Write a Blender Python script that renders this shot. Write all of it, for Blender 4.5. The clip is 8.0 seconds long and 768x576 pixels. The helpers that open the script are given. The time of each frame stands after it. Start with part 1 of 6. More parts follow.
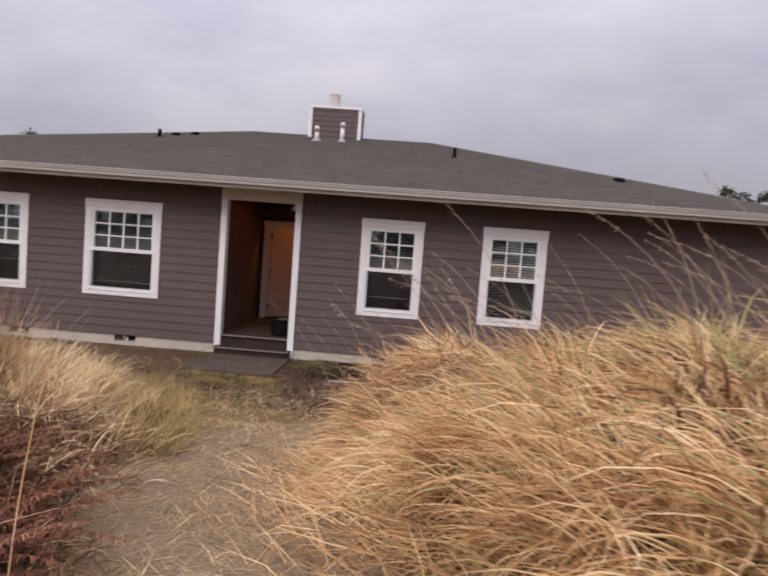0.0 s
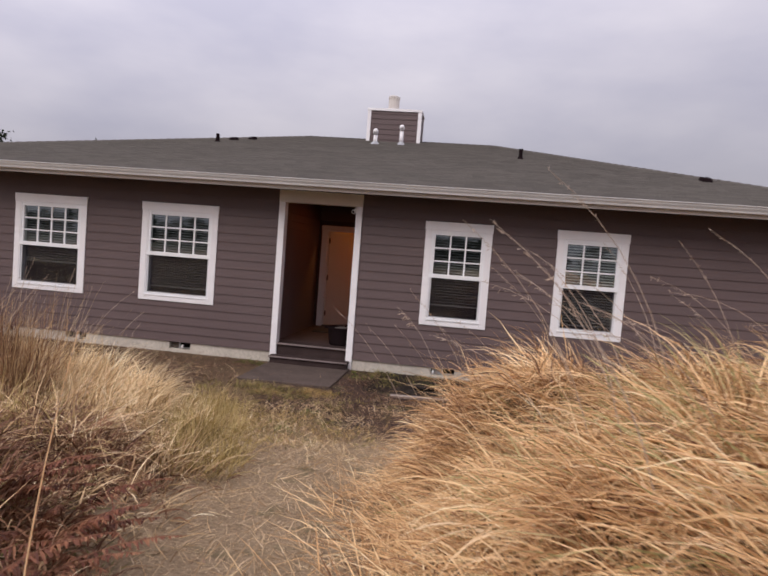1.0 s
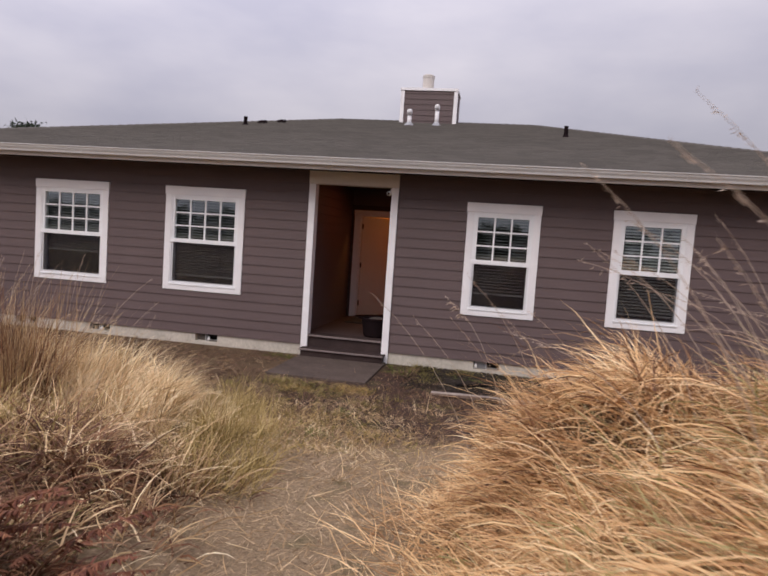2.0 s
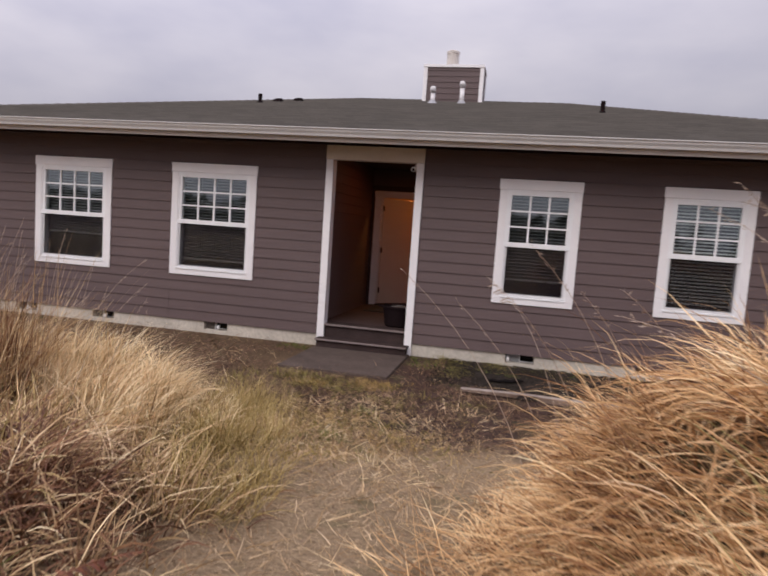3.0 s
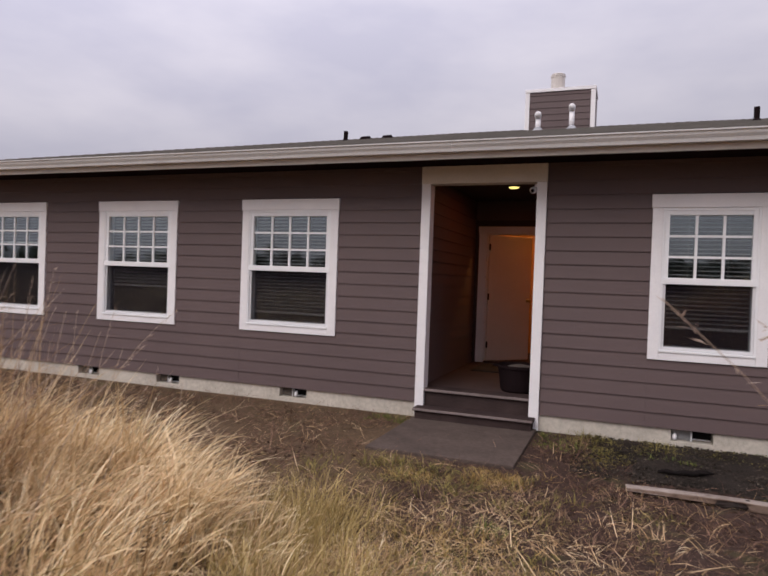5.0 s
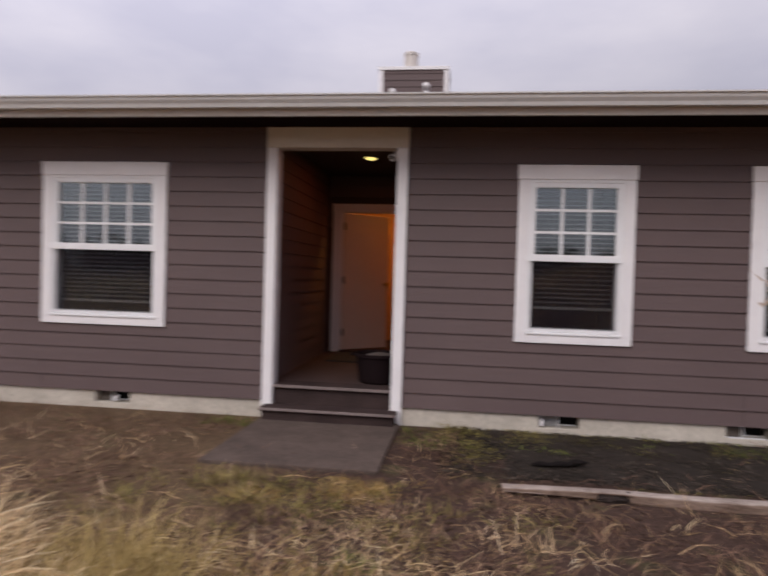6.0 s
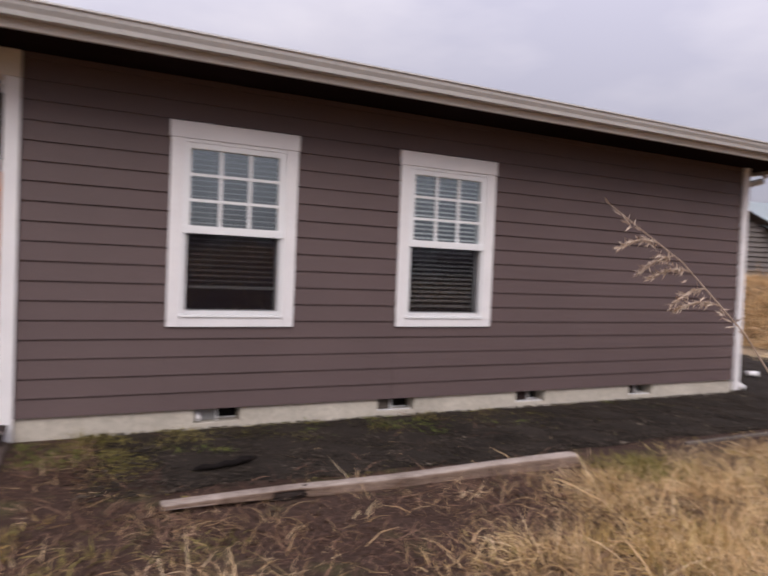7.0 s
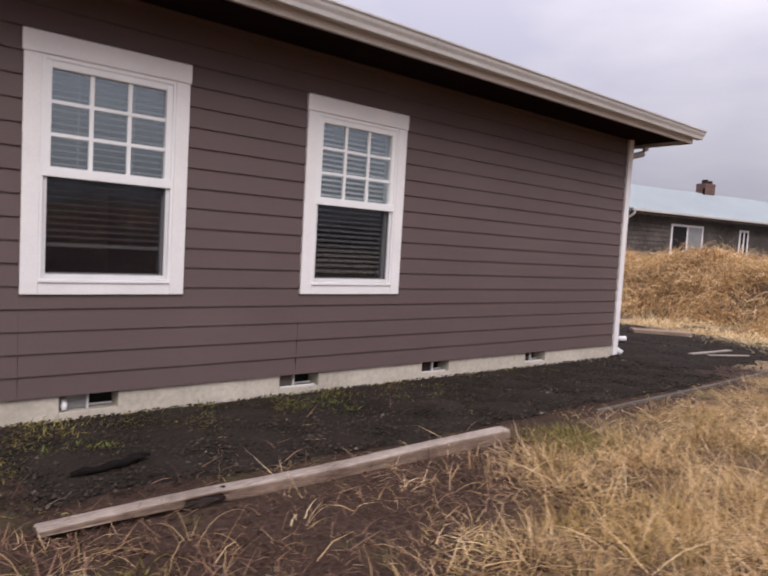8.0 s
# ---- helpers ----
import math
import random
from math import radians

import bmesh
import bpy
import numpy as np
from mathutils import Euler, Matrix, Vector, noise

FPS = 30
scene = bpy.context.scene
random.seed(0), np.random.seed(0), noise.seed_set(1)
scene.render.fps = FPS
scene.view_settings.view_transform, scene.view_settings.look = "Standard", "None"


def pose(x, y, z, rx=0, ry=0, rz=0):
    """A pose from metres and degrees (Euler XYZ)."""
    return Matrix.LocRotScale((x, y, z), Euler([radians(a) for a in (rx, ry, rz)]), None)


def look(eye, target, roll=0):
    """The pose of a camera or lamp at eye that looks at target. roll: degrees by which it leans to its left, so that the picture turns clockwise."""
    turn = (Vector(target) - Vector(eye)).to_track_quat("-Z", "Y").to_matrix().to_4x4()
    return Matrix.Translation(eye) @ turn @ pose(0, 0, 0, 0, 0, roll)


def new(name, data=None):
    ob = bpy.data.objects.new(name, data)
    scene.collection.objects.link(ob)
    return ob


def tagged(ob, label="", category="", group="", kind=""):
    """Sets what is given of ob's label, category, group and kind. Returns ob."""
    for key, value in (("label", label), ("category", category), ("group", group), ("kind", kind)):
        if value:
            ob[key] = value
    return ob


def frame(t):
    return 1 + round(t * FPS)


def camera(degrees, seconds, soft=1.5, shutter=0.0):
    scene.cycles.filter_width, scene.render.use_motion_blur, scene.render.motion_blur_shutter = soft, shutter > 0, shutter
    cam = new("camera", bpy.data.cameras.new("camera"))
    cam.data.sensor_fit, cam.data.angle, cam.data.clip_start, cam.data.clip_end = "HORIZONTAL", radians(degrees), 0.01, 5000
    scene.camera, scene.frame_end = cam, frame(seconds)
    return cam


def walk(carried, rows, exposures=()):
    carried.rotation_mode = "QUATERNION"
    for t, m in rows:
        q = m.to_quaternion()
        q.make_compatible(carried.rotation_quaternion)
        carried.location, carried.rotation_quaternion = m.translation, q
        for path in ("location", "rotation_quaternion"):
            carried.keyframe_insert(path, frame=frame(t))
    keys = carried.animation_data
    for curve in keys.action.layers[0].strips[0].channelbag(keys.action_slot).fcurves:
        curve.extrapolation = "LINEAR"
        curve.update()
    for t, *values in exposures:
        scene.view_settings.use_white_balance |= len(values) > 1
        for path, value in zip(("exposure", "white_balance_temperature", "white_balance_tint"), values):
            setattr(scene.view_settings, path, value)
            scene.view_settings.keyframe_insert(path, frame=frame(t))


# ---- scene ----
cam = camera(63.0, 8.0, soft=1.8, shutter=0.5)
PATH = [
    (0, (3.382, -10.679, 2.001), (3.285, -8.685, 1.878), 4.3),
    (0.2, (3.347, -10.574, 1.984), (3.189, -8.586, 1.839), 4.5),
    (0.5, (3.291, -10.414, 1.959), (3.09, -8.431, 1.795), 4.7),
    (0.7, (3.24, -10.272, 1.946), (3.018, -8.289, 1.809), 4.73),
    (1, (3.162, -10.058, 1.927), (2.896, -8.078, 1.819), 4.4),
    (1.2, (3.124, -9.926, 1.903), (2.859, -7.948, 1.772), 4.21),
    (1.5, (3.066, -9.729, 1.868), (2.738, -7.761, 1.738), 3.8),
    (1.7, (3.039, -9.578, 1.868), (2.686, -7.614, 1.737), 3.8),
    (2.8, (2.75, -8.75, 1.737), (2.378, -6.797, 1.524), 4.1),
    (3, (2.752, -8.587, 1.715), (2.337, -6.64, 1.532), 4.0),
    (3.2, (2.709, -8.424, 1.713), (2.247, -6.486, 1.533), 3.88),
    (3.5, (2.644, -8.188, 1.709), (2.109, -6.267, 1.561), 3.7),
    (3.7, (2.571, -8.023, 1.694), (2.005, -6.108, 1.586), 3.53),
    (4, (2.457, -7.779, 1.675), (1.834, -5.88, 1.609), 3.2),
    (4.2, (2.366, -7.629, 1.669), (1.667, -5.756, 1.605), 2.8),
    (5.3, (2.062, -6.625, 1.534), (1.369, -4.749, 1.518), 1.6),
    (5.5, (1.988, -6.475, 1.549), (1.391, -4.566, 1.522), 1.6),
    (5.7, (1.97, -6.293, 1.509), (1.475, -4.356, 1.469), 1.63),
    (6, (1.949, -6.017, 1.447), (1.692, -4.034, 1.403), 1.7),
    (6.2, (1.934, -5.847, 1.423), (1.878, -3.848, 1.373), 1.91),
    (6.5, (1.91, -5.603, 1.386), (2.22, -3.628, 1.337), 2.1),
    (6.7, (1.883, -5.487, 1.373), (2.435, -3.565, 1.333), 2.29),
    (7, (1.845, -5.306, 1.356), (2.7, -3.499, 1.306), 2.3),
    (7.2, (1.852, -5.158, 1.329), (2.863, -3.433, 1.266), 2.4),
    (7.5, (1.871, -4.923, 1.29), (3.068, -3.322, 1.216), 2.5),
    (7.7, (1.823, -4.773, 1.285), (3.082, -3.22, 1.204), 2.59),
    (8, (1.745, -4.552, 1.276), (2.994, -2.995, 1.148), 3.3),
]
walk(cam, [(t, look(eye, target, roll)) for t, eye, target, roll in PATH], exposures=[(0.0, -0.12), (3.5, -0.15), (5.5, -0.2), (6.5, -0.1), (8.0, 0.08)])

# ---------------------------------------------------------------- world, sun
world = bpy.data.worlds.new("overcast_sky")
scene.world = world
world.use_nodes = True
wn, wl = world.node_tree.nodes, world.node_tree.links
wn.clear()
w_out = wn.new("ShaderNodeOutputWorld")
w_bg = wn.new("ShaderNodeBackground")
w_sky = wn.new("ShaderNodeTexSky")
w_sky.sky_type, w_sky.sun_disc = "NISHITA", False
w_sky.sun_elevation, w_sky.sun_rotation = radians(43), radians(200)
w_sky.dust_density, w_sky.ozone_density = 4.0, 2.0
w_co = wn.new("ShaderNodeTexCoord")
w_map = wn.new("ShaderNodeMapping")
w_map.inputs["Scale"].default_value = (1.0, 1.0, 2.6)
w_noise = wn.new("ShaderNodeTexNoise")
w_noise.inputs["Scale"].default_value, w_noise.inputs["Detail"].default_value = 2.1, 5.0
w_noise.inputs["Roughness"].default_value = 0.52
w_ramp = wn.new("ShaderNodeValToRGB")
w_ramp.color_ramp.elements[0].position, w_ramp.color_ramp.elements[0].color = 0.36, (5.2, 5.0, 6.1, 1)
w_ramp.color_ramp.elements[1].position, w_ramp.color_ramp.elements[1].color = 0.66, (7.25, 6.8, 7.55, 1)
w_sep = wn.new("ShaderNodeSeparateXYZ")
w_up = wn.new("ShaderNodeMapRange")
w_up.inputs["From Min"].default_value, w_up.inputs["From Max"].default_value = 0.0, 1.0
w_up.inputs["To Min"].default_value, w_up.inputs["To Max"].default_value = 0.55, 3.1
w_mul = wn.new("ShaderNodeVectorMath")
w_mul.operation = "SCALE"
w_mix = wn.new("ShaderNodeMix")
w_mix.data_type = "RGBA"
w_mix.inputs["Factor"].default_value = 0.9
wl.new(w_co.outputs["Generated"], w_map.inputs["Vector"])
wl.new(w_map.outputs["Vector"], w_noise.inputs["Vector"])
wl.new(w_noise.outputs["Fac"], w_ramp.inputs["Fac"])
wl.new(w_co.outputs["Generated"], w_sep.inputs["Vector"])
wl.new(w_sep.outputs["Z"], w_up.inputs["Value"])
wl.new(w_ramp.outputs["Color"], w_mul.inputs[0])
w_across = wn.new("ShaderNodeMath")
w_across.operation = "MULTIPLY_ADD"
w_across.inputs[1].default_value, w_across.inputs[2].default_value = 0.5, 0.5
w_side = wn.new("ShaderNodeValToRGB")
w_side.color_ramp.elements[0].position, w_side.color_ramp.elements[0].color = 0.1, (1.12, 1.12, 1.12, 1)
w_side.color_ramp.elements[1].position, w_side.color_ramp.elements[1].color = 0.66, (0.85, 0.85, 0.85, 1)
w_east = w_side.color_ramp.elements.new(0.92)
w_east.color = (0.97, 0.97, 0.97, 1)
w_both = wn.new("ShaderNodeMath")
w_both.operation = "MULTIPLY"
wl.new(w_sep.outputs["X"], w_across.inputs[0])
wl.new(w_across.outputs[0], w_side.inputs["Fac"])
wl.new(w_up.outputs["Result"], w_both.inputs[0])
wl.new(w_side.outputs["Color"], w_both.inputs[1])
wl.new(w_both.outputs[0], w_mul.inputs["Scale"])
wl.new(w_sky.outputs["Color"], w_mix.inputs[6])
wl.new(w_mul.outputs["Vector"], w_mix.inputs[7])
wl.new(w_mix.outputs[2], w_bg.inputs["Color"])
w_bg.inputs["Strength"].default_value = 0.1
wl.new(w_bg.outputs["Background"], w_out.inputs["Surface"])

sun = new("sun", bpy.data.lights.new("sun", "SUN"))
sun.data.energy, sun.data.angle, sun.data.color = 1.72, radians(38), (1.0, 0.95, 0.9)
sun.matrix_world = look((-14, -38, 37.5), (0, 0, 0))


# ---------------------------------------------------------------- material tools
def mat(name, base, rough=0.6, metal=0.0, spec=0.4):
    """A node material, its Principled shader and its tree."""
    m = bpy.data.materials.new(name)
    m.use_nodes = True
    p = m.node_tree.nodes["Principled BSDF"]
    p.inputs["Base Color"].default_value = (*base, 1)
    p.inputs["Roughness"].default_value = rough
    p.inputs["Metallic"].default_value = metal
    p.inputs["Specular IOR Level"].default_value = spec
    return m, p, m.node_tree


def noise_node(tree, scale, detail=4.0, rough=0.55, stretch=None):
    co = tree.nodes.new("ShaderNodeTexCoord")
    n = tree.nodes.new("ShaderNodeTexNoise")
    n.inputs["Scale"].default_value, n.inputs["Detail"].default_value, n.inputs["Roughness"].default_value = scale, detail, rough
    geo = tree.nodes.new("ShaderNodeNewGeometry")
    src = geo.outputs["Position"]
    if stretch:
        mp = tree.nodes.new("ShaderNodeMapping")
        mp.inputs["Scale"].default_value = stretch
        tree.links.new(src, mp.inputs["Vector"])
        src = mp.outputs["Vector"]
    tree.links.new(src, n.inputs["Vector"])
    tree.nodes.remove(co)
    return n


def ramp_node(tree, fac, stops):
    r = tree.nodes.new("ShaderNodeValToRGB")
    e = r.color_ramp.elements
    while len(e) < len(stops):
        e.new(0.5)
    for el, (pos, col) in zip(e, stops):
        el.position, el.color = pos, (*col, 1)
    tree.links.new(fac, r.inputs["Fac"])
    return r


def mix_node(tree, fac, a, b, blend="MIX"):
    m = tree.nodes.new("ShaderNodeMix")
    m.data_type, m.blend_type = "RGBA", blend
    for sock, v in ((m.inputs[0], fac), (m.inputs[6], a), (m.inputs[7], b)):
        if isinstance(v, (int, float)):
            sock.default_value = v
        elif isinstance(v, tuple):
            sock.default_value = (*v, 1)
        else:
            tree.links.new(v, sock)
    return m.outputs[2]


def bump_node(tree, p, height, strength=0.3, dist=0.01):
    b = tree.nodes.new("ShaderNodeBump")
    b.inputs["Strength"].default_value, b.inputs["Distance"].default_value = strength, dist
    tree.links.new(height, b.inputs["Height"])
    tree.links.new(b.outputs["Normal"], p.inputs["Normal"])


def two_scale(name, dark, light, rough, big, fine, strength=0.25, dist=0.004, stretch=None, metal=0.0, spec=0.4, vary=0.0):
    """Surface with broad stains and fine grain; vary: brightness change from piece to piece."""
    m, p, tree = mat(name, light, rough, metal, spec)
    a = noise_node(tree, big, 3.0, 0.6)
    b = noise_node(tree, fine, 5.0, 0.6, stretch)
    mean = tree.nodes.new("ShaderNodeMath")
    mean.operation = "MULTIPLY_ADD"
    mean.inputs[1].default_value = 0.5
    half = tree.nodes.new("ShaderNodeMath")
    half.operation = "MULTIPLY"
    half.inputs[1].default_value = 0.5
    tree.links.new(b.outputs["Fac"], half.inputs[0])
    tree.links.new(a.outputs["Fac"], mean.inputs[0])
    tree.links.new(half.outputs[0], mean.inputs[2])
    col = ramp_node(tree, mean.outputs[0], [(0.32, dark), (0.68, light)]).outputs["Color"]
    if vary:
        info = tree.nodes.new("ShaderNodeObjectInfo")
        rnd = tree.nodes.new("ShaderNodeMapRange")
        rnd.inputs["To Min"].default_value, rnd.inputs["To Max"].default_value = 1 - vary, 1 + vary
        tree.links.new(info.outputs["Random"], rnd.inputs["Value"])
        grey = tree.nodes.new("ShaderNodeCombineColor")
        for k in range(3):
            tree.links.new(rnd.outputs["Result"], grey.inputs[k])
        col = mix_node(tree, 1.0, col, grey.outputs["Color"], "MULTIPLY")
    tree.links.new(col, p.inputs["Base Color"])
    bump_node(tree, p, b.outputs["Fac"], strength, dist)
    return m


def blade_mat(name, stops, through_light=0.3, rough=0.6):
    """Grass: colour differs from blade to blade, with patches across the ground."""
    stops = [(q, (min(c[0] * 1.03, 0.95), c[1] * 0.95, c[2] * 0.85)) for q, c in stops]
    m, p, tree = mat(name, stops[0][1], rough, 0, 0.25)
    geo = tree.nodes.new("ShaderNodeNewGeometry")
    patch = noise_node(tree, 2.4, 4.0, 0.65)
    add = tree.nodes.new("ShaderNodeMath")
    add.operation = "MULTIPLY_ADD"
    add.inputs[1].default_value = 0.6
    sub = tree.nodes.new("ShaderNodeMapRange")
    sub.inputs["From Min"].default_value, sub.inputs["From Max"].default_value = 0.3, 0.7
    sub.inputs["To Min"].default_value, sub.inputs["To Max"].default_value = -0.03, 0.43
    tree.links.new(patch.outputs["Fac"], sub.inputs["Value"])
    tree.links.new(geo.outputs["Random Per Island"], add.inputs[0])
    tree.links.new(sub.outputs["Result"], add.inputs[2])
    col = ramp_node(tree, add.outputs[0], stops).outputs["Color"]
    tree.links.new(col, p.inputs["Base Color"])
    tr = tree.nodes.new("ShaderNodeBsdfTranslucent")
    tree.links.new(col, tr.inputs["Color"])
    mx = tree.nodes.new("ShaderNodeMixShader")
    mx.inputs[0].default_value = through_light
    out = tree.nodes["Material Output"]
    tree.links.new(p.outputs[0], mx.inputs[1])
    tree.links.new(tr.outputs[0], mx.inputs[2])
    tree.links.new(mx.outputs[0], out.inputs["Surface"])
    return m


# ---------------------------------------------------------------- materials
M_SIDING = two_scale("brown_siding_paint", (0.098, 0.067, 0.066), (0.122, 0.084, 0.082), 0.62, 0.9, 60, 0.2, 0.002, (0.3, 1, 3), spec=0.34, vary=0.012)
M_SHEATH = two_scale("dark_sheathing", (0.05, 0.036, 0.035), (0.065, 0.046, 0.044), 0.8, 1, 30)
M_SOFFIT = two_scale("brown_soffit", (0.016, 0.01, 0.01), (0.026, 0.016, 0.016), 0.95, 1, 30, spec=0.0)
M_WHITE = two_scale("white_trim_paint", (0.74, 0.71, 0.72), (0.84, 0.81, 0.81), 0.5, 2.5, 70, 0.05, 0.001, spec=0.35)
M_VINYL = two_scale("white_vinyl", (0.78, 0.77, 0.78), (0.84, 0.83, 0.84), 0.35, 3, 80, 0.05, 0.001)
M_GREYFRAME = two_scale("grey_screen_frame", (0.62, 0.61, 0.62), (0.7, 0.69, 0.7), 0.4, 3, 80, 0.05, 0.001)
M_FASCIA = two_scale("beige_fascia_paint", (0.46, 0.42, 0.38), (0.56, 0.51, 0.47), 0.55, 1.5, 40, 0.15, 0.002)
M_HEADER = two_scale("beige_header_paint", (0.6, 0.54, 0.47), (0.7, 0.63, 0.56), 0.55, 2.0, 50, 0.12, 0.002)
M_GUTTER = two_scale("pale_gutter_metal", (0.48, 0.46, 0.45), (0.6, 0.58, 0.57), 0.4, 1.2, 30, 0.1, 0.002)
M_CONC = two_scale("pale_concrete", (0.36, 0.32, 0.27), (0.62, 0.56, 0.48), 0.85, 2.2, 24, 0.4, 0.004)
M_PAD = two_scale("damp_brown_concrete", (0.045, 0.031, 0.025), (0.11, 0.079, 0.064), 0.95, 2.6, 30, 0.35, 0.004)
M_STEP = two_scale("worn_step_boards", (0.022, 0.015, 0.015), (0.062, 0.041, 0.038), 0.85, 3, 30, 0.35, 0.003, (0.4, 4, 4), spec=0.12)
M_NOSING = two_scale("pale_step_nosing", (0.12, 0.09, 0.085), (0.24, 0.19, 0.18), 0.5, 3, 40)
M_SHINGLE = two_scale("grey_asphalt_shingle", (0.066, 0.061, 0.06), (0.12, 0.111, 0.106), 0.95, 3.0, 160, 0.7, 0.004, spec=0.12, vary=0.16)
M_BLACK = two_scale("black_plastic", (0.011, 0.007, 0.0075), (0.016, 0.01, 0.011), 0.9, 4, 60, spec=0.02)
M_HOLE = two_scale("painted_dark_opening", (0.01, 0.009, 0.009), (0.02, 0.018, 0.017), 0.95, 4, 30)
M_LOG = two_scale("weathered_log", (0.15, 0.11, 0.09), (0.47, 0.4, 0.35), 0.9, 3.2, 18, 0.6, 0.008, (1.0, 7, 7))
# sky light from above put into the colour: pale upper face, darker brown sides
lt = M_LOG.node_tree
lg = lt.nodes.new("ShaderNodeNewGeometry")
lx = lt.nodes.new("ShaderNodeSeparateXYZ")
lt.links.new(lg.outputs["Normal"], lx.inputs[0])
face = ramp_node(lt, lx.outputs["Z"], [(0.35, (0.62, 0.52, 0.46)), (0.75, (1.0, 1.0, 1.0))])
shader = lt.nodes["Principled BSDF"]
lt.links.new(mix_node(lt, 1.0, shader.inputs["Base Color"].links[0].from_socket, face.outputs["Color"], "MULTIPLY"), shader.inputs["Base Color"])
M_ROTTEN = two_scale("wet_dark_wood", (0.012, 0.008, 0.007), (0.04, 0.026, 0.021), 0.95, 4, 30, 0.6, 0.006)
M_CHAR = two_scale("charred_wood", (0.004, 0.003, 0.003), (0.014, 0.01, 0.009), 0.9, 6, 40, 0.6, 0.006, spec=0.15)
# white door paint tinted tan: warm lamp light put into its colour
M_DOOR = two_scale("warm_tinted_door_paint", (0.7, 0.6, 0.53), (0.78, 0.68, 0.6), 0.45, 2, 50, 0.08, 0.002)
M_BRASS = two_scale("dull_brass", (0.3, 0.2, 0.08), (0.45, 0.3, 0.13), 0.4, 20, 60, metal=0.9)
M_AMBER = two_scale("orange_stained_wood", (0.42, 0.2, 0.07), (0.6, 0.31, 0.11), 0.5, 2, 20, 0.2, 0.002, (6, 6, 0.6))
M_PORCHFLOOR = two_scale("brown_porch_floor", (0.038, 0.024, 0.022), (0.08, 0.051, 0.046), 0.75, 2, 40, 0.3, 0.003, spec=0.15)
M_MATBLACK = two_scale("black_rubber", (0.012, 0.01, 0.01), (0.03, 0.026, 0.025), 0.85, 8, 120, 0.5, 0.004)
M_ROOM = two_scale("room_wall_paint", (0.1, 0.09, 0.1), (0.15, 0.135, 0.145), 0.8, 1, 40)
M_BLIND = two_scale("pale_blind_slats", (0.3, 0.285, 0.305), (0.37, 0.355, 0.375), 0.5, 5, 50)
# copy of the slat colour, lightened so window 5's blind looks better lit
M_BLIND_LIT = two_scale("lit_blind_slats", (0.72, 0.72, 0.72), (0.8, 0.8, 0.8), 0.5, 5, 50)
M_GRAVEL = two_scale("dark_gravel_bed", (0.008, 0.0062, 0.005), (0.05, 0.039, 0.032), 0.98, 1.6, 48, 1.0, 0.02, spec=0.12)
M_PEBBLE = blade_mat("gravel_stones", [(0.0, (0.009, 0.0072, 0.006)), (0.6, (0.034, 0.027, 0.0225)), (0.88, (0.085, 0.07, 0.06)), (0.95, (0.22, 0.195, 0.17)), (1.0, (0.5, 0.46, 0.42))], 0.0, 0.85)
M_SHAKE = two_scale("weathered_shake_wall", (0.02, 0.016, 0.014), (0.15, 0.125, 0.115), 0.9, 0.9, 5, 0.8, 0.02, (4, 4, 1))
M_GREYBOARD = two_scale("grey_lap_boards", (0.1, 0.085, 0.08), (0.2, 0.175, 0.165), 0.9, 1.5, 10, 0.4, 0.006, (1, 1, 4))
M_TEALROOF = two_scale("pale_blue_green_metal", (0.46, 0.52, 0.54), (0.53, 0.59, 0.61), 0.45, 0.5, 6, 0.1, 0.01)
M_BRICK = two_scale("red_brown_brick", (0.07, 0.04, 0.035), (0.2, 0.115, 0.095), 0.85, 3, 14, 0.8, 0.02)
M_STEEL = two_scale("dull_grey_metal", (0.3, 0.3, 0.31), (0.42, 0.42, 0.43), 0.4, 4, 50, metal=0.6)
M_PLANK = two_scale("grey_lumber", (0.16, 0.13, 0.11), (0.34, 0.29, 0.25), 0.85, 3, 30, 0.5, 0.004, (1, 6, 6))
M_BROWNPLANK = two_scale("brown_lumber", (0.16, 0.105, 0.075), (0.36, 0.26, 0.2), 0.88, 3, 26, 0.5, 0.004, (1, 6, 6))
M_OLDWOOD = two_scale("dark_old_lumber", (0.06, 0.048, 0.042), (0.17, 0.14, 0.12), 0.9, 3, 30, 0.5, 0.004, (1, 6, 6))
M_SEED = blade_mat("grey_brown_seed_heads", [(0.0, (0.27, 0.21, 0.175)), (0.6, (0.47, 0.395, 0.345)), (1.0, (0.68, 0.61, 0.55))], 0.15)
M_BARK = two_scale("dark_bark", (0.03, 0.024, 0.02), (0.07, 0.055, 0.045), 0.95, 4, 20, 0.8, 0.02)
M_NEEDLE = blade_mat("evergreen_foliage", [(0.0, (0.012, 0.02, 0.012)), (0.6, (0.03, 0.045, 0.028)), (1.0, (0.05, 0.065, 0.04))], 0.1)
M_STRAW = blade_mat("golden_dune_grass", [(0.0, (0.07, 0.032, 0.016)), (0.17, (0.24, 0.125, 0.06)), (0.38, (0.5, 0.31, 0.158)), (0.6, (0.72, 0.505, 0.28)), (0.8, (0.87, 0.7, 0.44)), (0.93, (0.95, 0.86, 0.63)), (1.0, (0.44, 0.42, 0.19))], 0.2)
M_BLEACHED = blade_mat("bleached_straw", [(0.0, (0.5, 0.32, 0.17)), (0.5, (0.82, 0.63, 0.41)), (1.0, (0.94, 0.83, 0.64))], 0.3)
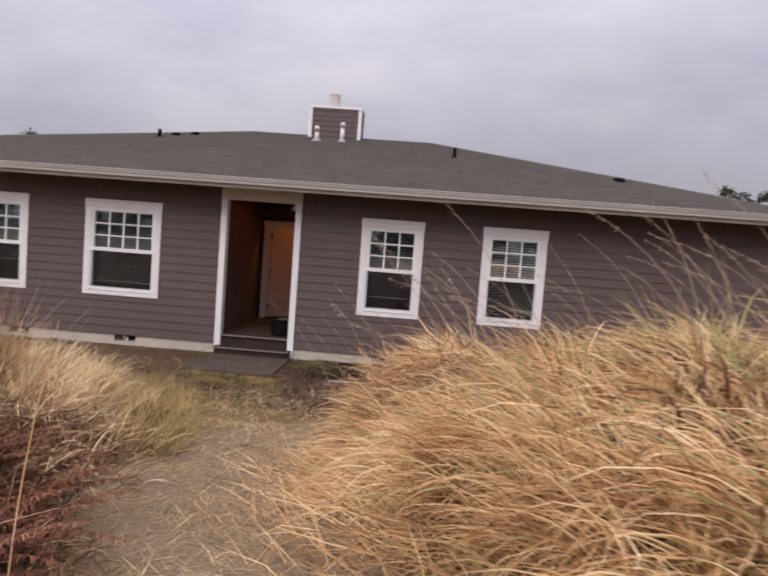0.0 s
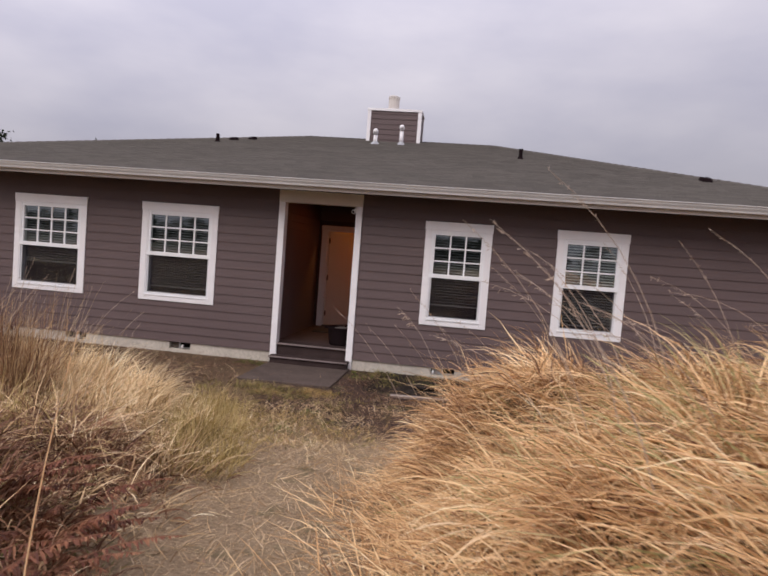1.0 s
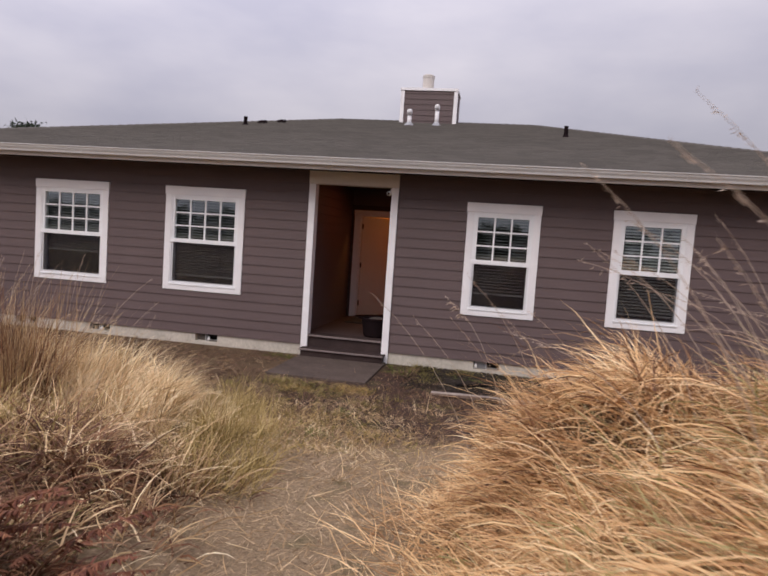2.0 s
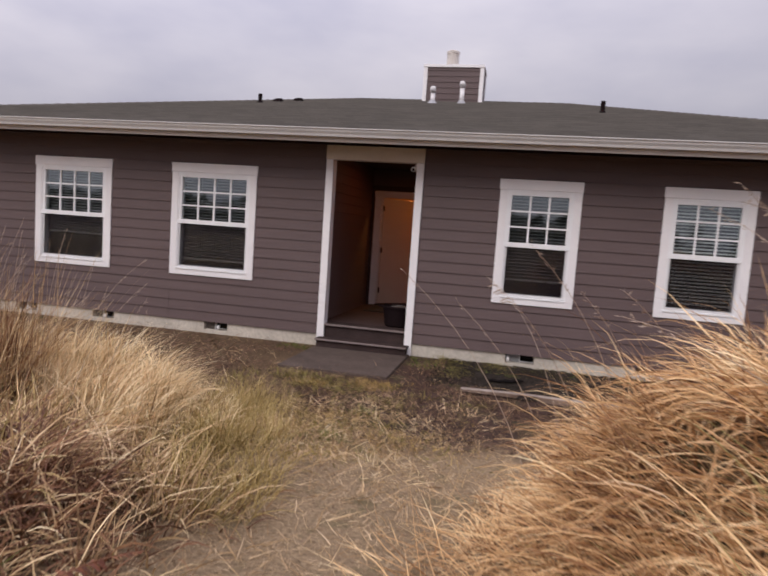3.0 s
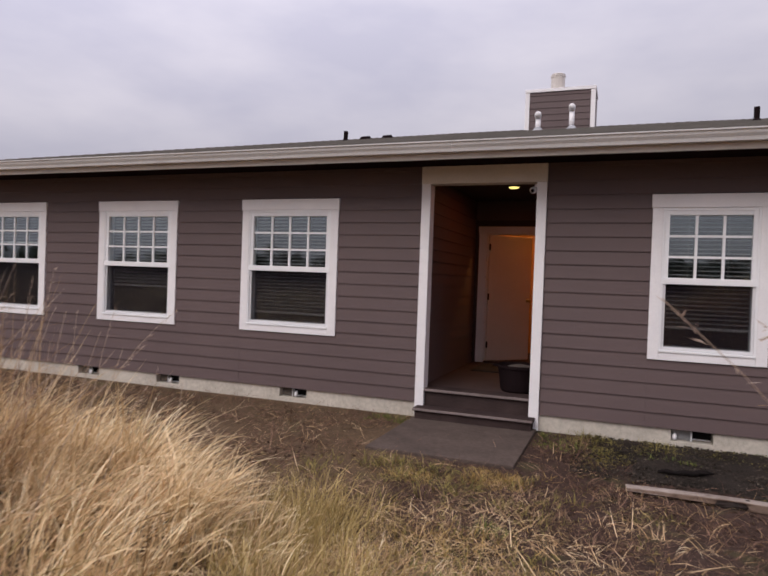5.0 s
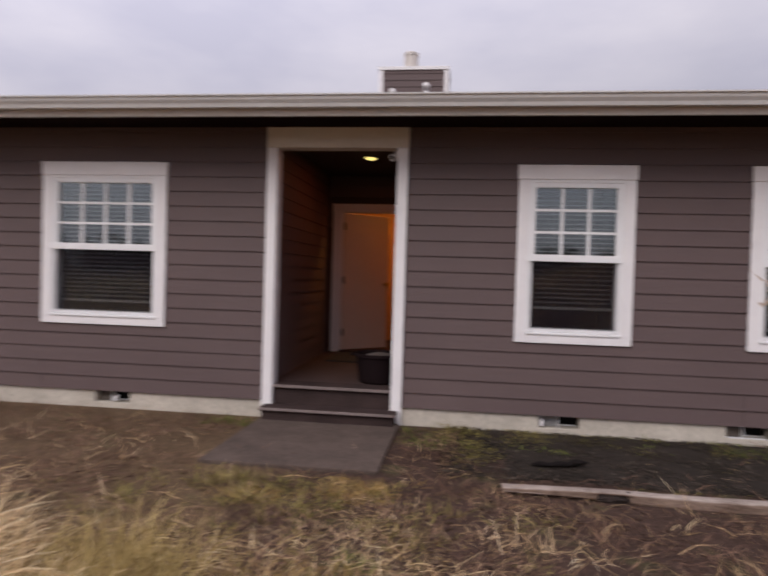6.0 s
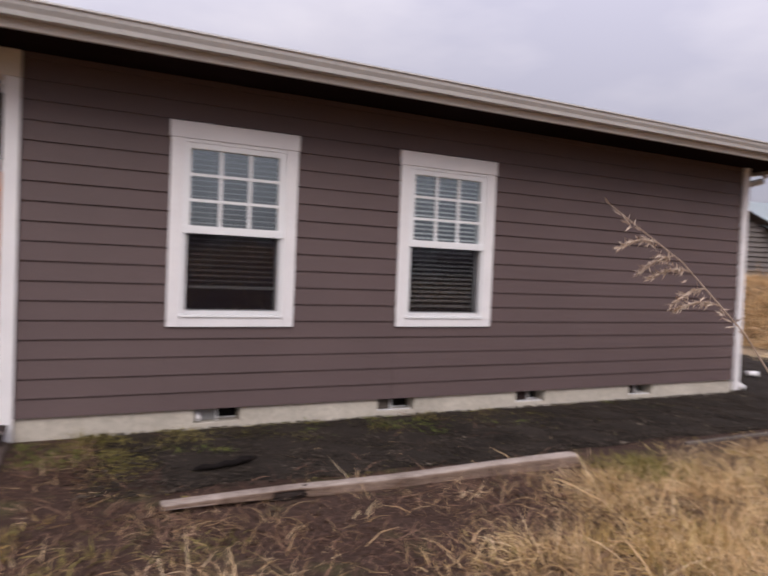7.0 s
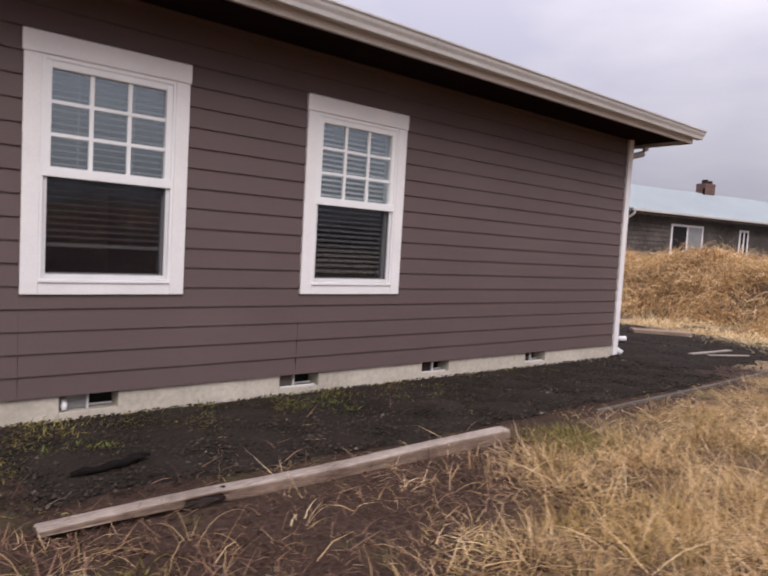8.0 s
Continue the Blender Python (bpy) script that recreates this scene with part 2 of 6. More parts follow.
M_TRODDEN = blade_mat("trodden_straw", [(0.0, (0.09, 0.06, 0.037)), (0.3, (0.27, 0.195, 0.12)), (0.65, (0.48, 0.37, 0.245)), (0.92, (0.74, 0.62, 0.46)), (1.0, (0.24, 0.25, 0.085))], 0.15)
M_GREEN = blade_mat("young_green_grass", [(0.0, (0.22, 0.22, 0.08)), (0.5, (0.42, 0.4, 0.19)), (1.0, (0.68, 0.6, 0.39))], 0.35)
M_OLIVE = blade_mat("dull_olive_grass", [(0.0, (0.13, 0.095, 0.034)), (0.5, (0.38, 0.3, 0.125)), (1.0, (0.66, 0.55, 0.29))], 0.25)
M_YELLOW = blade_mat("yellow_weeds", [(0.0, (0.2, 0.13, 0.035)), (0.5, (0.46, 0.33, 0.12)), (1.0, (0.64, 0.52, 0.29))], 0.3)
M_FRESH = blade_mat("fresh_green_weeds", [(0.0, (0.05, 0.066, 0.015)), (0.6, (0.15, 0.19, 0.046)), (1.0, (0.31, 0.31, 0.1))], 0.3)
M_BAG = two_scale("grey_plastic_film", (0.06, 0.055, 0.05), (0.11, 0.1, 0.095), 0.5, 8, 40, 0.3, 0.004)
M_BROWN = blade_mat("dark_brown_litter", [(0.0, (0.022, 0.012, 0.009)), (0.4, (0.1, 0.057, 0.043)), (0.75, (0.24, 0.15, 0.11)), (0.92, (0.42, 0.3, 0.22)), (1.0, (0.55, 0.45, 0.34))], 0.1)
M_CLOD = two_scale("dark_crumbly_soil", (0.022, 0.013, 0.01), (0.075, 0.045, 0.033), 0.98, 6, 60, 0.6, 0.006, spec=0.1)
M_PALE = blade_mat("pale_dry_grass", [(0.0, (0.13, 0.075, 0.035)), (0.2, (0.4, 0.285, 0.155)), (0.42, (0.68, 0.54, 0.33)), (0.7, (0.87, 0.76, 0.53)), (0.92, (0.94, 0.88, 0.7)), (1.0, (0.4, 0.38, 0.15))], 0.2)
M_YARD = blade_mat("yard_straw", [(0.0, (0.1, 0.06, 0.03)), (0.22, (0.33, 0.22, 0.112)), (0.5, (0.62, 0.455, 0.25)), (0.8, (0.8, 0.635, 0.4)), (0.95, (0.88, 0.76, 0.53)), (1.0, (0.36, 0.34, 0.13))], 0.25)
M_LITTER = blade_mat("matted_dead_grass", [(0.0, (0.09, 0.055, 0.03)), (0.35, (0.3, 0.2, 0.11)), (0.65, (0.52, 0.385, 0.225)), (0.92, (0.76, 0.62, 0.43)), (1.0, (0.27, 0.28, 0.09))], 0.15)
M_DOCK = blade_mat("red_brown_grass", [(0.0, (0.04, 0.017, 0.012)), (0.5, (0.14, 0.066, 0.04)), (0.82, (0.3, 0.17, 0.1)), (1.0, (0.56, 0.41, 0.28))], 0.15)
M_RUST = blade_mat("rusty_dead_stems", [(0.0, (0.06, 0.026, 0.017)), (0.45, (0.17, 0.075, 0.046)), (0.8, (0.3, 0.165, 0.105)), (1.0, (0.55, 0.4, 0.28))], 0.15)
M_FERN = blade_mat("withered_fern", [(0.0, (0.03, 0.011, 0.008)), (0.4, (0.13, 0.047, 0.031)), (0.75, (0.24, 0.104, 0.06)), (1.0, (0.44, 0.27, 0.16))], 0.15)
M_MOSS = blade_mat("moss_and_weeds", [(0.0, (0.05, 0.043, 0.016)), (0.4, (0.17, 0.155, 0.05)), (0.8, (0.32, 0.28, 0.1)), (1.0, (0.44, 0.37, 0.17))], 0.2)

M_GLASS, gp, gt = mat("window_glass", (0.9, 0.95, 0.95), 0.02, 0, 0.5)
gl = gt.nodes.new("ShaderNodeBsdfGlossy")
gl.inputs["Roughness"].default_value = 0.03
gl.inputs["Color"].default_value = (0.86, 0.95, 0.98, 1)
trn = gt.nodes.new("ShaderNodeBsdfTransparent")
trn.inputs["Color"].default_value = (0.88, 0.9, 0.9, 1)
lw = gt.nodes.new("ShaderNodeLayerWeight")
lw.inputs["Blend"].default_value = 0.5
pw = gt.nodes.new("ShaderNodeMath")
pw.operation = "POWER"
pw.inputs[1].default_value = 3.0
gt.links.new(lw.outputs["Facing"], pw.inputs[0])
fr = gt.nodes.new("ShaderNodeMapRange")
fr.inputs["To Min"].default_value, fr.inputs["To Max"].default_value = 0.16, 0.95
gt.links.new(pw.outputs[0], fr.inputs["Value"])
gm = gt.nodes.new("ShaderNodeMixShader")
gt.links.new(fr.outputs[0], gm.inputs[0])
gt.links.new(trn.outputs[0], gm.inputs[1])
gt.links.new(gl.outputs[0], gm.inputs[2])
gt.links.new(gm.outputs[0], gt.nodes["Material Output"].inputs["Surface"])

M_SCREEN, sp, st = mat("insect_screen", (0.016, 0.012, 0.016), 0.8, 0, 0.1)
strn = st.nodes.new("ShaderNodeBsdfTransparent")
sm = st.nodes.new("ShaderNodeMixShader")
sm.inputs[0].default_value = 0.36
st.links.new(strn.outputs[0], sm.inputs[1])
st.links.new(sp.outputs[0], sm.inputs[2])
st.links.new(sm.outputs[0], st.nodes["Material Output"].inputs["Surface"])

M_LAMP, lp, _lt = mat("lit_lamp_glass", (0.08, 0.07, 0.03), 0.6)
lp.inputs["Emission Color"].default_value = (1.0, 0.78, 0.24, 1)
lp.inputs["Emission Strength"].default_value = 1.6


# ---------------------------------------------------------------- mesh tools
def box(bm, x0, x1, y0, y1, z0, z1, bevel=0.0):
    vs = [bm.verts.new((x, y, z)) for x in (x0, x1) for y in (y0, y1) for z in (z0, z1)]
    faces = [bm.faces.new([vs[i] for i in q]) for q in ((0, 1, 3, 2), (4, 6, 7, 5), (0, 4, 5, 1), (2, 3, 7, 6), (0, 2, 6, 4), (1, 5, 7, 3))]
    if bevel:
        edges = list({e for f in faces for e in f.edges})
        bmesh.ops.bevel(bm, geom=edges, offset=bevel, segments=2, affect="EDGES", profile=0.6)
    return bm


def boxes(*rows, bevel=0.0):
    bm = bmesh.new()
    for r in rows:
        one = bmesh.new()
        box(one, *r, bevel=bevel)
        tmp = bpy.data.meshes.new("tmp")
        one.to_mesh(tmp)
        one.free()
        bm.from_mesh(tmp)
        bpy.data.meshes.remove(tmp)
    return bm


def solid(name, bm, material, smooth=False):
    """Links a bmesh as one top-level mesh object."""
    me = bpy.data.meshes.new(name)
    bmesh.ops.recalc_face_normals(bm, faces=bm.faces)
    bm.to_mesh(me)
    bm.free()
    me.materials.append(material)
    if smooth:
        me.polygons.foreach_set("use_smooth", [True] * len(me.polygons))
    return new(name, me)


def part(name, bm, material, parent, label="", smooth=False):
    ob = solid(name, bm, material, smooth)
    ob.parent = parent
    if label:
        ob["label"] = label
    return ob


def empty(name, x, y, z, label, category, group="", kind=""):
    ob = new(name)
    ob.location = (x, y, z)
    ob.empty_display_size = 0.1
    return tagged(ob, label, category, group, kind)


def tube(bm, pts, radii, sides=8, cap=True):
    """A round bar along points."""
    rings = []
    for i, p in enumerate(pts):
        a, b = Vector(pts[max(i - 1, 0)]), Vector(pts[min(i + 1, len(pts) - 1)])
        d = (b - a).normalized()
        u = d.cross(Vector((0.31, 0.17, 0.93) if abs(d.z) < 0.9 else (1, 0, 0))).normalized()
        v = d.cross(u)
        r = radii[i] if isinstance(radii, (list, tuple)) else radii
        rings.append([bm.verts.new(Vector(p) + r * (math.cos(2 * math.pi * k / sides) * u + math.sin(2 * math.pi * k / sides) * v)) for k in range(sides)])
    for a, b in zip(rings, rings[1:]):
        for k in range(sides):
            bm.faces.new((a[k], a[(k + 1) % sides], b[(k + 1) % sides], b[k]))
    if cap:
        bm.faces.new(rings[0][::-1])
        bm.faces.new(rings[-1])
    return bm


def raw_mesh(name, verts, loops, starts, material):
    """A mesh from numpy arrays: corners, face loops, first loop of each face."""
    me = bpy.data.meshes.new(name)
    me.vertices.add(len(verts))
    me.vertices.foreach_set("co", np.ascontiguousarray(verts, dtype=np.float32).ravel())
    me.loops.add(len(loops))
    me.loops.foreach_set("vertex_index", np.ascontiguousarray(loops, dtype=np.int32))
    me.polygons.add(len(starts))
    me.polygons.foreach_set("loop_start", np.ascontiguousarray(starts, dtype=np.int32))
    me.update(calc_edges=True)
    me.materials.append(material)
    return new(name, me)


def smooth01(v):
    v = np.clip(v, 0, 1)
    return v * v * (3 - 2 * v)


def hump(x, y, cx, cy, sx, sy, power=2.0):
    r = ((x - cx) / sx) ** 2 + ((y - cy) / sy) ** 2
    return np.exp(-(r ** (power / 2 * 1.0 + 0.0)))


def height(x, y):
    """The lie of the land: flat by the house, rising to the dunes."""
    x, y = np.asarray(x, float), np.asarray(y, float)
    h = 0.62 * smooth01((-2.6 - y) / 8.4)
    h = h + np.maximum(1.14 * hump(x, y, 5.4, -7.8, 2.2, 2.75, 4), 0.97 * hump(x, y, 4.04, -6.08, 1.03, 1.1, 4))
    h = h + 0.26 * hump(x, y, 0.0, -7.2, 1.5, 1.7, 4)
    h = h + 0.26 * hump(x, y, -1.6, -4.5, 1.9, 1.1, 4) + 0.3 * hump(x, y, -5.5, -5.4, 3.0, 1.7, 4)
    foot = 14.6 + 0.3 * np.clip(y, -4, 8)
    h = h + 1.35 * smooth01((x - foot) / 2.4) * smooth01((y + 14) / 9) * smooth01((60 - x) / 30)
    h = h + 0.5 * smooth01((-12 - y) / 12)
    bank = smooth01((x - foot) / 1.6) * smooth01((30 - x) / 8)
    knoll = hump(x, y, 5.3, -7.8, 2.2, 2.75, 4) + hump(x, y, -1.6, -4.5, 2.5, 1.1, 4) + hump(x, y, 0.2, -7.4, 1.4, 1.6, 4)
    h = h + 0.1 * (knoll + 0.5 * hump(x, y, 3.85, -5.9, 1.1, 1.2, 4)) * np.sin(5.6 * x + 1.9 * y) * np.sin(5.1 * y - 1.3 * x + 0.8) + 0.2 * bank * np.sin(1.7 * y + 0.5 * x) * np.sin(1.1 * x + 0.4)
    rough = 0.035 * np.sin(x * 1.9 + 0.7 * y) * np.sin(y * 1.6 - 0.4 * x) * smooth01((-1.8 - y) / 1.5)
    return h + rough - 0.012


# ---------------------------------------------------------------- ground
def axis(lo, hi, step, far):
    near = np.arange(lo, hi + step / 2, step)
    grow = [0.0]
    d = step
    while grow[-1] < far:
        d *= 1.22
        grow.append(grow[-1] + d)
    grow = np.array(grow[1:])
    return np.concatenate([(lo - grow)[::-1], near, hi + grow])


def make_ground():
    xs, ys = axis(-9, 16, 0.12, 900), axis(-13, 3, 0.12, 900)
    gx, gy = np.meshgrid(xs, ys)
    gz = height(gx, gy)
    n, m = len(xs), len(ys)
    verts = np.stack([gx, gy, gz], -1).reshape(-1, 3)
    idx = np.arange(n * m).reshape(m, n)
    quads = np.stack([idx[:-1, :-1], idx[:-1, 1:], idx[1:, 1:], idx[1:, :-1]], -1).reshape(-1, 4)
    m_g, p, tree = mat("dune_soil", (0.2, 0.15, 0.1), 0.95, 0, 0.2)
    fine = noise_node(tree, 38, 6, 0.7)
    broad = noise_node(tree, 1.7, 4, 0.6)
    cover = tree.nodes.new("ShaderNodeVertexColor")
    cover.layer_name = "cover"
    parts = tree.nodes.new("ShaderNodeSeparateColor")
    tree.links.new(cover.outputs["Color"], parts.inputs[0])

    def ragged(source):
        """A cover share with an edge broken up by the broad noise."""
        a = tree.nodes.new("ShaderNodeMath")
        a.operation = "MULTIPLY_ADD"
        a.inputs[1].default_value = 0.9
        tree.links.new(broad.outputs["Fac"], a.inputs[0])
        tree.links.new(source, a.inputs[2])
        z = tree.nodes.new("ShaderNodeMapRange")
        z.inputs["From Min"].default_value, z.inputs["From Max"].default_value = 0.75, 1.15
        tree.links.new(a.outputs[0], z.inputs["Value"])
        return z.outputs["Result"]

    sand = ramp_node(tree, fine.outputs["Fac"], [(0.3, (0.14, 0.096, 0.057)), (0.7, (0.4, 0.292, 0.182))])
    soil = ramp_node(tree, fine.outputs["Fac"], [(0.3, (0.022, 0.0125, 0.0095)), (0.7, (0.098, 0.058, 0.043))])
    moss = ramp_node(tree, fine.outputs["Fac"], [(0.3, (0.04, 0.042, 0.016)), (0.7, (0.11, 0.105, 0.04))])
    spots = noise_node(tree, 2.6, 4, 0.65)
    green = ramp_node(tree, spots.outputs["Fac"], [(0.55, (0, 0, 0)), (0.68, (0.5, 0.5, 0.5))])
    # brown thatch, coloured dark to read as shade between the blades
    thatch = ramp_node(tree, fine.outputs["Fac"], [(0.3, (0.05, 0.03, 0.018)), (0.7, (0.19, 0.125, 0.072))])
    col = mix_node(tree, ragged(parts.outputs["Red"]), sand.outputs["Color"], soil.outputs["Color"])
    col = mix_node(tree, ragged(parts.outputs["Green"]), col, thatch.outputs["Color"])
    col = mix_node(tree, green.outputs["Color"], col, moss.outputs["Color"])
    scrub = ramp_node(tree, spots.outputs["Fac"], [(0.3, (0.03, 0.032, 0.018)), (0.7, (0.08, 0.07, 0.04))])
    col = mix_node(tree, parts.outputs["Blue"], col, scrub.outputs["Color"])
    tree.links.new(col, p.inputs["Base Color"])
    bump_node(tree, p, fine.outputs["Fac"], 0.8, 0.03)
    ob = raw_mesh("ground", verts, quads.ravel(), np.arange(len(quads)) * 4, m_g)
    ob.data.polygons.foreach_set("use_smooth", [True] * len(quads))
    return tagged(ob, "sandy ground with matted dead grass, soil and moss", "ground", kind="structure")


make_ground()


def gravel_edge(x):
    """The south edge of the gravel strip."""
    return -1.52 - 0.05 * np.sin(1.7 * x) + 0.03 * np.sin(5.1 * x)


def make_gravel():
    us, vs = np.linspace(0, 1, 200), np.linspace(0, 1, 40)
    gu, gv = np.meshgrid(us, vs)
    x = 1.75 + gu * 12.3 + 0.55 * (1 - gv) * np.clip(1 - gu * 12, 0, 1)
    south = gravel_edge(x)
    north = np.where(x < 9.3, 0.05, 0.05 + 7.5 * smooth01((x - 9.3) / 0.12))
    y = south + gv * (north - south)
    z = height(x, y) + 0.022 + 0.008 * np.sin(9 * x + 3 * y) * np.sin(7 * y - 2 * x)
    edge = np.minimum(np.minimum(gv, 1 - gv) * 12, np.minimum(gu * 30, (1 - gu) * 30))
    z = z - 0.05 * np.clip(1 - edge, 0, 1)
    idx = np.arange(x.size).reshape(x.shape)
    quads = np.stack([idx[:-1, :-1], idx[:-1, 1:], idx[1:, 1:], idx[1:, :-1]], -1).reshape(-1, 4)
    ob = raw_mesh("gravel_bed", np.stack([x, y, z], -1).reshape(-1, 3), quads.ravel(), np.arange(len(quads)) * 4, M_GRAVEL)
    return tagged(ob, "dark grey gravel strip along the house wall", "gravel", kind="structure")


make_gravel()

# ---------------------------------------------------------------- house numbers
WEST, EAST, DEEP = -8.05, 9.40, 17.2
SIDING_Z, SOFFIT_Z, FLOOR_Z = 0.17, 2.86, 0.325
EXPOSE = 0.1469
RIDGE_Y, EAVE_Y, EAVE_Z, PITCH = 8.6, -0.64, 2.985, 0.25
RIDGE_Z = EAVE_Z + PITCH * (RIDGE_Y - EAVE_Y)
RIDGE_X = (-1.95, 3.55)
EAVE_X = (WEST - 0.42, EAST + 0.36)
WIN_Z = (0.848, 2.507)
WINDOWS = [(-7.135, -5.790, 4), (-4.775, -3.431, 4), (-2.407, -1.059, 4), (2.418, 3.474, 3), (4.474, 5.544, 3)]
VENTS = [(-5.13, -4.74), (-3.73, -3.35), (-1.81, -1.43), (2.67, 3.05), (4.34, 4.725), (5.94, 6.32), (7.55, 7.92)]


# ---------------------------------------------------------------- walls
def wall_cells(x0, x1, z0, z1, holes):
    """Rectangles of a wall around its openings (x0, x1, z0, z1)."""
    xs = sorted({x0, x1, *[min(max(v, x0), x1) for h in holes for v in h[:2]]})
    out = []
    for a, b in zip(xs, xs[1:]):
        cuts = sorted((max(h[2], z0), min(h[3], z1)) for h in holes if h[0] < (a + b) / 2 < h[1])
        z = z0
        for lo, hi in cuts:
            if lo > z + 1e-6:
                out.append((a, b, z, lo))
            z = max(z, hi)
        if z < z1 - 1e-6:
            out.append((a, b, z, z1))
    return out


def make_walls():
    holes = [(a + 0.10, b - 0.10, WIN_Z[0] + 0.09, WIN_Z[1] - 0.134) for a, b, _ in WINDOWS]
    holes.append((0.0, 1.37, -1, 2.75))
    bm = boxes(*[(a, b, 0.0, 0.15, lo, hi) for a, b, lo, hi in wall_cells(WEST, EAST, SIDING_Z, SOFFIT_Z, holes)])
    south = tagged(solid("wall_south", bm, M_SHEATH), "long front wall clad in brown lap siding", "wall", kind="structure")
    for name, dims in (("wall_east", (EAST - 0.15, EAST, 0.15, DEEP, SIDING_Z, SOFFIT_Z)), ("wall_west", (WEST, WEST + 0.15, 0.15, DEEP, SIDING_Z, SOFFIT_Z)),
                       ("wall_north", (WEST + 0.15, EAST - 0.15, DEEP - 0.15, DEEP, SIDING_Z, SOFFIT_Z))):
        tagged(solid(name, boxes(dims), M_SIDING), "brown painted outer wall of the house", "wall", kind="structure")
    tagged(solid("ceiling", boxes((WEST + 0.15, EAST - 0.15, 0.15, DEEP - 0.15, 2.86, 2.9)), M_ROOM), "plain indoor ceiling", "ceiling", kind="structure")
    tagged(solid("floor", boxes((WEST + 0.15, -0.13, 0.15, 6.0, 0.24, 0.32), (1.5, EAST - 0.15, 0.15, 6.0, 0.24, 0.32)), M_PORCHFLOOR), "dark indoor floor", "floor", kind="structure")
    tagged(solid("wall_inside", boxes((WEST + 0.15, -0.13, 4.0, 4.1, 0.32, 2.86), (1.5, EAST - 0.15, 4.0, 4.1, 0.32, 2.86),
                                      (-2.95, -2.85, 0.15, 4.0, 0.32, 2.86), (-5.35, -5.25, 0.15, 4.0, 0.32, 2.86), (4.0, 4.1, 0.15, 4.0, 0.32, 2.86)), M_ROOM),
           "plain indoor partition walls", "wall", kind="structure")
    # foundation with its vent openings
    holes = [(a, b, 0.045, 1.0) for a, b in VENTS] + [(0.0, 1.37, -1, 1)]
    base = empty("foundation", 0, 0, 0, "pale stained concrete foundation with vent openings", "foundation", kind="structure")
    for a, b, lo, hi in wall_cells(WEST, EAST, -0.45, SIDING_Z, holes):
        part("foundation_block", boxes((a, b, 0.004, 0.2, lo, hi), bevel=0.004), M_CONC, base)
    part("foundation_side", boxes((WEST, WEST + 0.2, 0.2, DEEP, -0.45, SIDING_Z), (EAST - 0.2, EAST, 0.2, DEEP, -0.45, SIDING_Z)), M_CONC, base)
    for k, (a, b) in enumerate(VENTS):
        # solid backing panel; the unlit crawlspace is put into its near-black colour
        part("vent_recess", boxes((a, b, 0.175, 0.21, 0.045, SIDING_Z)), M_HOLE, base, "near-black panel painted as the crawlspace's darkness")
        w = (b - a) * (0.5 if k in (3, 5) else 0.42)
        flap = boxes((a + 0.012, a + w, 0.075, 0.09, 0.05, 0.155), bevel=0.003)
        part("vent_flap", flap, M_STEEL if k == 3 else M_STEP if k > 4 else M_OLDWOOD, base, "grey vent cover" if k == 3 else "dark vent cover")
        bm = boxes((a + w - 0.006, a + w + 0.006, 0.05, 0.1, 0.047, 0.165), (a + w, b - 0.01, 0.12, 0.13, 0.05, 0.062))
        part("vent_bar", bm, M_GREYFRAME, base)
        if k in (4, 5, 6):
            part("vent_sill", boxes((a + 0.02, b - 0.02, 0.03, 0.05, 0.046, 0.056)), M_GREYFRAME, base)
            continue
        bx = a + (0.035 if k in (3,) else w + 0.06)
        bm = tube(bmesh.new(), [(bx, 0.02, 0.055), (bx, 0.03, 0.09), (bx + 0.005, 0.05, 0.12)], [0.017, 0.022, 0.014], 8)
        part("vent_bracket", bm, M_WHITE, base, "white plastic bracket", smooth=True)
    return south


SOUTH = make_walls()


def make_trims():
    bm = boxes((EAST - 0.085, EAST + 0.02, -0.042, 0.05, 0.03, SOFFIT_Z), bevel=0.004)
    tagged(solid("corner_trim", bm, M_WHITE), "white painted corner board", "trim", kind="structure")
    bm = boxes((WEST - 0.02, WEST + 0.085, -0.042, 0.05, 0.03, SOFFIT_Z), bevel=0.004)
    tagged(solid("corner_trim", bm, M_WHITE), "white painted corner board", "trim", kind="structure")
    # entry casing
    surround = empty("door_surround", 0.68, 0, 0, "white painted casing round the open entry porch", "door frame", kind="structure")
    surround.location = (0, 0, 0)
    part("casing_post", boxes((-0.018, 0.087, -0.045, 0.12, 0.02, 2.655), bevel=0.004), M_WHITE, surround)
    part("casing_post", boxes((1.268, 1.373, -0.045, 0.12, -0.005, 2.655), bevel=0.004), M_WHITE, surround)
    part("casing_header", boxes((-0.022, 1.377, -0.048, 0.12, 2.656, 2.853), bevel=0.004), M_HEADER, surround, "beige header board")


make_trims()


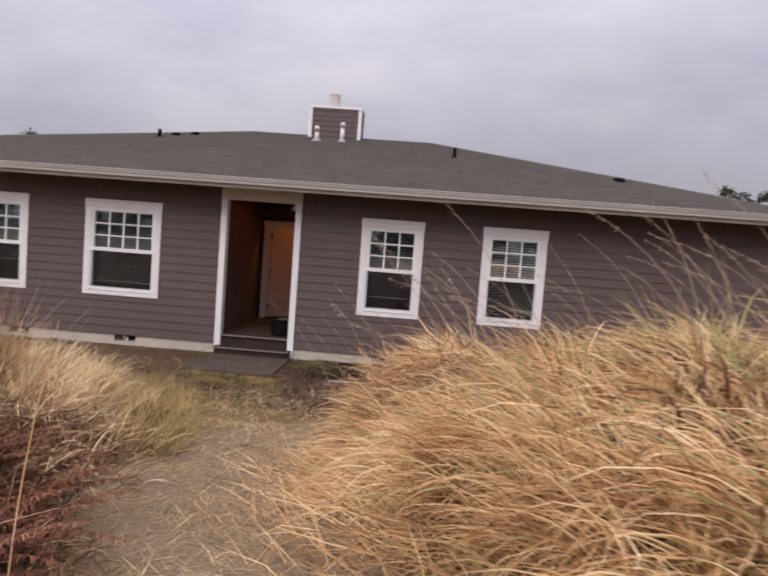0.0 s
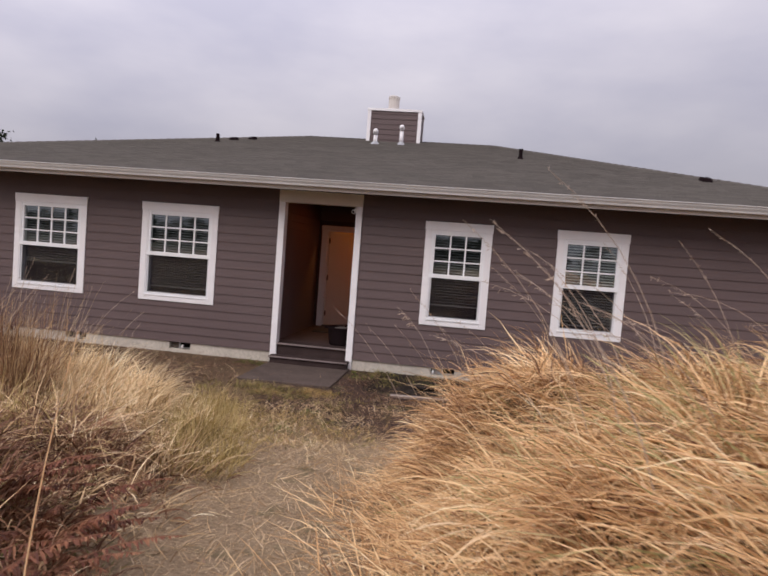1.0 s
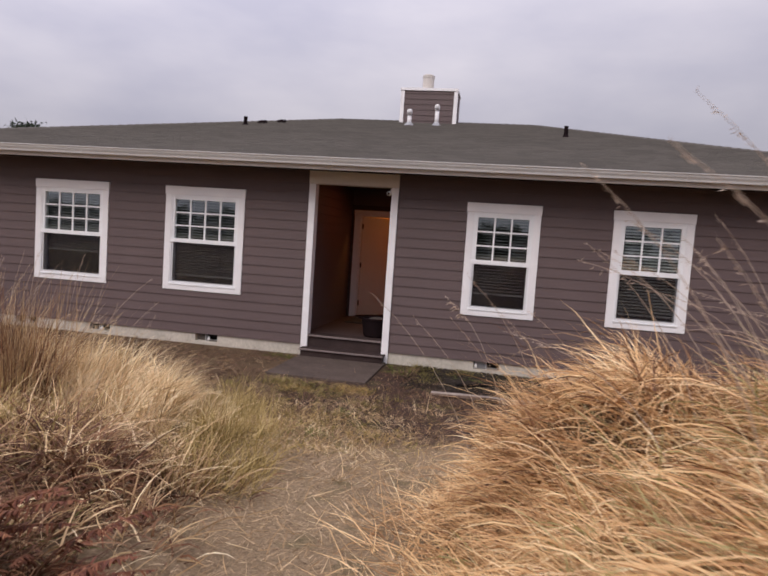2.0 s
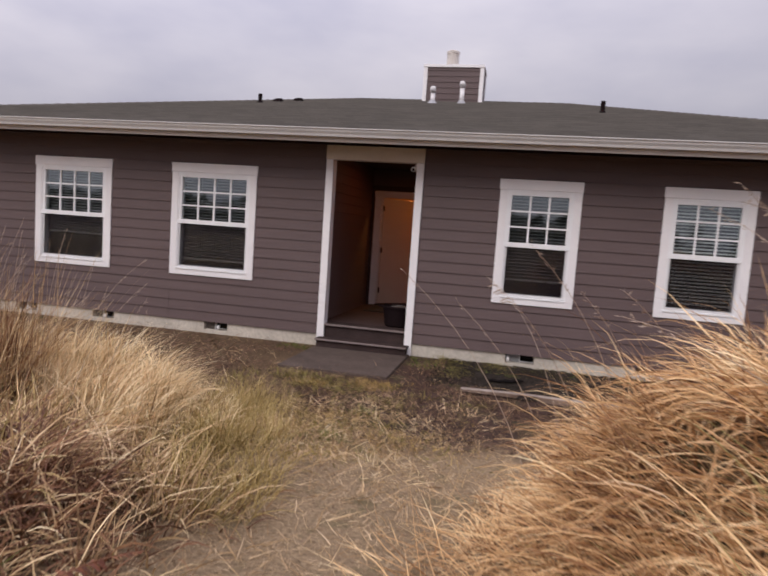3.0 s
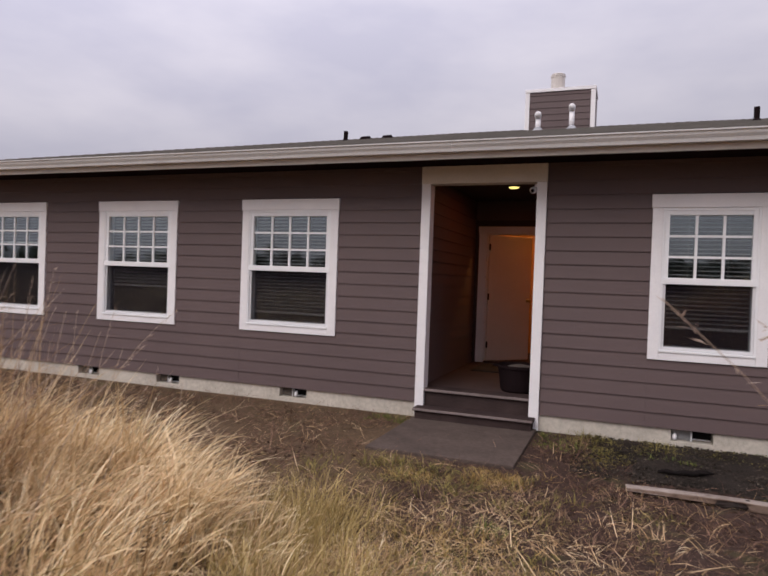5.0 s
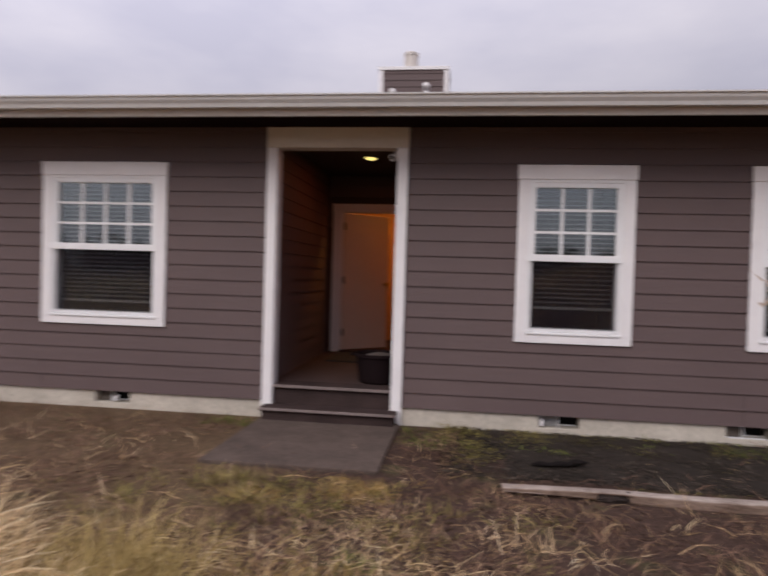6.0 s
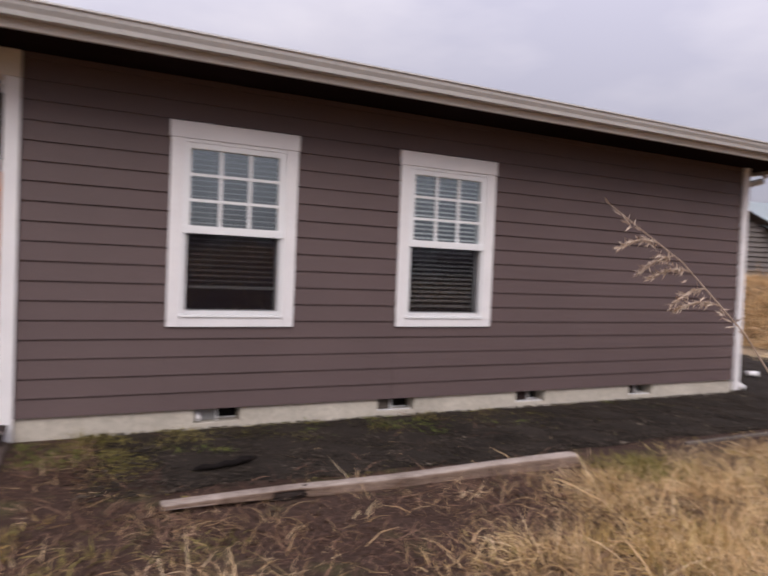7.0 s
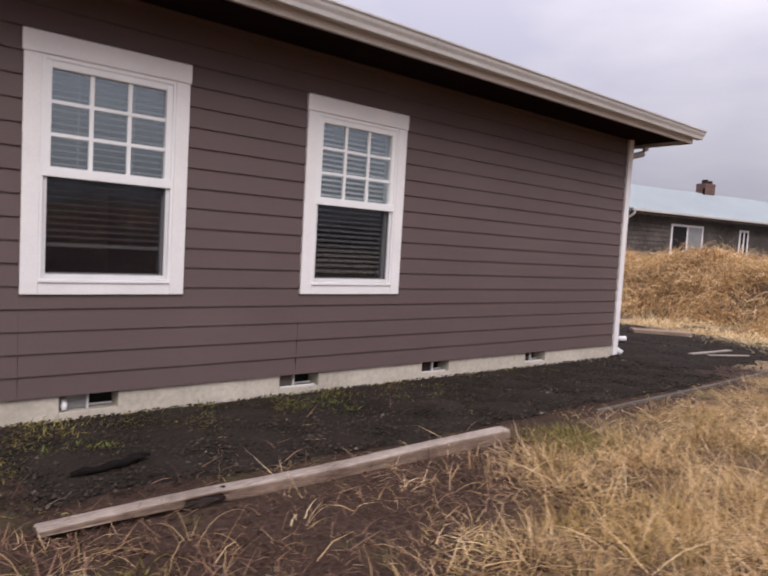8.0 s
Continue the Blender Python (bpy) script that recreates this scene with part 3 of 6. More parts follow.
# ---------------------------------------------------------------- windows
def make_window(number, x0, x1, cols):
    z0, z1 = WIN_Z
    win = empty("window_%d" % number, (x0 + x1) / 2, 0, z0, "white single-hung window with %d small panes over one large pane" % (cols * 3), "window", "front windows", "structure")

    def p(name, bm, material, label=""):
        for v in bm.verts:
            v.co -= Vector(((x0 + x1) / 2, 0, z0))
        return part(name, bm, material, win, label)

    cw = 0.1
    p("casing_header", boxes((x0 - 0.010, x1 + 0.008, -0.042, 0.0, z1 - 0.134, z1), bevel=0.004), M_WHITE)
    p("casing_side", boxes((x0, x0 + cw, -0.035, 0.0, z0 + 0.001, z1 - 0.135), bevel=0.003), M_WHITE)
    p("casing_side", boxes((x1 - cw, x1, -0.035, 0.0, z0 + 0.001, z1 - 0.135), bevel=0.003), M_WHITE)
    p("casing_bottom", boxes((x0 + cw + 0.001, x1 - cw - 0.001, -0.034, 0.0, z0, z0 + 0.078), bevel=0.003), M_WHITE)
    a, b = x0 + cw, x1 - cw
    top, bot = z1 - 0.135, z0 + 0.079
    mid = z0 + 0.79
    # frame with its sill
    p("window_frame", boxes((a, a + 0.02, -0.03, 0.13, bot, top), (b - 0.02, b, -0.03, 0.13, bot, top), (a + 0.02, b - 0.02, -0.03, 0.13, top - 0.028, top), bevel=0.003), M_VINYL)
    p("window_sill", boxes((a + 0.005, b - 0.005, -0.046, 0.13, bot, bot + 0.022), bevel=0.004), M_VINYL)
    # upper sash, lattice and panes
    ua, ub, uz0, uz1 = a + 0.062, b - 0.062, mid + 0.037, top - 0.074
    p("upper_sash", boxes((a + 0.02, ua, -0.022, 0.03, mid + 0.0, top - 0.028), (ub, b - 0.02, -0.022, 0.03, mid + 0.0, top - 0.028),
                          (ua, ub, -0.022, 0.03, uz1, top - 0.028), (a + 0.012, b - 0.012, -0.033, 0.03, mid - 0.027, uz0), bevel=0.003), M_VINYL)
    pw, ph = (ub - ua) / cols, (uz1 - uz0) / 3
    for c in range(1, cols):
        p("muntin", boxes((ua + c * pw - 0.013, ua + c * pw + 0.013, -0.004, 0.02, uz0, uz1)), M_VINYL)
    for r in range(1, 3):
        p("muntin", boxes((ua, ub, -0.0055, 0.0215, uz0 + r * ph - 0.0115, uz0 + r * ph + 0.0115)), M_VINYL)
    for c in range(cols):
        for r in range(3):
            g = p("pane", boxes((ua + c * pw + 0.002, ua + (c + 1) * pw - 0.002, 0.009, 0.013, uz0 + r * ph + 0.002, uz0 + (r + 1) * ph - 0.002)), M_GLASS)
            g.visible_shadow = False
    # lower sash behind its insect screen
    la, lb, lz0, lz1 = a + 0.05, b - 0.05, bot + 0.062, mid - 0.027
    p("lower_sash", boxes((a + 0.02, la, 0.045, 0.075, bot + 0.022, mid), (lb, b - 0.02, 0.045, 0.075, bot + 0.022, mid),
                          (la, lb, 0.045, 0.075, bot + 0.022, lz0), (la, lb, 0.045, 0.075, lz1, mid), bevel=0.003), M_VINYL)
    g = p("pane", boxes((la, lb, 0.058, 0.062, lz0, lz1)), M_GLASS)
    g.visible_shadow = False
    p("screen_frame", boxes((a + 0.02, a + 0.046, -0.012, 0.008, bot + 0.023, mid - 0.028), (b - 0.046, b - 0.02, -0.012, 0.008, bot + 0.023, mid - 0.028),
                            (a + 0.046, b - 0.046, -0.012, 0.008, bot + 0.023, bot + 0.055), bevel=0.002), M_GREYFRAME, "grey insect screen frame")
    p("screen_mesh", boxes((a + 0.046, b - 0.046, -0.001, 0.0005, bot + 0.055, mid - 0.028)), M_SCREEN, "dark insect screen")
    return a, b, bot, top


def make_blind(a, b, lo, top, tilt, slats):
    blind = empty("window_blind", (a + b) / 2, 0.125, top, "pale horizontal slat blind lowered behind the window glass", "blind", "window blinds")
    half = (b - a) / 2 - 0.03
    part("head_rail", boxes((-half, half, -0.02, 0.02, -0.06, -0.02), bevel=0.003), M_BLIND, blind)
    n = int((top - lo - 0.1) / 0.044)
    me = bpy.data.meshes.new("slat")
    bm = bmesh.new()
    c, s = math.cos(tilt), math.sin(tilt)
    ring = [(-0.024, 0.0), (-0.008, 0.003), (0.008, 0.003), (0.024, 0.0)]
    rows = [[bm.verts.new((x, c * u - s * w, s * u + c * w)) for u, w in ring] + [bm.verts.new((x, c * u - s * (w - 0.002), s * u + c * (w - 0.002))) for u, w in ring[::-1]] for x in (-half, half)]
    for k in range(8):
        bm.faces.new((rows[0][k], rows[0][(k + 1) % 8], rows[1][(k + 1) % 8], rows[1][k]))
    bm.to_mesh(me)
    bm.free()
    me.materials.append(slats)
    for k in range(n):
        ob = new("slat", me)
        ob.location = (0, 0, -0.09 - 0.044 * k)
        ob.parent = blind
    part("bottom_rail", boxes((-half, half, -0.022, 0.022, -0.112 - 0.044 * n, -0.088 - 0.044 * n), bevel=0.003), M_WHITE, blind)
    for x in (-half * 0.45, half * 0.45):
        part("cord", boxes((x - 0.003, x + 0.003, -0.03, -0.027, -0.09 - 0.044 * n, -0.06)), M_BLIND, blind)


BLINDS = [(0.95, 0.45), (0.4, 0.5), (0.12, 0.35), (0.22, 0.25), (0.08, 0.42)]
for k, (w0, w1, cols) in enumerate(WINDOWS):
    wa, wb, wbot, wtop = make_window(k + 1, w0, w1, cols)
    make_blind(wa, wb, wbot + BLINDS[k][0], wtop, BLINDS[k][1], M_BLIND_LIT if k == 4 else M_BLIND)


# ---------------------------------------------------------------- roof
def roof_x(v):
    """The roof's west and east limits at v, 0 at the eave and 1 at the ridge."""
    return EAVE_X[0] + v * (RIDGE_X[0] - EAVE_X[0]), EAVE_X[1] + v * (RIDGE_X[1] - EAVE_X[1])


def make_roof():
    north = 2 * RIDGE_Y - EAVE_Y
    bm = bmesh.new()
    e = [bm.verts.new(c) for c in ((EAVE_X[0], EAVE_Y, EAVE_Z), (EAVE_X[1], EAVE_Y, EAVE_Z), (EAVE_X[1], north, EAVE_Z), (EAVE_X[0], north, EAVE_Z),
                                   (RIDGE_X[0], RIDGE_Y, RIDGE_Z), (RIDGE_X[1], RIDGE_Y, RIDGE_Z))]
    for q in ((0, 1, 5, 4), (1, 2, 5), (2, 3, 4, 5), (3, 0, 4)):
        bm.faces.new([e[i] for i in q])
    u = [bm.verts.new(v.co - Vector((0, 0, 0.05))) for v in e]
    for q in ((4, 5, 1, 0), (5, 2, 1), (5, 4, 3, 2), (4, 0, 3)):
        bm.faces.new([u[i] for i in q])
    for a, b in ((0, 1), (1, 2), (2, 3), (3, 0)):
        bm.faces.new((e[a], u[a], u[b], e[b]))
    roof = tagged(solid("roof", bm, M_SHINGLE), "low hipped roof with grey asphalt shingles", "roof", kind="structure")
    # shingle courses of the front slope, each tab a thin wedge
    rng = np.random.default_rng(5)
    verts, quads = [], []
    slope = math.hypot(1, PITCH)
    length = (RIDGE_Y - EAVE_Y) * slope
    course = 0.143
    n = int(length / course)
    up = Vector((0, 1 / slope, PITCH / slope))
    nor = Vector((0, -PITCH / slope, 1 / slope))
    o = Vector((0, EAVE_Y, EAVE_Z))
    for r in range(n):
        v = r * course / length
        xa, xb = roof_x(v + 0.5 * course / length)
        x = xa - rng.uniform(0, 0.3)
        while x < xb:
            w = rng.choice([0.16, 0.24, 0.31, 0.4])
            p0, p1 = max(x, xa), min(x + w - 0.005, xb)
            x += w
            if p1 - p0 < 0.03:
                continue
            s0 = r * course - 0.02 + rng.uniform(-0.004, 0.004)
            s1 = s0 + course + 0.02
            t0, t1 = 0.012 + rng.uniform(0, 0.004), 0.003
            k = len(verts)
            for xx in (p0, p1):
                for sv, tv in ((s0, 0.0), (s0, t0), (s1, t1)):
                    q = o + sv * up + tv * nor
                    verts.append((xx, q.y, q.z))
            quads += [(k, k + 3, k + 4, k + 1), (k + 1, k + 4, k + 5, k + 2)]
    m_tab, p, tree = mat("grey_shingle_tabs", (0.1, 0.1, 0.1), 0.95, 0, 0.06)
    geo = tree.nodes.new("ShaderNodeNewGeometry")
    big = noise_node(tree, 0.5, 3)
    fine = noise_node(tree, 220, 3)
    c1 = ramp_node(tree, geo.outputs["Random Per Island"], [(0.0, (0.097, 0.088, 0.082)), (0.5, (0.11, 0.1, 0.092)), (1.0, (0.123, 0.111, 0.102))]).outputs["Color"]
    c2 = ramp_node(tree, big.outputs["Fac"], [(0.3, (0.95, 0.94, 0.93)), (0.7, (1.06, 1.05, 1.03))]).outputs["Color"]
    tree.links.new(mix_node(tree, 1.0, c1, c2, "MULTIPLY"), p.inputs["Base Color"])
    bump_node(tree, p, fine.outputs["Fac"], 0.6, 0.004)
    ob = raw_mesh("shingles", np.array(verts), np.array(quads).ravel(), np.arange(len(quads)) * 4, m_tab)
    ob.parent = roof
    ob["kind"] = "stuff"
    # ridge and hip caps
    for name, a, b in (("ridge_cap", e_co(4), e_co(5)), ("hip_cap", e_co(1), e_co(5)), ("hip_cap", e_co(0), e_co(4))):
        bm = bmesh.new()
        steps = max(2, int((b - a).length / 0.2))
        side = (b - a).cross(Vector((0, 0, 1))).normalized()
        for k in range(steps):
            p0, p1 = a.lerp(b, k / steps), a.lerp(b, (k + 1.15) / steps)
            lift0, lift1 = 0.028, 0.016
            q = [bm.verts.new(p0 + side * s + Vector((0, 0, lift0 - abs(s) * 0.3))) for s in (-0.13, 0, 0.13)]
            q2 = [bm.verts.new(p1 + side * s + Vector((0, 0, lift1 - abs(s) * 0.3))) for s in (-0.13, 0, 0.13)]
            for i in (0, 1):
                bm.faces.new((q[i], q[i + 1], q2[i + 1], q2[i]))
            low = [bm.verts.new(v.co - Vector((0, 0, 0.012))) for v in q]
            for i in (0, 1):
                bm.faces.new((low[i], low[i + 1], q[i + 1], q[i]))
        part(name, bm, m_tab, roof)
    return roof


def e_co(i):
    return [Vector((EAVE_X[0], EAVE_Y, EAVE_Z)), Vector((EAVE_X[1], EAVE_Y, EAVE_Z)), None, None, Vector((RIDGE_X[0], RIDGE_Y, RIDGE_Z)), Vector((RIDGE_X[1], RIDGE_Y, RIDGE_Z))][i]


make_roof()


def make_eaves():
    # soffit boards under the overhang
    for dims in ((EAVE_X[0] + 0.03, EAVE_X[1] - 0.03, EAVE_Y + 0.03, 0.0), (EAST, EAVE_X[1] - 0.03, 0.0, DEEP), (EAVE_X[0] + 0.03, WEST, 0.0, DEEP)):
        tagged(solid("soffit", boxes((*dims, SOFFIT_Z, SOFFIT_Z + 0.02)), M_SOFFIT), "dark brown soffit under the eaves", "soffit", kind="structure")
    bm = boxes((EAVE_X[0], EAVE_X[1], EAVE_Y, EAVE_Y + 0.03, 2.812, 2.968), (EAVE_X[1] - 0.03, EAVE_X[1], EAVE_Y + 0.03, DEEP, 2.812, 2.968), bevel=0.003)
    tagged(solid("fascia", bm, M_FASCIA), "beige painted fascia board along the eave", "trim", kind="structure")
    # K-shaped gutter swept along the eave
    prof = [(0.0, 0.0), (0.07, 0.0), (0.078, 0.03), (0.098, 0.06), (0.104, 0.085), (0.118, 0.092), (0.118, 0.104), (0.108, 0.104), (0.1, 0.094), (0.09, 0.062), (0.07, 0.034), (0.062, 0.008), (0.006, 0.008), (0.006, 0.1), (0.0, 0.1)]

    def gutter(a, b, out):
        bm = bmesh.new()
        rows = [[bm.verts.new(Vector(p) + u * out + Vector((0, 0, 2.872 + w))) for u, w in prof] for p in (a, b)]
        for k in range(len(prof)):
            bm.faces.new((rows[0][k], rows[0][(k + 1) % len(prof)], rows[1][(k + 1) % len(prof)], rows[1][k]))
        bm.faces.new(rows[0])
        bm.faces.new(rows[1][::-1])
        return bm

    run = empty("gutter", (EAVE_X[0] + EAVE_X[1]) / 2, EAVE_Y, 2.87, "pale metal rain gutter along the eave", "gutter", kind="structure")
    run.location = (0, 0, 0)
    cuts = [EAVE_X[0], -3.6, 0.5, 5.2, EAVE_X[1] + 0.11]
    for a, b in zip(cuts, cuts[1:]):
        part("gutter_length", gutter((a, EAVE_Y - 0.002, 0), (b - 0.004, EAVE_Y - 0.002, 0), Vector((0, -1, 0))), M_GUTTER, run)
    # downspout on the east wall beside the corner
    sx, sy = EAST + 0.045, 0.04
    spout = empty("downspout", sx, sy, 0, "white downspout with an elbow at the house corner", "downspout", kind="structure")
    spout.location = (0, 0, 0)
    bm = tube(bmesh.new(), [(EAVE_X[1] + 0.0, sy - 0.05, 2.88), (EAVE_X[1] + 0.0, sy - 0.05, 2.79), (EAVE_X[1] - 0.05, sy - 0.04, 2.73), (sx + 0.06, sy, 2.67), (sx, sy, 2.6)], 0.042, 10)
    part("elbow", bm, M_GUTTER, spout, smooth=True)
    part("pipe", boxes((sx - 0.04, sx + 0.04, sy - 0.03, sy + 0.03, 0.14, 2.64), bevel=0.008), M_WHITE, spout)
    part("outlet", tube(bmesh.new(), [(sx, sy, 0.16), (sx + 0.01, sy - 0.02, 0.1), (sx + 0.07, sy - 0.08, 0.05)], 0.04, 10), M_WHITE, spout, smooth=True)
    part("bracket", boxes((sx - 0.05, sx + 0.05, sy - 0.034, sy + 0.034, 1.2, 1.23)), M_WHITE, spout)


make_eaves()


def roof_z(y):
    return EAVE_Z + PITCH * (y - EAVE_Y)


def lathe(bm, profile, cx, cy, sides=20):
    """Turns (radius, z) pairs round the upright at cx, cy."""
    rings = [[bm.verts.new((cx + r * math.cos(2 * math.pi * k / sides), cy + r * math.sin(2 * math.pi * k / sides), z)) for k in range(sides)] for r, z in profile]
    for a, b in zip(rings, rings[1:]):
        for k in range(sides):
            bm.faces.new((a[k], a[(k + 1) % sides], b[(k + 1) % sides], b[k]))
    bm.faces.new(rings[0][::-1])
    bm.faces.new(rings[-1])
    return bm


def make_chimney():
    x0, x1, y0, y1, top = -0.13, 1.436, 8.04, 8.95, 6.11
    base = roof_z(y0) - 0.1
    ch = empty("chimney", (x0 + x1) / 2, y0, base, "brown siding chimney chase with white corner trim", "chimney")
    ch.location = (0, 0, 0)
    part("chase", boxes((x0 + 0.03, x1 - 0.03, y0 + 0.03, y1 - 0.03, base, top - 0.03)), M_SHEATH, ch)
    z = base + 0.02
    while z < top - 0.1:
        bm = bmesh.new()
        lap = [(-0.0, 0.0), (0.012, EXPOSE)]
        a = [bm.verts.new((x, y0 + 0.012 + d, z + h)) for x in (x0 + 0.1, x1 - 0.1) for d, h in lap]
        b = [bm.verts.new((v.co.x, y0 + 0.03, v.co.z)) for v in a]
        bm.faces.new((a[0], a[2], a[3], a[1]))
        bm.faces.new((a[0], b[0], b[2], a[2]))
        part("siding_board", bm, M_SIDING, ch)
        z += EXPOSE
    for xa, xb in ((x0, x0 + 0.1), (x1 - 0.1, x1)):
        part("corner_board", boxes((xa, xb, y0, y0 + 0.03, base, top - 0.06), bevel=0.003), M_WHITE, ch)
    for ya, yb in ((y0 + 0.031, y0 + 0.11), (y1 - 0.1, y1)):
        for xa in (x0, x1 - 0.03):
            part("corner_board", boxes((xa, xa + 0.03, ya, yb, base, top - 0.06), bevel=0.003), M_WHITE, ch)
    for xa in (x0 + 0.012, x1 - 0.028):
        part("side_panel", boxes((xa, xa + 0.016, y0 + 0.111, y1 - 0.101, base, top - 0.06)), M_SIDING, ch)
    part("cap", boxes((x0 - 0.012, x1 + 0.012, y0 - 0.012, y1 + 0.012, top - 0.075, top), bevel=0.006), M_WHITE, ch, "white chimney cap")
    bm = lathe(bmesh.new(), [(0.16, top), (0.16, top + 0.36), (0.17, top + 0.37), (0.17, top + 0.43), (0.12, top + 0.46)], 0.55, y0 + 0.45)
    part("flue", bm, M_FASCIA, ch, "pale metal flue pipe", smooth=False)


make_chimney()


def make_roof_vents():
    # white capped flues before the chimney
    for x, y, tall in ((0.312, 7.05, 0.34), (1.0, 7.25, 0.47)):
        z = roof_z(y)
        f = empty("roof_pipe", x, y, z, "white capped vent pipe rising from the shingles", "vent pipe", "white roof pipes")
        part("pipe", lathe(bmesh.new(), [(0.055, -0.05), (0.055, tall - 0.07)], 0, 0, 14), M_WHITE, f, smooth=True)
        part("cap", tube(bmesh.new(), [(0, 0, tall - 0.09), (0, -0.01, tall - 0.03), (0, -0.06, tall), (0, -0.12, tall - 0.02)], [0.062, 0.075, 0.07, 0.06], 12), M_WHITE, f, smooth=True)
        part("flashing", lathe(bmesh.new(), [(0.17, -0.03), (0.1, 0.02), (0.062, 0.07)], 0, 0, 14), M_STEEL, f)
    # dark plumbing pipes
    for x, y, tall in ((-3.32, 5.0, 0.2), (4.1, 4.82, 0.23)):
        z = roof_z(y)
        f = empty("plumbing_pipe", x, y, z, "thin dark plumbing pipe through the shingle roof", "vent pipe", "dark roof pipes")
        part("pipe", lathe(bmesh.new(), [(0.045, -0.05), (0.045, tall), (0.03, tall + 0.002)], 0, 0, 12), M_BLACK, f)
        part("boot", lathe(bmesh.new(), [(0.12, -0.03), (0.075, 0.01), (0.05, 0.04)], 0, 0, 12), M_BLACK, f)
    # low box vents
    for x, y in ((-3.2, 5.75), (-2.88, 6.25), (7.3, 2.2)):
        z = roof_z(y) - 0.015
        f = empty("roof_vent", x, y, z, "low black box vent on the shingle roof", "roof vent", "box vents")
        bm = bmesh.new()
        lo = [bm.verts.new(c) for c in ((-0.1, -0.11, -0.02), (0.1, -0.11, -0.02), (0.1, 0.11, 0.06), (-0.1, 0.11, 0.06))]
        hi = [bm.verts.new(c) for c in ((-0.07, -0.09, 0.06), (0.07, -0.09, 0.06), (0.07, 0.09, 0.115), (-0.07, 0.09, 0.115))]
        bm.faces.new(hi)
        for k in range(4):
            bm.faces.new((lo[k], lo[(k + 1) % 4], hi[(k + 1) % 4], hi[k]))
        part("hood", bm, M_BLACK, f)
        part("flange", boxes((-0.13, 0.13, -0.15, -0.1, -0.042, -0.02)), M_BLACK, f)


make_roof_vents()


# ---------------------------------------------------------------- entry porch
def make_porch():
    back = 2.78
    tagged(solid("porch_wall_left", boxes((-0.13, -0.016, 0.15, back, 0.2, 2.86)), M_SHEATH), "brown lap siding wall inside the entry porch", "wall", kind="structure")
    tagged(solid("porch_wall_right", boxes((1.386, 1.5, 0.15, back, 0.2, 2.86)), M_SIDING), "brown wall inside the entry porch", "wall", kind="structure")
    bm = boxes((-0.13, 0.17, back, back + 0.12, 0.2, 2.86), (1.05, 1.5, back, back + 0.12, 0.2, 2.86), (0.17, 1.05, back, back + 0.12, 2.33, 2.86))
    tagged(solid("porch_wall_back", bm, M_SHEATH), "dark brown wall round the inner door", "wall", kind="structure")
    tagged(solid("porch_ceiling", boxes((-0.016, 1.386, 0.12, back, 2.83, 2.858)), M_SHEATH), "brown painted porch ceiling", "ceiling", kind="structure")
    tagged(solid("porch_floor", boxes((-0.13, 1.5, 0.03, 6.0, 0.2, FLOOR_Z - 0.004)), M_PORCHFLOOR), "worn brown porch floor", "floor", kind="structure")
    # two steps up from the pad
    steps = empty("entry_steps", 0.68, 0, 0, "two dark worn steps into the entry porch", "steps", kind="structure")
    steps.location = (0, 0, 0)
    part("riser", boxes((0.0, 1.37, 0.0, 0.02, 0.1, FLOOR_Z - 0.03)), M_STEP, steps)
    part("tread", boxes((0.088, 1.267, -0.03, 0.25, FLOOR_Z - 0.032, FLOOR_Z), bevel=0.006), M_STEP, steps)
    part("nosing", boxes((0.09, 1.265, -0.036, -0.028, FLOOR_Z - 0.026, FLOOR_Z + 0.003), bevel=0.003), M_NOSING, steps, "pale worn step edge")
    part("tread", boxes((0.02, 1.34, -0.24, 0.0, 0.105, 0.135), bevel=0.006), M_STEP, steps)
    part("riser", boxes((0.04, 1.32, -0.21, 0.0, -0.05, 0.105)), M_STEP, steps)
    part("nosing", boxes((0.022, 1.338, -0.246, -0.238, 0.112, 0.138), bevel=0.003), M_NOSING, steps, "pale worn step edge")
    # inner door frame
    fr = empty("door_frame", 0.6, back, FLOOR_Z, "white casing round the inner entry door", "door frame", kind="structure")
    fr.location = (0, 0, 0)
    part("casing_side", boxes((0.055, 0.175, back - 0.025, back, FLOOR_Z, 2.32), bevel=0.003), M_WHITE, fr)
    part("casing_side", boxes((1.05, 1.17, back - 0.025, back, FLOOR_Z, 2.32), bevel=0.003), M_WHITE, fr)
    part("casing_top", boxes((0.045, 1.18, back - 0.03, back, 2.321, 2.43), bevel=0.003), M_WHITE, fr)
    part("jamb", boxes((0.175, 0.187, back, back + 0.12, FLOOR_Z, 2.32), (1.038, 1.05, back, back + 0.12, FLOOR_Z, 2.32), (0.182, 1.038, back, back + 0.12, 2.31, 2.322)), M_WHITE, fr)
    part("threshold", boxes((0.17, 1.05, back - 0.01, back + 0.13, FLOOR_Z - 0.004, FLOOR_Z + 0.018), bevel=0.004), M_STEP, fr)
    # door swung inwards, hinged at the left jamb
    door = empty("door_1", 0.212, back + 0.05, FLOOR_Z + 0.02, "plain white inner door standing half open, warm light tinted into its paint", "door", kind="structure")
    part("leaf", boxes((0, 0.81, 0, 0.042, 0, 1.96), bevel=0.003), M_DOOR, door)
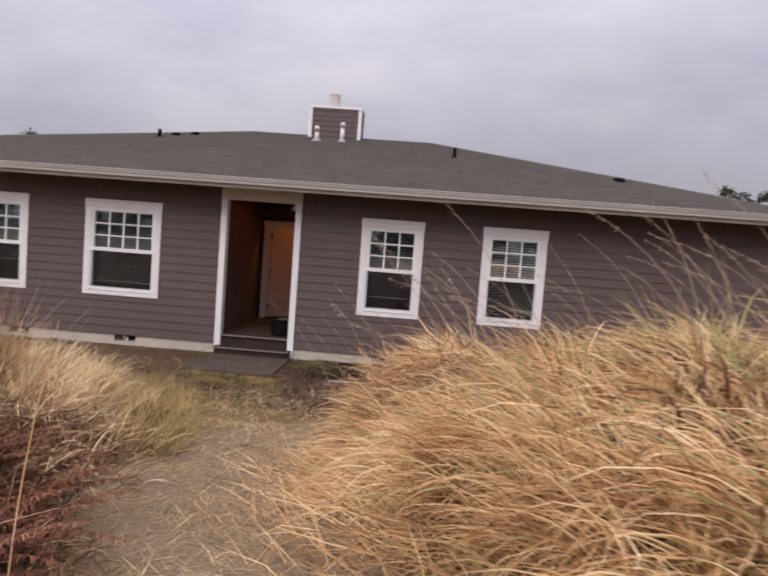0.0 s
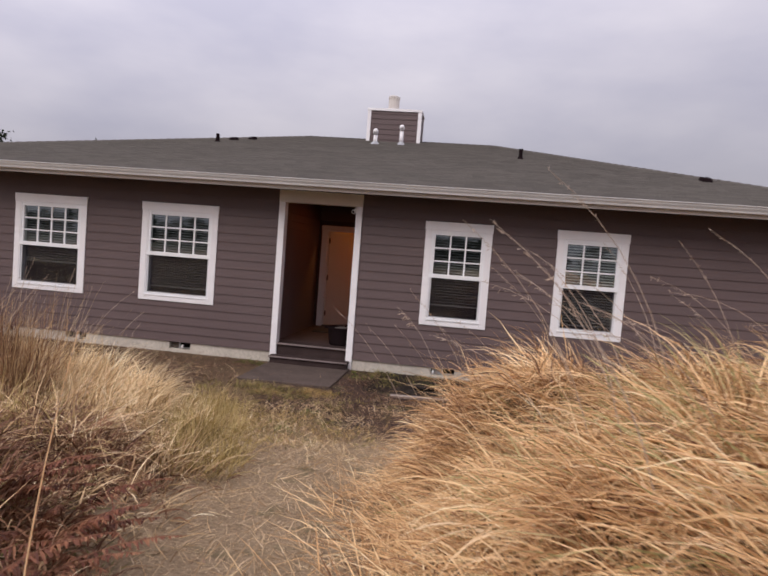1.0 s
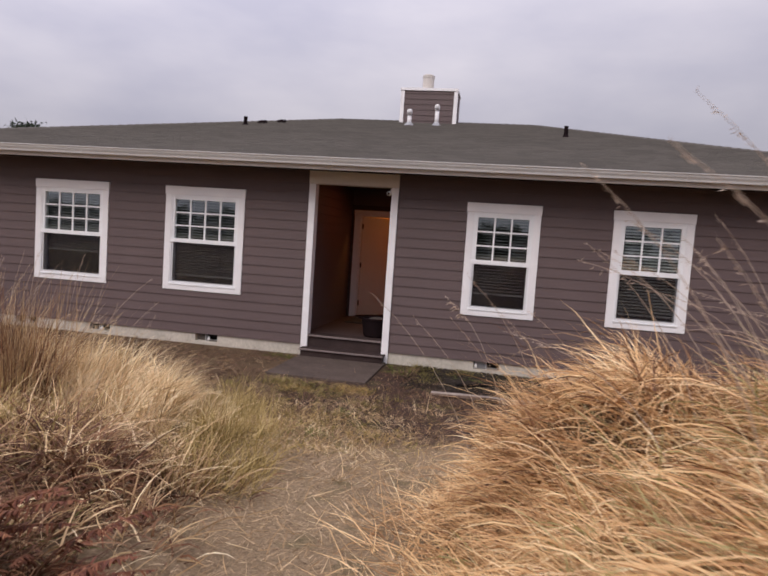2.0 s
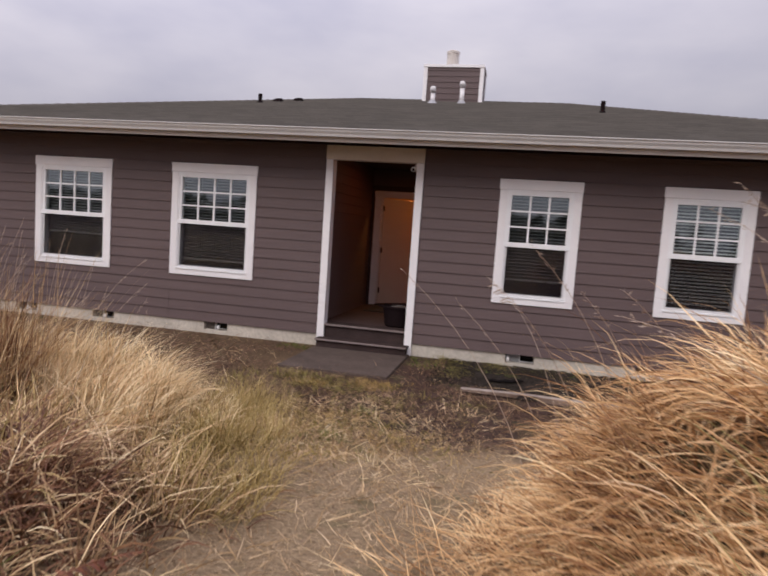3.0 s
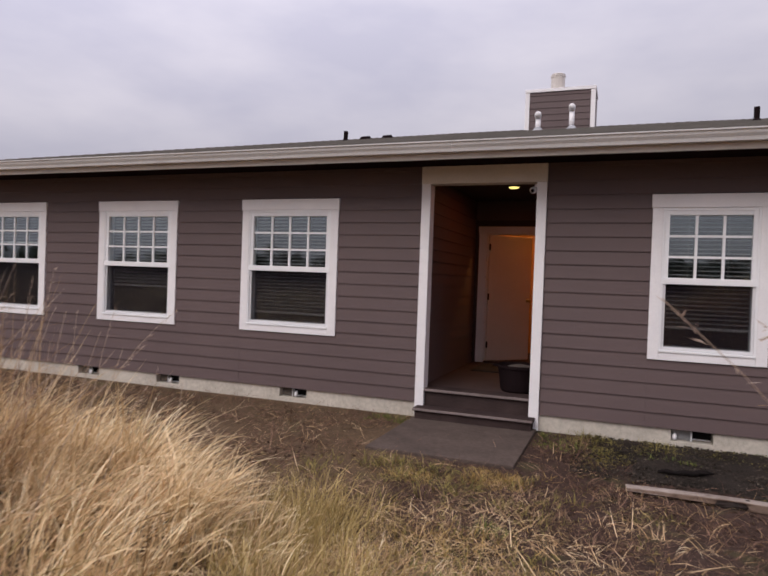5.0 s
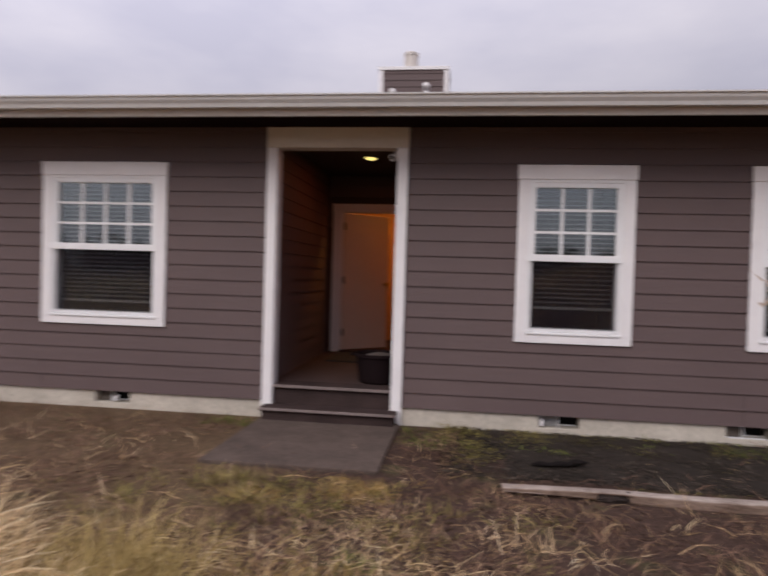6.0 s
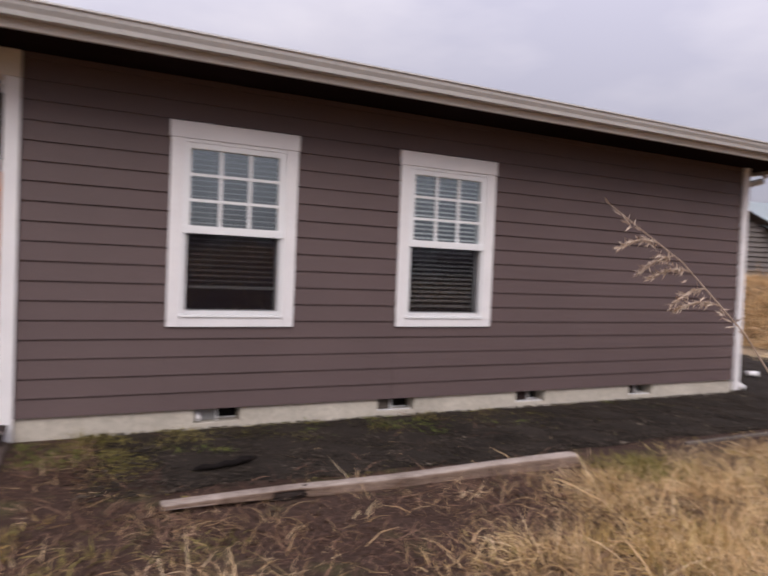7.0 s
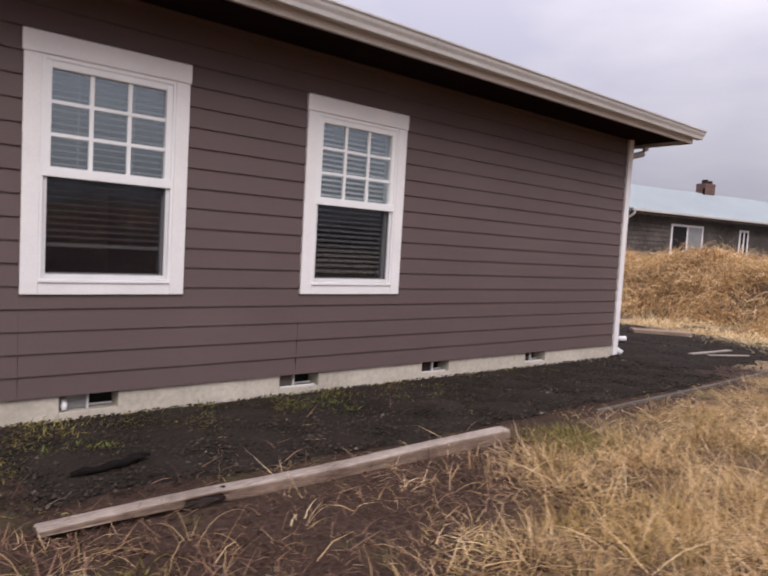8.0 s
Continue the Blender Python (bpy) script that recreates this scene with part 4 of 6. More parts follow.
    for z in (0.2, 0.95, 1.72):
        part("hinge", tube(bmesh.new(), [(-0.006, -0.012, z), (-0.006, -0.012, z + 0.1)], 0.014, 8), M_ROTTEN, door, "dark metal hinge")
    knob = lathe(bmesh.new(), [(0.026, 0.0), (0.026, 0.008), (0.01, 0.012), (0.01, 0.035), (0.026, 0.045), (0.028, 0.06), (0.016, 0.072)], 0, 0, 14)
    bmesh.ops.rotate(knob, verts=knob.verts, cent=(0, 0, 0), matrix=Matrix.Rotation(radians(90), 3, "X"))
    bmesh.ops.translate(knob, verts=knob.verts, vec=(0.75, 0, 0.95))
    part("door_handle", knob, M_BRASS, door, "brass door knob", smooth=True)
    door.rotation_euler = (0, 0, radians(46))
    # hall behind with an amber stained inner door
    tagged(solid("hall_wall", boxes((-0.13, 1.5, 4.6, 4.7, 0.32, 2.86), (-0.23, -0.13, 2.9, 4.6, 0.32, 2.86), (1.5, 1.6, 2.9, 4.6, 0.32, 2.86)), M_AMBER), "amber wooden hall wall", "wall", kind="structure")
    hd = empty("hall_door", 0.6, 4.58, FLOOR_Z, "amber stained wooden door at the end of the hall", "door")
    part("leaf", boxes((-0.42, 0.42, -0.02, 0.02, 0.0, 2.0), bevel=0.004), M_AMBER, hd)
    part("panel", boxes((-0.3, 0.3, -0.028, -0.02, 0.15, 1.8), bevel=0.004), M_AMBER, hd)
    hall = empty("hall_lamp", 0.75, 3.45, 2.86, "small flush hall lamp, lit warm yellow", "ceiling lamp")
    part("base", lathe(bmesh.new(), [(0.105, -0.014), (0.11, -0.007), (0.105, 0.0)], 0, 0, 24), M_WHITE, hall)
    part("diffuser", lathe(bmesh.new(), [(0.02, -0.042), (0.05, -0.038), (0.078, -0.028), (0.092, -0.014)], 0, 0, 24), M_LAMP, hall, "glowing yellow glass", smooth=True)
    glow = new("hall_bulb", bpy.data.lights.new("hall_bulb", "AREA"))
    glow.data.shape, glow.data.size, glow.data.energy, glow.data.color = "DISK", 0.16, 15.0, (1.0, 0.42, 0.09)
    glow.location = (0.75, 3.45, 2.81)
    # ceiling lamp
    lamp = empty("porch_lamp", 0.79, 1.36, 2.83, "round flush ceiling lamp, lit warm yellow", "ceiling lamp")
    part("base", lathe(bmesh.new(), [(0.075, -0.014), (0.078, -0.007), (0.075, 0.0)], 0, 0, 28), M_OLDWOOD, lamp)
    part("diffuser", lathe(bmesh.new(), [(0.015, -0.036), (0.04, -0.033), (0.06, -0.025), (0.07, -0.014)], 0, 0, 28), M_LAMP, lamp, "glowing yellow glass", smooth=True)
    bulb = new("porch_bulb", bpy.data.lights.new("porch_bulb", "AREA"))
    bulb.data.shape, bulb.data.size, bulb.data.energy, bulb.data.color = "DISK", 0.13, 3.0, (1.0, 0.2, 0.045)
    bulb.location = (0.79, 1.36, 2.785)
    # door mat, tub and watching camera
    rug = solid("door_mat", boxes((0.22, 1.2, 1.75, 2.65, FLOOR_Z - 0.004, FLOOR_Z + 0.012), bevel=0.004), M_MATBLACK)
    tagged(rug, "black rubber mat before the inner door", "door mat")
    tub = empty("tub", 1.08, 0.42, FLOOR_Z, "round black plastic tub on the porch floor", "tub")
    bm = lathe(bmesh.new(), [(0.185, 0.0), (0.2, 0.02), (0.235, 0.27), (0.255, 0.275), (0.255, 0.305), (0.235, 0.305), (0.225, 0.26), (0.19, 0.04)], 0, 0, 28)
    part("shell", bm, M_BLACK, tub, smooth=False)
    for s in (-1, 1):
        part("handle", tube(bmesh.new(), [(s * 0.245, -0.06, 0.285), (s * 0.285, -0.045, 0.28), (s * 0.285, 0.045, 0.28), (s * 0.245, 0.06, 0.285)], 0.011, 8), M_BLACK, tub, smooth=True)
    bag = bmesh.new()
    bmesh.ops.create_icosphere(bag, subdivisions=3, radius=0.15)
    for v in bag.verts:
        n = noise.noise(v.co * 9) * 0.03 + noise.noise(v.co * 22) * 0.012
        v.co = Vector((v.co.x * 1.2, v.co.y * 1.2, v.co.z * 0.5)) * (1 + n * 4)
    sack = solid("plastic_bag", bag, M_BAG, True)
    sack.location = (1.1, 0.42, FLOOR_Z + 0.235)
    tagged(sack, "crumpled grey plastic bag lying in the tub", "bag")
    eye = empty("security_camera", 1.235, 0.06, 2.6, "small white security camera on the porch casing", "camera")
    part("mount", boxes((-0.01, 0.035, 0.01, 0.06, -0.02, 0.05), bevel=0.006), M_WHITE, eye)
    part("body", tube(bmesh.new(), [(0.005, 0.05, -0.005), (-0.01, 0.0, -0.015), (-0.02, -0.055, -0.03)], [0.028, 0.034, 0.034], 14), M_VINYL, eye, smooth=True)
    part("lens", tube(bmesh.new(), [(-0.0202, -0.0555, -0.03), (-0.022, -0.06, -0.031)], 0.022, 14), M_BLACK, eye)


make_porch()

# concrete pad before the steps
pad = solid("concrete_pad", boxes((0.0, 1.36, -1.55, -0.06, -0.12, 0.018), bevel=0.012), M_PAD)
tagged(pad, "damp dark brown-grey concrete pad before the entry", "pavement", kind="structure")


# ---------------------------------------------------------------- timber on the ground
def make_logs():
    rng = random.Random(3)
    bm = bmesh.new()
    n, sides = 72, 28
    rings = []
    for i in range(n + 1):
        u = i / n
        x = 2.235 + u * 2.9
        y = -1.735 + 0.02 * math.sin(2.2 * u) - 0.03 * u
        half, tall = 0.043 + 0.01 * u, 0.026 + 0.032 * u
        top = 0.046 + 0.024 * u + 0.006 * math.sin(9 * u)
        ring = []
        for k in range(sides):
            a = 2 * math.pi * (k + 0.5) / sides
            ca, sa = math.cos(a), math.sin(a)
            q = (abs(ca) ** 7 + abs(sa) ** 7) ** (-1 / 7)
            rough = 1 + 0.09 * noise.noise(Vector((x * 1.6, ca * 1.4, sa * 1.4))) + 0.06 * noise.noise(Vector((x * 8, ca * 3, sa * 3)))
            dy, dz = half * q * ca * rough, tall * q * sa * rough
            if sa < -0.2:
                # the underside is eaten away, most of all near the thin end
                dz *= 1 - max(0.0, 0.9 * (1 - u * 3.2)) - 0.25 * max(0.0, noise.noise(Vector((x * 3.1, 4.0, 0.0))))
            if 0.21 < u < 0.285 and ca < 0.0 and sa < 0.5:
                dy *= 0.4
            ring.append(bm.verts.new((x + 0.012 * rng.random(), y + dy, top - tall + dz)))
        rings.append(ring)
    for a, b in zip(rings, rings[1:]):
        for k in range(sides):
            bm.faces.new((a[k], b[k], b[(k + 1) % sides], a[(k + 1) % sides]))
    bm.faces.new([bm.verts.new(v.co) for v in rings[0]])
    bm.faces.new([bm.verts.new(v.co) for v in rings[-1][::-1]])
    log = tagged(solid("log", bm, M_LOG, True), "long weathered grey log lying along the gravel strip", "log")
    knot = lathe(bmesh.new(), [(0.016, 0.0), (0.014, 0.005), (0.006, 0.008)], 3.06, -1.735, 10)
    bmesh.ops.translate(knot, verts=knot.verts, vec=(0, 0, 0.052))
    part("knot", knot, M_ROTTEN, log, "dark knot stub")
    hollow = bmesh.new()
    bmesh.ops.create_icosphere(hollow, subdivisions=3, radius=1.0)
    for v in hollow.verts:
        v.co = Vector((2.95 + 0.12 * v.co.x, -1.762 + 0.022 * v.co.y, 0.014 + 0.03 * v.co.z)) + 0.012 * noise.noise_vector(v.co * 3)
    part("rotten_hollow", hollow, M_ROTTEN, log, "dark rotten hollow")
    # charred stick on the gravel
    bm = tube(bmesh.new(), [(2.5, -1.14, 0.026), (2.56, -1.135, 0.034), (2.63, -1.14, 0.03), (2.7, -1.125, 0.036), (2.77, -1.115, 0.034), (2.82, -1.09, 0.044), (2.87, -1.085, 0.05), (2.93, -1.05, 0.038)], [0.01, 0.022, 0.018, 0.025, 0.02, 0.028, 0.018, 0.006], 9)
    tube(bm, [(2.8, -1.1, 0.04), (2.84, -1.13, 0.056), (2.885, -1.14, 0.06)], [0.016, 0.012, 0.004], 7)
    for v in bm.verts:
        v.co += 0.007 * noise.noise_vector(v.co * 28)
    tagged(solid("stick", bm, M_CHAR, True), "short dark wet stick lying on the gravel", "stick")
    # thin edging board along the gravel beyond the log
    for xa, xb, ya, yb in ((6.5, 8.0, -1.62, -1.6), (8.02, 10.6, -1.6, -1.52)):
        bm = boxes((0, xb - xa, -0.016, 0.016, -0.05, 0.022), bevel=0.004)
        ob = solid("edging_board", bm, M_OLDWOOD)
        ob.matrix_world = Matrix.Translation((xa, ya, float(height(xa, ya)) + 0.0)) @ Matrix.Rotation(math.atan2(yb - ya, xb - xa), 4, "Z")
        tagged(ob, "thin grey edging board half buried beside the gravel", "board", "edging boards")
    # loose lumber by the dune
    for x, y, turn, lx, wide, thick, label in ((12.75, 1.1, -47, 1.0, 0.17, 0.06, "brown weathered plank lying on the gravel"), (14.75, 1.0, -50, 1.3, 0.16, 0.06, "dark weathered plank at the foot of the dune"),
                                               (11.25, -0.45, -4, 1.1, 0.04, 0.02, "thin grey board lying on the gravel"), (11.2, -0.72, -24, 0.7, 0.03, 0.018, "thin grey board lying on the gravel")):
        bm = boxes((-lx / 2, lx / 2, -wide, wide, 0, thick), bevel=0.006)
        ob = solid("plank", bm, M_OLDWOOD if "dark" in label else M_BROWNPLANK if "brown" in label else M_PLANK)
        ob.matrix_world = Matrix.Translation((x, y, float(height(x, y)) + 0.025)) @ Matrix.Rotation(radians(turn), 4, "Z")
        tagged(ob, label, "plank", "loose planks")
    bm = tube(bmesh.new(), [(10.8, 0.8, 0.06), (10.93, 0.73, 0.06)], [0.04, 0.045], 12)
    tagged(solid("pipe_end", bm, M_WHITE, True), "short white drain pipe end lying on the gravel", "pipe")


make_logs()


# ---------------------------------------------------------------- far house and trees
def make_far_house():
    o = Vector((24.3, 9.6, 0.0))
    turn = radians(-13)
    hs = empty("far_house", o.x, o.y, o.z, "low weathered shingle house with a pale blue-green metal roof", "house")
    hs.rotation_euler = (0, 0, turn)
    # main body runs along local x, front at local y = 0
    part("wall", boxes((0.6, 22, 0, 0.2, 0.4, 3.35), (0.6, 0.8, 0.2, 8, 0.4, 3.35), (21.8, 22, 0.2, 8, 0.4, 3.35), (0.8, 21.8, 7.8, 8, 0.4, 3.35)), M_SHAKE, hs)
    bm = bmesh.new()
    a = [bm.verts.new(c) for c in ((-0.2, -0.6, 3.42), (22.5, -0.6, 3.42), (22.5, 4.0, 5.1), (-0.2, 4.0, 5.1), (-0.2, 8.6, 3.42), (22.5, 8.6, 3.42))]
    bm.faces.new((a[0], a[1], a[2], a[3]))
    bm.faces.new((a[3], a[2], a[5], a[4]))
    bmesh.ops.solidify(bm, geom=bm.faces[:], thickness=0.08)
    roof = part("roof", bm, M_TEALROOF, hs, "pale blue-green metal roof")
    for k in range(46):
        x = -0.15 + k * 0.5
        bm = bmesh.new()
        tube(bm, [(x, -0.6, 3.42), (x, 4.0, 5.09)], 0.012, 4)
        part("roof_seam", bm, M_TEALROOF, roof)
    part("gutter", boxes((0.66, 22.5, -0.72, -0.6, 3.31, 3.42), bevel=0.02), M_GUTTER, hs, "pale gutter")
    part("fascia", boxes((0.66, 22.5, -0.598, -0.55, 3.22, 3.4)), M_OLDWOOD, hs, "dark fascia board")
    part("downspout", tube(bmesh.new(), [(0.78, -0.64, 3.3), (0.78, -0.6, 3.2), (0.76, -0.14, 2.95), (0.76, -0.1, 2.85), (0.76, -0.1, 0.8)], 0.05, 8), M_WHITE, hs)
    for x, w in ((3.6, 2.0), (8.0, 0.65), (11.2, 1.6), (16.0, 2.0)):
        win = part("window", boxes((x, x + w, -0.05, 0.02, 1.7, 1.8), (x, x + w, -0.05, 0.02, 2.9, 3.0), (x, x + 0.1, -0.05, 0.02, 1.8, 2.9), (x + w - 0.1, x + w, -0.05, 0.02, 1.8, 2.9), (x + w / 2 - 0.05, x + w / 2 + 0.05, -0.05, 0.02, 1.8, 2.9)), M_WHITE, hs, "white framed window")
        part("pane", boxes((x + 0.1, x + w / 2 - 0.05, -0.045, 0.0, 1.8, 2.9)), M_HOLE, win, "dark window glass")
        part("pane", boxes((x + w / 2 + 0.05, x + w - 0.1, -0.045, 0.0, 1.8, 2.9)), M_STEEL if w == 2.0 else M_HOLE, win)
    ch = part("chimney", boxes((10.36, 11.12, 3.75, 4.3, 4.5, 5.6), (10.34, 11.14, 3.73, 4.32, 5.48, 5.56)), M_BRICK, hs, "red-brown brick chimney")
    part("flue_pot", lathe(bmesh.new(), [(0.16, 5.58), (0.16, 5.8), (0.12, 5.8), (0.12, 5.58)], 10.62, 4.0, 10), M_ROTTEN, ch, "dark flue pot")
    part("flue_pot", lathe(bmesh.new(), [(0.16, 5.58), (0.16, 5.76), (0.12, 5.76), (0.12, 5.58)], 10.96, 4.0, 10), M_ROTTEN, ch, "dark flue pot")
    part("roof_pipe", lathe(bmesh.new(), [(0.06, 4.5), (0.06, 5.3), (0.04, 5.31)], 10.2, 3.7, 8), M_BLACK, hs, "dark thin roof pipe")
    # shingle courses on the main wall, lap boards on the cross gable
    for k in range(15):
        z = 0.5 + k * 0.19
        bm = bmesh.new()
        q = [bm.verts.new(c) for c in ((0.7, -0.03, z), (22, -0.03, z), (22, 0.0, z + 0.19), (0.7, 0.0, z + 0.19), (0.7, 0.0, z), (22, 0.0, z))]
        bm.faces.new(q[:4])
        bm.faces.new((q[4], q[5], q[1], q[0]))
        part("shingle_course", bm, M_SHAKE, hs)
    gable = bmesh.new()
    g = [gable.verts.new(c) for c in ((-7.0, 0.0, 0.4), (0.66, 0.0, 0.4), (0.66, 0.0, 3.3), (-3.2, 0.0, 4.85), (-7.0, 0.0, 3.3))]
    gable.faces.new(g)
    bmesh.ops.solidify(gable, geom=gable.faces[:], thickness=0.12)
    part("gable_wall", gable, M_SHAKE, hs, "weathered grey lap board gable")
    for k in range(24):
        z = 0.5 + k * 0.18
        right = 0.66 if z < 3.12 else 0.66 - (z + 0.18 - 3.3) / 1.55 * 3.86
        bm = bmesh.new()
        q = [bm.verts.new(c) for c in ((-6.4 if z < 3.1 else -6.4 + 0.66 - right, -0.07, z), (right, -0.07, z), (right, -0.005, z + 0.18), (-6.4 if z < 3.1 else -6.4 + 0.66 - right, -0.005, z + 0.18))]
        bm.faces.new(q)
        part("lap_board", bm, M_GREYBOARD, hs)
    for a, b in (((0.95, 3.25), (-3.2, 4.92)), ((-7.35, 3.25), (-3.2, 4.92))):
        bm = bmesh.new()
        q = [bm.verts.new(c) for c in ((a[0], -0.4, a[1]), (b[0], -0.4, b[1]), (b[0], 4.2, b[1]), (a[0], 4.2, a[1]))]
        bm.faces.new(q)
        bmesh.ops.solidify(bm, geom=bm.faces[:], thickness=0.14)
        part("gable_roof", bm, M_OLDWOOD, hs)
    part("corner_board", boxes((0.6, 0.7, -0.1, 0.0, 0.4, 3.2)), M_FASCIA, hs)


make_far_house()


def make_tree(x, y, z0, z1, spread, seed):
    rng = np.random.default_rng(seed)
    tree = empty("tree", x, y, z0, "dark wind-shaped evergreen on the skyline", "tree", "skyline trees")
    tall = z1 - z0
    bm = tube(bmesh.new(), [(0, 0, -0.3), (0.05, 0, tall * 0.35), (-0.05, 0.1, tall * 0.7), (0, 0, tall * 0.97)], [0.22, 0.16, 0.1, 0.02], 8)
    trunk = part("trunk", bm, M_BARK, tree)
    ends = []
    for k in range(26):
        h = tall * rng.uniform(0.3, 0.97)
        a = rng.uniform(0, 2 * math.pi)
        reach = spread * (1.05 - 0.75 * (h / tall) ** 2) * rng.uniform(0.5, 1.1)
        end = (reach * math.cos(a), reach * math.sin(a), h + rng.uniform(-0.1, 0.5))
        ends.append(((0, 0, h), end))
        part("limb", tube(bmesh.new(), [(0, 0, h - 0.2), (end[0] * 0.5, end[1] * 0.5, h), end], [0.05, 0.03, 0.01], 5), M_BARK, trunk)
    n = 4200
    which = rng.integers(0, len(ends), n)
    s = rng.uniform(0.25, 1.08, n)
    a0 = np.array([e[0] for e in ends])[which]
    a1 = np.array([e[1] for e in ends])[which]
    c = a0 + (a1 - a0) * s[:, None] + rng.normal(0, 0.2, (n, 3)) * np.array([1, 1, 0.6])
    d = rng.normal(0, 1, (n, 3))
    d /= np.linalg.norm(d, axis=1)[:, None]
    e = np.cross(d, rng.normal(0, 1, (n, 3)))
    e /= np.linalg.norm(e, axis=1)[:, None]
    size = rng.uniform(0.06, 0.16, n)[:, None]
    v = np.stack([c - e * size * 0.4, c + d * size * 1.6, c + e * size * 0.4], 1).reshape(-1, 3)
    ob = raw_mesh("crown", v, np.arange(3 * n), np.arange(n) * 3, M_NEEDLE)
    ob.parent = tree
    ob["kind"] = "stuff"


for k, (tx, ty, tz, sp) in enumerate(((-21.0, 27.2, 7.7, 2.1), (-23.0, 20.9, 6.8, 1.8), (-26.6, 19.6, 7.3, 2.4), (24.2, 33.0, 7.9, 2.4), (26.4, 34.0, 7.8, 2.4), (28.5, 33.0, 7.7, 2.6), (-19.0, 26.5, 7.4, 1.8))):
    make_tree(tx, ty, 0.0, tz, sp, 20 + k)


def make_far_woods():
    """A low belt of shore pines on the seaward horizon, mirrored in the window glass."""
    rng = np.random.default_rng(44)
    trees = 420
    cx, cy = rng.uniform(-150, 190, trees), rng.uniform(-74, -62, trees)
    tall = rng.uniform(2.6, 4.3, trees) * (0.85 + 0.15 * np.sin(cx * 0.11))
    per = 60
    k = np.repeat(np.arange(trees), per)
    n = len(k)
    u = rng.uniform(0.02, 1, n)
    wide = (1.15 - u ** 2) * 1.5
    c = np.column_stack([cx[k] + rng.normal(0, 0.6, n) * wide, cy[k] + rng.normal(0, 0.6, n) * wide, height(cx[k], cy[k]) + u * tall[k]])
    d = rng.normal(0, 1, (n, 3))
    d /= np.linalg.norm(d, axis=1)[:, None]
    e = np.cross(d, rng.normal(0, 1, (n, 3)))
    e /= np.linalg.norm(e, axis=1)[:, None]
    size = rng.uniform(0.3, 0.65, n)[:, None]
    v = np.stack([c - e * size * 0.7, c + d * size * 1.3, c + e * size * 0.7], 1).reshape(-1, 3)
    ob = raw_mesh("far_woods", v, np.arange(3 * n), np.arange(n) * 3, M_NEEDLE)
    tagged(ob, "low dark belt of wind-shaped pines beyond the dunes", "woods", kind="stuff")


make_far_woods()


# ---------------------------------------------------------------- grass
def blades(name, pts, lengths, widths, lean, lean_amount, curl, material, seed, segs=5, spread=1.0):
    """Many thin bent blades in one mesh. lean: mean heading in radians (an array or a number); spread: scatter of headings."""
    rng = np.random.default_rng(seed)
    n = len(pts)
    head = lean + rng.normal(0, spread, n)
    hx, hy = np.cos(head), np.sin(head)
    phi0 = np.clip(rng.normal(lean_amount, 0.22, n), 0.02, 1.45)
    bend = np.clip(rng.normal(curl, 0.35, n), 0.0, 2.2)
    p = np.column_stack([pts[:, 0], pts[:, 1], height(pts[:, 0], pts[:, 1]) - 0.02 + np.where((pts[:, 0] > 1.8) & (pts[:, 1] > -1.55), 0.025, 0.0)])
    turn = rng.normal(0, 0.6, n)
    sx, sy, sz = -hy * np.cos(turn), hx * np.cos(turn), np.sin(turn)
    out = np.zeros((n, 2 * segs + 1, 3), np.float32)
    step = lengths / segs
    wob = rng.normal(0, 0.12, (n, segs + 1))
    for k in range(segs + 1):
        w = widths * (1 - (k / segs) ** 1.6) * 0.5
        if k < segs:
            off = np.column_stack([sx * w, sy * w, sz * w])
            out[:, 2 * k], out[:, 2 * k + 1] = p - off, p + off
        else:
            out[:, 2 * k] = p
        phi = phi0 + bend * ((k + 0.5) / segs) ** 1.2
        hh = head + wob[:, k]
        p = p + np.column_stack([np.cos(hh) * np.sin(phi) * step, np.sin(hh) * np.sin(phi) * step, np.cos(phi) * step])
    base = np.arange(n)[:, None] * (2 * segs + 1)
    q = np.concatenate([base + np.array([2 * k, 2 * k + 1, 2 * k + 3, 2 * k + 2]) for k in range(segs - 1)], 1).reshape(n, -1, 4)
    t = base + np.array([2 * segs - 2, 2 * segs - 1, 2 * segs])
    loops = np.concatenate([q.reshape(n, -1), t], 1).ravel()
    sizes = np.tile(np.array([4] * (segs - 1) + [3]), n)
    starts = np.concatenate([[0], np.cumsum(sizes)[:-1]])
    return raw_mesh(name, out.reshape(-1, 3), loops, starts, material)


def scatter(rng, n, x0, x1, y0, y1, density):
    """Random places in a rectangle, kept by density(x, y) between 0 and 1."""
    out = []
    while sum(map(len, out)) < n:
        p = np.column_stack([rng.uniform(x0, x1, n * 2), rng.uniform(y0, y1, n * 2)])
        out.append(p[rng.random(len(p)) < density(p[:, 0], p[:, 1])])
    return np.concatenate(out)[:n]


def tufts(rng, centres, per, radius):
    """Places gathered round tuft centres, and the heading away from each centre."""
    c = np.repeat(centres, per, 0)
    d = rng.normal(0, 1, (len(c), 2)) * radius
    return c + d, np.arctan2(d[:, 1], d[:, 0])


def path_x(y):
    """The middle of the trodden path."""
    return np.interp(y, [-11.5, -10, -8.5, -7, -6, -4.5, -2.5], [3.2, 3.0, 2.5, 2.0, 1.85, 1.7, 1.2])


